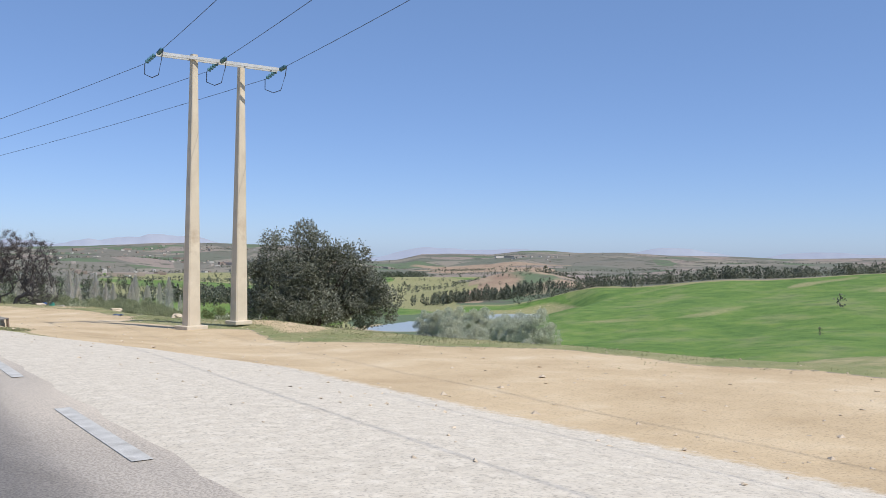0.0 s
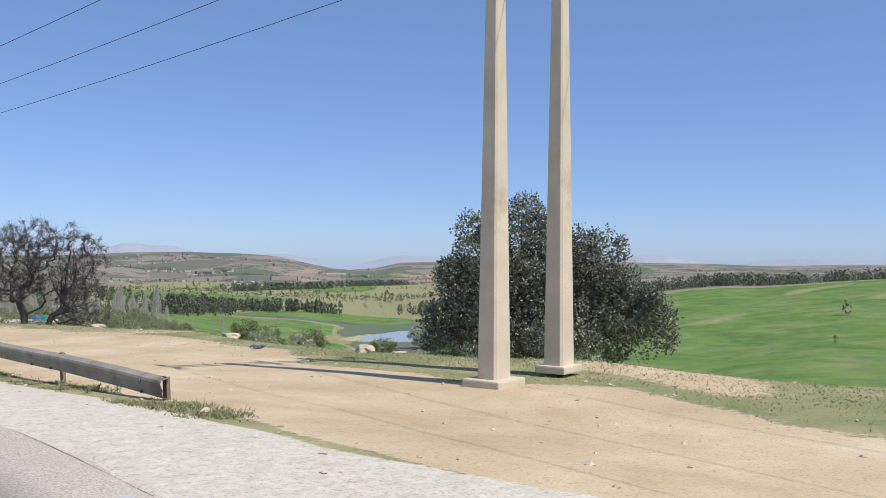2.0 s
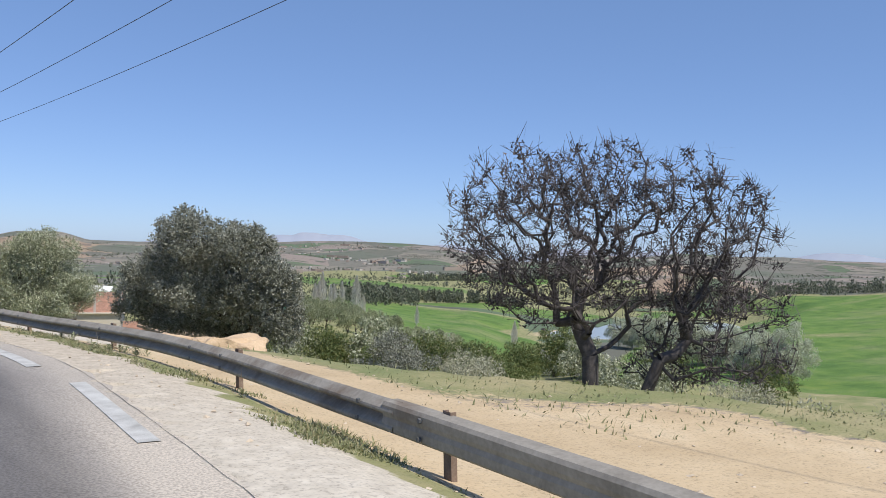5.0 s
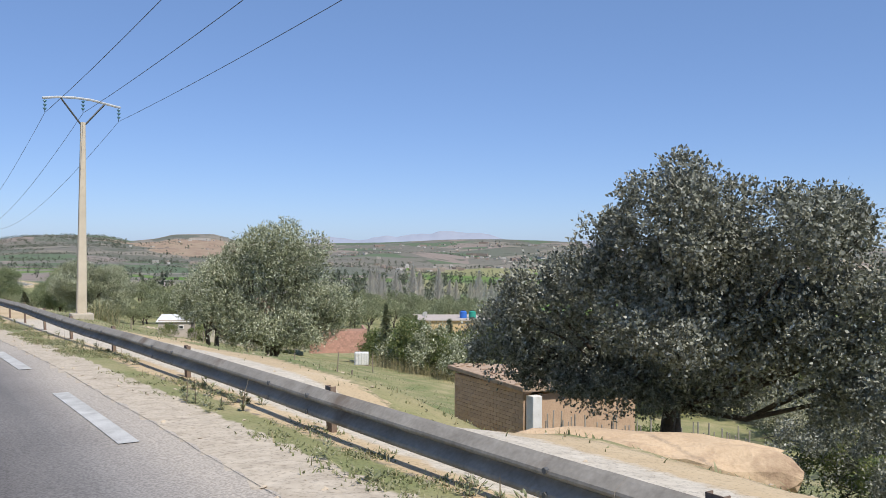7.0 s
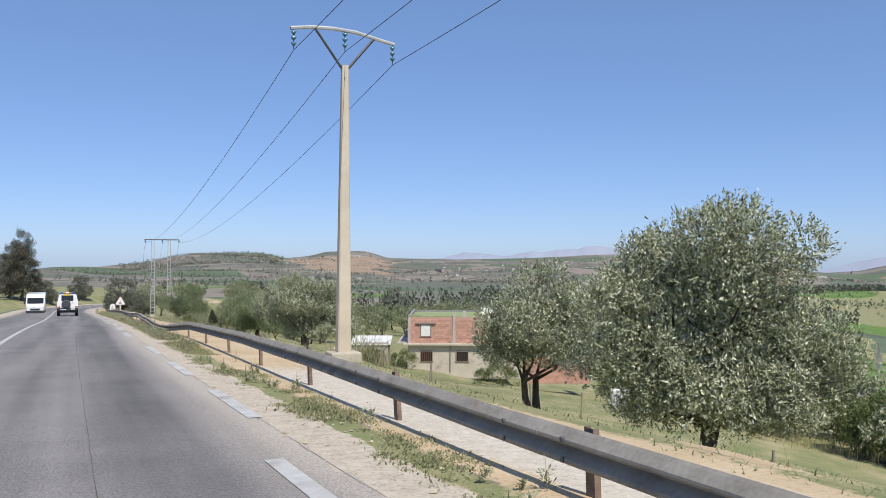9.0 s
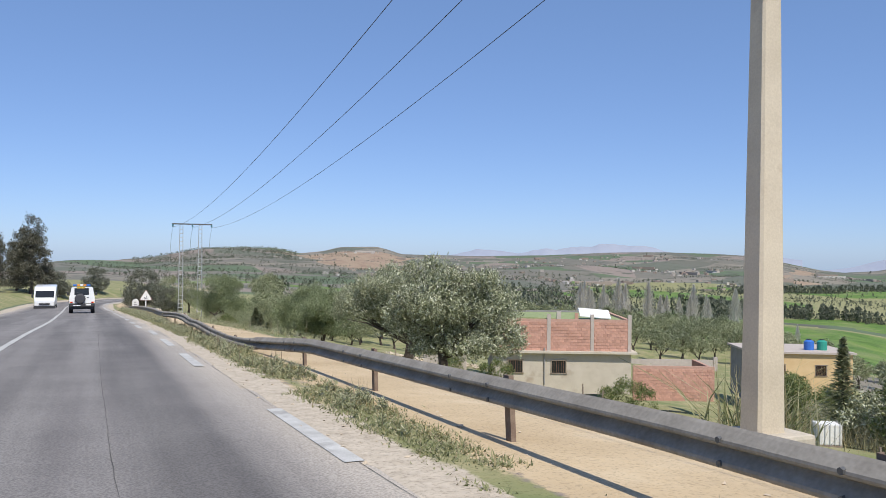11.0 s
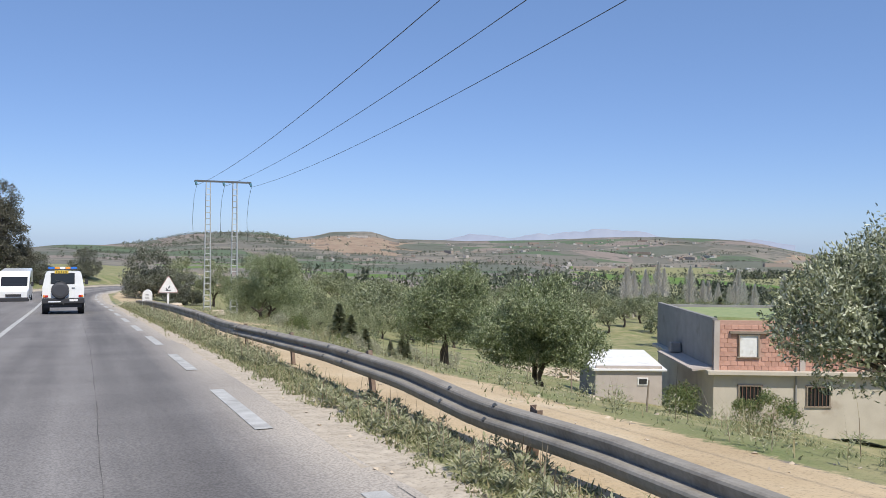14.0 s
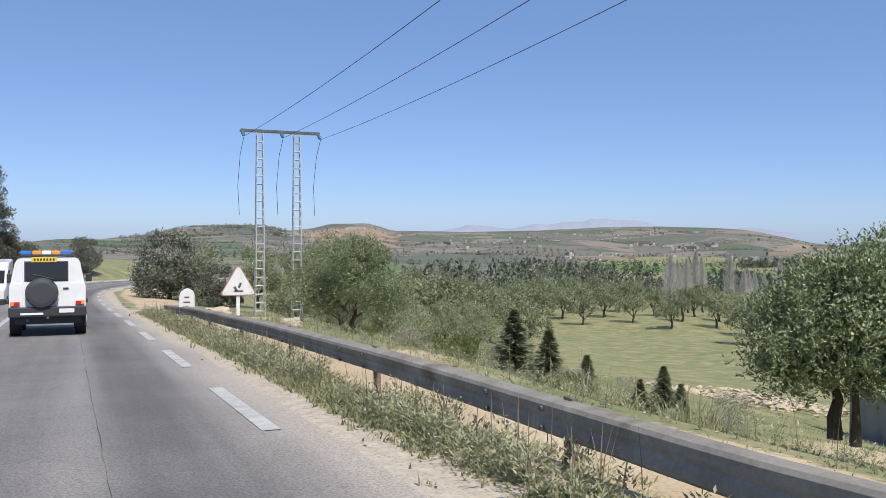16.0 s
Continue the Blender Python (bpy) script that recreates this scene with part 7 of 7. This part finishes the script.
def brick_house():
    a = math.degrees(math.atan2(-0.403, 0.915))
    house = thing("brick_house", pose(26.1, 84.9, -9.3, 0, 0, a), "two-storey house of bare red brick over a tan rendered ground floor", "house")
    one = Matrix()
    W, D, z1, z2 = 9.6, 10.2, 2.35, 4.65
    part("ground_floor_wall", block((W, 0.24, z1 + 0.5), (W / 2, 0.12, z1 / 2 - 0.25)), RENDER_TAN, house)
    part("ground_floor_wall", block((0.24, D - 0.24, z1 + 0.5), (0.12, D / 2 + 0.12, z1 / 2 - 0.25)), RENDER_TAN, house)
    part("ground_floor_wall", block((0.24, D - 0.24, z1 + 0.5), (W - 0.12, D / 2 + 0.12, z1 / 2 - 0.25)), RENDER_TAN, house)
    part("back_wall", block((W - 0.48, 0.24, z2), (W / 2, D - 0.12, z2 / 2)), RENDER_GREY, house)
    part("slab", block((W + 0.7, D + 0.4, 0.16), (W / 2, D / 2 - 0.18, z1 + 0.03), None, 0.01), RENDER_TAN, house, "projecting concrete floor slab")
    zt = z1 + 0.11
    up = z2 - zt
    wall = part("upper_wall", block((W, 0.2, up), (W / 2, 0.14, zt + up / 2)), MORTAR, house, "bare red brick front wall")
    lay_bricks(wall, W, up, 0.3, 0.2, 0.01, 0.02, BRICK, Matrix.Translation((0, 0.04, zt)), ((1.05, 2.0, 0.55, 1.65),), 3)
    part("upper_wall", block((0.22, D, up + 0.08), (0.11, D / 2 + 0.25, zt + up / 2 + 0.04)), RENDER_GREY, house, "grey cement-rendered side wall")
    part("upper_wall", block((0.22, D - 0.5, up), (W - 0.11, D / 2, zt + up / 2)), BRICK, house)
    for x in (0.12, 3.9, 6.9, W - 0.12):
        part("column", block((0.24, 0.24, up + (0.0 if x < 1 else 0.35)), (x, 0.1, zt + up / 2 + (0.0 if x < 1 else 0.17))), RENDER_PINK, house, "rough concrete column")
    part("roof", block((W - 0.5, D - 0.4, 0.14), (W / 2, D / 2, z2 - 0.2)), MOSS, house, "flat roof green with moss")
    part("parapet", block((4.2, 0.5, 0.22), (2.3, 0.5, z2 - 0.02), pose(0, 0, 0, 0, 1.5, 0)), MOSS, house)
    part("roof_sheet", block((2.2, 1.4, 0.06), (7.4, 2.4, z2 + 0.28), pose(0, 0, 0, 22, 4, 0)), SHEET, house, "tilted white roof sheet")
    part("chimney", block((0.3, 0.3, 0.6), (4.8, 2.0, z2 + 0.1)), RENDER_PINK, house)
    part("chimney", block((0.24, 0.24, 0.5), (6.0, 1.5, z2 + 0.1)), BRICK, house)
    barred_window(house, 1.52, zt + 1.08, 0.85, 1.0, one, False)
    barred_window(house, 1.6, 1.35, 1.0, 0.9, one)
    barred_window(house, 4.6, 1.35, 1.0, 0.9, one)
    part("lintel", block((1.7, 0.18, 0.1), (1.52, -0.02, zt + 1.68)), WOOD, house)
    part("drainpipe", rod(bmesh.new(), (3.6, -0.06, 0.1), (3.6, -0.06, z1 + 0.3), 0.05), RENDER_GREY, house)
    part("side_canopy", block((0.9, 6.5, 0.08), (-0.45, 3.4, z1 + 0.12), pose(0, 0, 0, 0, -6, 0)), RENDER_PINK, house, "sloping concrete side canopy")
    part("water_tank", block((0.5, 0.5, 0.5), (-0.3, 5.5, z1 + 0.45), None, 0.05), RENDER_GREY, house)
    low = thing("brick_wall", pose(26.1 + 0.915 * 9.75, 84.9 - 0.403 * 9.75, -10.2, 0, 0, a), "low wall of bare red brick joined to the house", "wall")
    core = part("wall_core", block((5.6, 0.2, 2.4), (2.8, 0.14, 1.2)), MORTAR, low)
    lay_bricks(core, 5.6, 2.4, 0.3, 0.2, 0.01, 0.02, BRICK, Matrix.Translation((0, 0.04, 0)), (), 8)
    part("return_wall", block((0.2, 5.0, 2.3), (5.5, 2.7, 1.15)), BRICK, low)


brick_house()


def shed():
    sh = thing("shed", pose(22.4, 88.6, -9.6, 0, 0, -22), "low pinkish-grey rendered shed with a pale sheet roof", "shed")
    part("front_wall", block((3.1, 0.2, 2.6), (1.55, 0.1, 1.3)), RENDER_PINK, sh)
    part("side_wall", block((0.2, 3.9, 2.5), (0.1, 2.15, 1.25)), RENDER_GREY, sh)
    part("side_wall", block((0.2, 3.9, 2.5), (3.0, 2.15, 1.25)), RENDER_PINK, sh)
    part("back_wall", block((2.7, 0.2, 2.5), (1.55, 4.0, 1.25)), RENDER_PINK, sh)
    part("roof", block((3.5, 4.4, 0.08), (1.55, 2.05, 2.62), pose(0, 0, 0, 5, 0, 0), 0.01), SHEET, sh, "pale white corrugated roof sheet")
    win = part("vent_window", block((0.5, 0.06, 0.36), (2.2, -0.01, 1.9)), WHITE_PAINT, sh)
    # Black block for the vent hole; the dark inside is put into its colour.
    part("vent_dark", block((0.36, 0.05, 0.24), (2.2, -0.03, 1.9)), BLACK_PAINT, win)


shed()


def hut():
    h = thing("hut", pose(11.75, 17.95, -4.35, 0, 0, -2), "low brown brick hut with a rubble-covered roof under the oak", "hut")
    H = 1.72
    walls = part("wall", block((0.22, 2.8, H), (0.14, 1.4, H / 2)), MUD_BRICK, h)
    face = Matrix.Translation((0.03, 2.8, 0)) @ pose(0, 0, 0, 0, 0, -90)
    lay_bricks(walls, 2.8, H, 0.24, 0.09, 0.007, 0.01, MUD_BRICK, face, (), 5)
    part("wall", block((3.0, 0.22, H - 0.12), (1.75, 0.11, H / 2 - 0.06)), MUD_BRICK, h)
    part("wall", block((3.0, 0.22, H), (1.75, 2.7, H / 2)), MUD_BRICK, h)
    part("wall", block((0.22, 2.36, H), (3.14, 1.4, H / 2)), MUD_BRICK, h)
    part("corner_pillar", block((0.24, 0.26, H - 0.1), (0.2, -0.14, H / 2 - 0.05), None, 0.02), WHITE_PAINT, h, "whitewashed corner pillar")
    part("roof", block((3.5, 3.1, 0.1), (1.65, 1.4, H + 0.0), pose(0, 0, 0, 2, 3, 0), 0.02), TERRACOTTA, h, "flat roof covered with broken tiles")
    rng = random.Random(6)
    for k in range(60):
        x, y = rng.uniform(0, 3.2), rng.uniform(0, 2.9)
        part("tile", block((rng.uniform(0.1, 0.26), rng.uniform(0.08, 0.16), 0.04), (x, y, H + 0.07 - 0.052 * (x - 1.65) + 0.035 * (y - 1.4)), pose(0, 0, 0, rng.uniform(-8, 8), rng.uniform(-8, 8), rng.uniform(0, 180))), TERRACOTTA, h)
    fence = thing("reed_fence", Matrix.Translation((12.0, 17.5, -4.5)), "grey fence of upright reeds and stakes by the hut", "fence")
    for k in range(52):
        u = k / 51
        x, y = 2.6 * u, -3.1 * u
        hh = rng.uniform(1.1, 1.5)
        part("stake", rod(bmesh.new(), (x, y, -0.1), (x + rng.uniform(-0.05, 0.05), y + rng.uniform(-0.05, 0.05), hh), rng.uniform(0.02, 0.038), 0.015, 5), REED, fence)
    for zz in (0.4, 0.95):
        part("cross_pole", rod(bmesh.new(), (0, -0.04, zz), (2.6, -3.14, zz), 0.02, sides=5), WOOD, fence)


hut()


def ochre_house():
    y = thing("ochre_house", pose(52.1, 88.1, -12.6, 0, 0, -26), "flat-roofed ochre house with water tanks on its roof", "house")
    W, D, H = 8.2, 7.0, 4.4
    part("front_wall", block((W, 0.25, H), (W / 2, 0.12, H / 2)), OCHRE, y)
    part("side_wall", block((0.25, D - 0.5, H), (0.12, D / 2, H / 2)), RENDER_GREY, y)
    part("side_wall", block((0.25, D - 0.5, H), (W - 0.12, D / 2, H / 2)), OCHRE, y)
    part("back_wall", block((W, 0.25, H), (W / 2, D - 0.12, H / 2)), OCHRE, y)
    part("roof", block((W + 0.5, D + 0.5, 0.16), (W / 2, D / 2, H + 0.06)), RENDER_PINK, y)
    barred_window(y, 2.2, 3.0, 0.9, 0.9, Matrix())
    barred_window(y, 5.6, 3.0, 0.9, 0.9, Matrix())
    m = y.matrix_world
    for dx, mt, col in ((5.3, BLUE_TANK, "blue"), (6.4, GREEN_TANK, "green")):
        t = thing("water_tank", Matrix.Translation(m @ Vector((dx, 2.0, H + 0.14))), f"{col} plastic water tank on the flat roof", "water tank", "roof tanks")
        body = part("body", rod(bmesh.new(), (0, 0, 0), (0, 0, 0.72), 0.42, 0.42, 20), mt, t)
        part("shoulder", rod(bmesh.new(), (0, 0, 0.72), (0, 0, 0.86), 0.42, 0.2, 20), mt, t)
        part("lid", rod(bmesh.new(), (0, 0, 0.86), (0, 0, 0.93), 0.2, 0.2, 16), BLACK_PLASTIC, t)
    dish = thing("satellite_dish", Matrix.Translation(m @ Vector((0.5, 0.6, H + 0.14))), "small white satellite dish on the roof edge", "satellite dish")
    part("dish", rod(bmesh.new(), (0, -0.1, 0.6), (0, 0.02, 0.66), 0.35, 0.12, 18), WHITE_PAINT, dish)
    part("stand", rod(bmesh.new(), (0, 0.02, 0), (0, 0.02, 0.62), 0.03), DARK_STEEL, dish)


ochre_house()


def tote():
    t = thing("storage_tote", pose(29.1, 58.6, ground_z(29.1, 58.6) - 0.02, 0, 0, -30), "white plastic storage tote in a metal cage on the grass", "storage tote")
    part("tank", block((0.95, 0.95, 0.85), (0, 0, 0.58), None, 0.05), WHITE_PAINT, t)
    part("pallet", block((1.0, 1.0, 0.14), (0, 0, 0.08)), WOOD, t)
    for k in range(5):
        for s in (-1, 1):
            part("cage_bar", block((0.02, 0.02, 0.9), (-0.4 + 0.2 * k, s * 0.5, 0.6)), PALE_STEEL, t)
            part("cage_bar", block((0.02, 0.02, 0.9), (s * 0.5, -0.4 + 0.2 * k, 0.6)), PALE_STEEL, t)


tote()

for k, (x, y) in enumerate(((15.2, 44.0), (18.5, 46.0), (22.0, 48.0), (25.5, 50.2), (15.0, 32.5), (17.6, 29.0), (16.6, 24.5), (15.4, 20.0), (14.6, 15.6), (16.2, 56.0), (18.0, 60.0), (17.4, 78.0), (19.2, 85.5))):
    post = thing("fence_post", Matrix.Translation(on_ground(x, y, 0.1)) @ pose(0, 0, 0, (k * 5) % 7 - 3, (k * 3) % 7 - 3, 0), "thin weathered wooden fence post in the grass", "fence post", "fence posts")
    part("stake", rod(bmesh.new(), (0, 0, 0), (0, 0, 1.25), 0.035, 0.028, 6), WOOD, post)


def wall_ruin():
    w = thing("stone_wall", pose(74, 128, ground_z(74, 128) - 0.2, 0, 0, -24), "low pale rendered wall beyond the house", "wall")
    part("wall_core", block((12, 0.3, 1.5), (0, 0, 0.75)), RENDER_PINK, w)
    part("pillar", block((0.5, 0.5, 1.9), (6.2, 0, 0.95)), RENDER_PINK, w)


wall_ruin()


def litter():
    bm = bmesh.new()
    bmesh.ops.create_grid(bm, x_segments=9, y_segments=7, size=0.5)
    for v in bm.verts:
        v.co = Vector((v.co.x * 0.36, v.co.y * 0.24, 0.09 * noise.noise((v.co.x * 4, v.co.y * 4, 2.0)) + 0.06))
    bmesh.ops.solidify(bm, geom=bm.faces[:], thickness=0.008)
    ob = new("plastic_sheet", bm_mesh("plastic_sheet", bm, plain("dull_blue_plastic", (0.06, 0.10, 0.18), 0.6)))
    ob.matrix_world = Matrix.Translation(settle(7.95, -18.4, 0.0))
    tagged(ob, "crumpled blue plastic sheet lying in the grass", "litter")


litter()


# ---------------- grass and weeds ----------------
def blades(name, spots, material, label, seed, wide=0.012, bend=0.35):
    """Single grass blades: place, height, lean."""
    nrng = np.random.default_rng(seed)
    p = np.array([s[:3] for s in spots])
    h = np.array([s[3] for s in spots])[:, None]
    n = len(p)
    a = nrng.uniform(0, 6.283, n)
    lean = np.stack([np.cos(a), np.sin(a), np.zeros(n)], 1) * h * nrng.uniform(0.1, 1.0, (n, 1)) * bend
    b = a + nrng.uniform(0.8, 2.2, n)
    side = np.stack([np.cos(b), np.sin(b), np.zeros(n)], 1) * wide * (0.6 + 0.8 * nrng.random((n, 1)))
    up = np.array([0, 0, 1.0]) * h
    v = np.stack([p - side, p + side, p + up * 0.55 + lean * 0.35 + side * 0.7, p + up * 0.55 + lean * 0.35 - side * 0.7], 1)
    tip = np.stack([p + up * 0.55 + lean * 0.35 - side * 0.7, p + up * 0.55 + lean * 0.35 + side * 0.7, p + up + lean + side * 0.1, p + up + lean - side * 0.1], 1)
    lv = np.stack([v, tip], 1).reshape(-1, 3)
    tagged(new(name, fast_mesh(name, lv, np.arange(len(lv)).reshape(-1, 4), material)), label, "grass", kind="stuff")


def grow_grass():
    rng = random.Random(99)
    strip, slope, dry = [], [], []
    tuft = None
    while len(strip) < 110000:
        if len(strip) % 7 == 0 or not tuft:
            tuft = (rng.uniform(-28.6, 104), rng.gauss(0, 0.2) if rng.random() < 0.5 else rng.uniform(-0.42, 0.36))
        s = tuft[0] + rng.gauss(0, 0.05)
        d = along(STRIP, s) + tuft[1] + rng.gauss(0, 0.04)
        q = beside(s, d)
        k = noise.noise((q.x * 0.8, q.y * 0.5, 3.0)) + 0.5 * noise.noise((q.x * 2.5, q.y * 2.0, 7.0))
        lush = smooth(70, 86, s)
        if k + 0.15 + 0.12 * smooth(-2, 4, s) + 0.3 * lush + 0.28 * smooth(40, 50, s) < rng.uniform(0, 0.4):
            tuft = None
            continue
        hgt = rng.uniform(0.014, 0.05) * (1 + 0.5 * smooth(40, 50, s) + 1.2 * lush) * (0.7 + 0.9 * max(0.0, k)) * (1.5 if rng.random() < 0.12 else 1)
        z = ground_z(q.x, q.y) - 0.01
        strip.append((q.x, q.y, z, hgt))
        if rng.random() < 0.03:
            dry.append((q.x, q.y, z, hgt * rng.uniform(1.3, 2.6)))
    while len(slope) < 90000:
        s = rng.uniform(-58, 112)
        e = edge_at(s)
        d = rng.uniform(4.6, 26) if s > -5 else rng.uniform(e - 4.5, e + 7)
        q = beside(s, d)
        k = noise.noise((q.x * 0.16, q.y * 0.16, 4.0)) + 0.5 * noise.noise((q.x * 0.5, q.y * 0.5, 8.0)) + 0.4 * noise.noise((q.x * 1.7, q.y * 1.7, 2.0))
        if s < -5:
            near = -36 < s < -9
            ok = smooth(e - 4.6, e - 0.5, d) * (0.9 if near else 0.5) + 0.6 * k > rng.uniform(0.35, 0.8)
        else:
            ok = smooth(4.8, 6.4, d) * 0.75 + 0.6 * k > rng.uniform(0.2, 0.8)
        if not ok:
            continue
        z = ground_z(q.x, q.y) - 0.01
        hgt = rng.uniform(0.03, 0.1) * (1.6 if rng.random() < 0.1 else 1) * (0.4 if s < -5 else 0.8)
        slope.append((q.x, q.y, z, hgt))
        if rng.random() < 0.06:
            dry.append((q.x, q.y, z, hgt * rng.uniform(1.2, 2.6) * (0.45 if s < -5 else 1)))
    for _ in range(60000):
        s = rng.uniform(-40, -4)
        e = edge_at(s)
        d = rng.uniform(e - 4.2, e + 2.5)
        q = beside(s, d)
        k = noise.noise((q.x * 0.16, q.y * 0.16, 4.0)) + 0.5 * noise.noise((q.x * 0.5, q.y * 0.5, 8.0)) + 0.5 * noise.noise((q.x * 1.4, q.y * 1.4, 2.0))
        if d - e + 2.3 * k + 1.8 * smooth(-36, -31, s) * (1 - smooth(-22, -15, s)) - 0.6 * smooth(-15, -10, s) > rng.uniform(-1.4, 0.5):
            slope.append((q.x, q.y, ground_z(q.x, q.y) - 0.01, rng.uniform(0.014, 0.045)))
    for cx, cy, n, hh in ((7.6, 39.2, 260, 0.9), (15.5, 64.5, 260, 0.8), (31.5, 58, 500, 1.2), (31, 54.5, 500, 1.2), (31.2, 51, 420, 1.1), (32, 47.5, 320, 1.0), (33, 44, 300, 0.9), (34.5, 40.5, 300, 0.8), (19.5, 75.5, 220, 1.2), (8.0, 80.6, 160, 0.6), (8.5, 84, 140, 0.6)):
        for _ in range(n):
            x, y = rng.gauss(cx, 0.35 if n < 300 else 1.3), rng.gauss(cy, 0.35 if n < 300 else 1.3)
            (slope if n < 300 and rng.random() < 0.5 else dry).append((x, y, ground_z(x, y) - 0.02, hh * rng.uniform(0.5, 1.1)))
    blades("verge_grass", strip, GRASS, "tufts of short green grass along the guard rail", 1, 0.0095, 1.8)
    blades("slope_grass", slope, GRASS, "patchy green grass on the bank and slope", 2, 0.011, 1.8)
    blades("dry_weeds", dry, DRY_GRASS, "dry straw-coloured weeds and reeds", 3, 0.006, 0.4)


grow_grass()


def verge_weeds():
    """Leafy weeds in clumps along the rail and on the bank, and the dry stalks among them."""
    rng, nrng = random.Random(123), np.random.default_rng(123)
    plants, stalks = [], []
    while len(plants) < 1500:
        s = rng.uniform(40, 104) if rng.random() < 0.85 else rng.uniform(-26, 40)
        d = along(STRIP, s) + rng.uniform(-0.32, 0.4)
        q = beside(s, d)
        if noise.noise((q.x * 0.9, q.y * 0.45, 13.0)) + 0.35 * smooth(66, 84, s) < rng.uniform(-0.1, 0.5):
            continue
        plants.append((q.x, q.y, ground_z(q.x, q.y), rng.uniform(0.06, 0.16) * (1 + 1.1 * smooth(62, 82, s))))
        if rng.random() < 0.5:
            stalks.append((q.x, q.y, ground_z(q.x, q.y), rng.uniform(0.15, 0.34) * (1 + 0.7 * smooth(62, 82, s))))
    for _ in range(1300):
        s, d = rng.uniform(60, 104), rng.uniform(5.6, 14)
        q = beside(s, d)
        plants.append((q.x, q.y, ground_z(q.x, q.y), rng.uniform(0.1, 0.3)))
        if rng.random() < 0.6:
            stalks.append((q.x, q.y, ground_z(q.x, q.y), rng.uniform(0.3, 0.75)))
    vs = []
    for x, y, z, h in plants:
        n = 40
        u, a = nrng.random(n) ** 0.8, nrng.uniform(0, 6.283, n)
        rad = h * (0.1 + 0.75 * nrng.random(n)) * (1 - 0.4 * u)
        p = np.stack([x + rad * np.cos(a), y + rad * np.sin(a), z + h * u], 1)
        d1 = np.stack([np.cos(a), np.sin(a), nrng.uniform(0.1, 1.1, n)], 1) * nrng.uniform(0.012, 0.034, (n, 1))
        d2 = np.stack([-np.sin(a), np.cos(a), nrng.uniform(-0.4, 0.4, n)], 1) * 0.009
        vs.append(np.stack([p - d1, p + d2, p + d1, p - d2], 1).reshape(-1, 3))
    lv = np.concatenate(vs)
    tagged(new("verge_weeds", fast_mesh("verge_weeds", lv, np.arange(len(lv)).reshape(-1, 4), WEED_LEAF)), "leafy grey-green weeds in clumps along the guard rail", "weeds", kind="stuff")
    blades("dry_stalks", stalks, STALK, "thin dry brown weed stalks standing by the guard rail", 7, 0.005, 0.3)


verge_weeds()
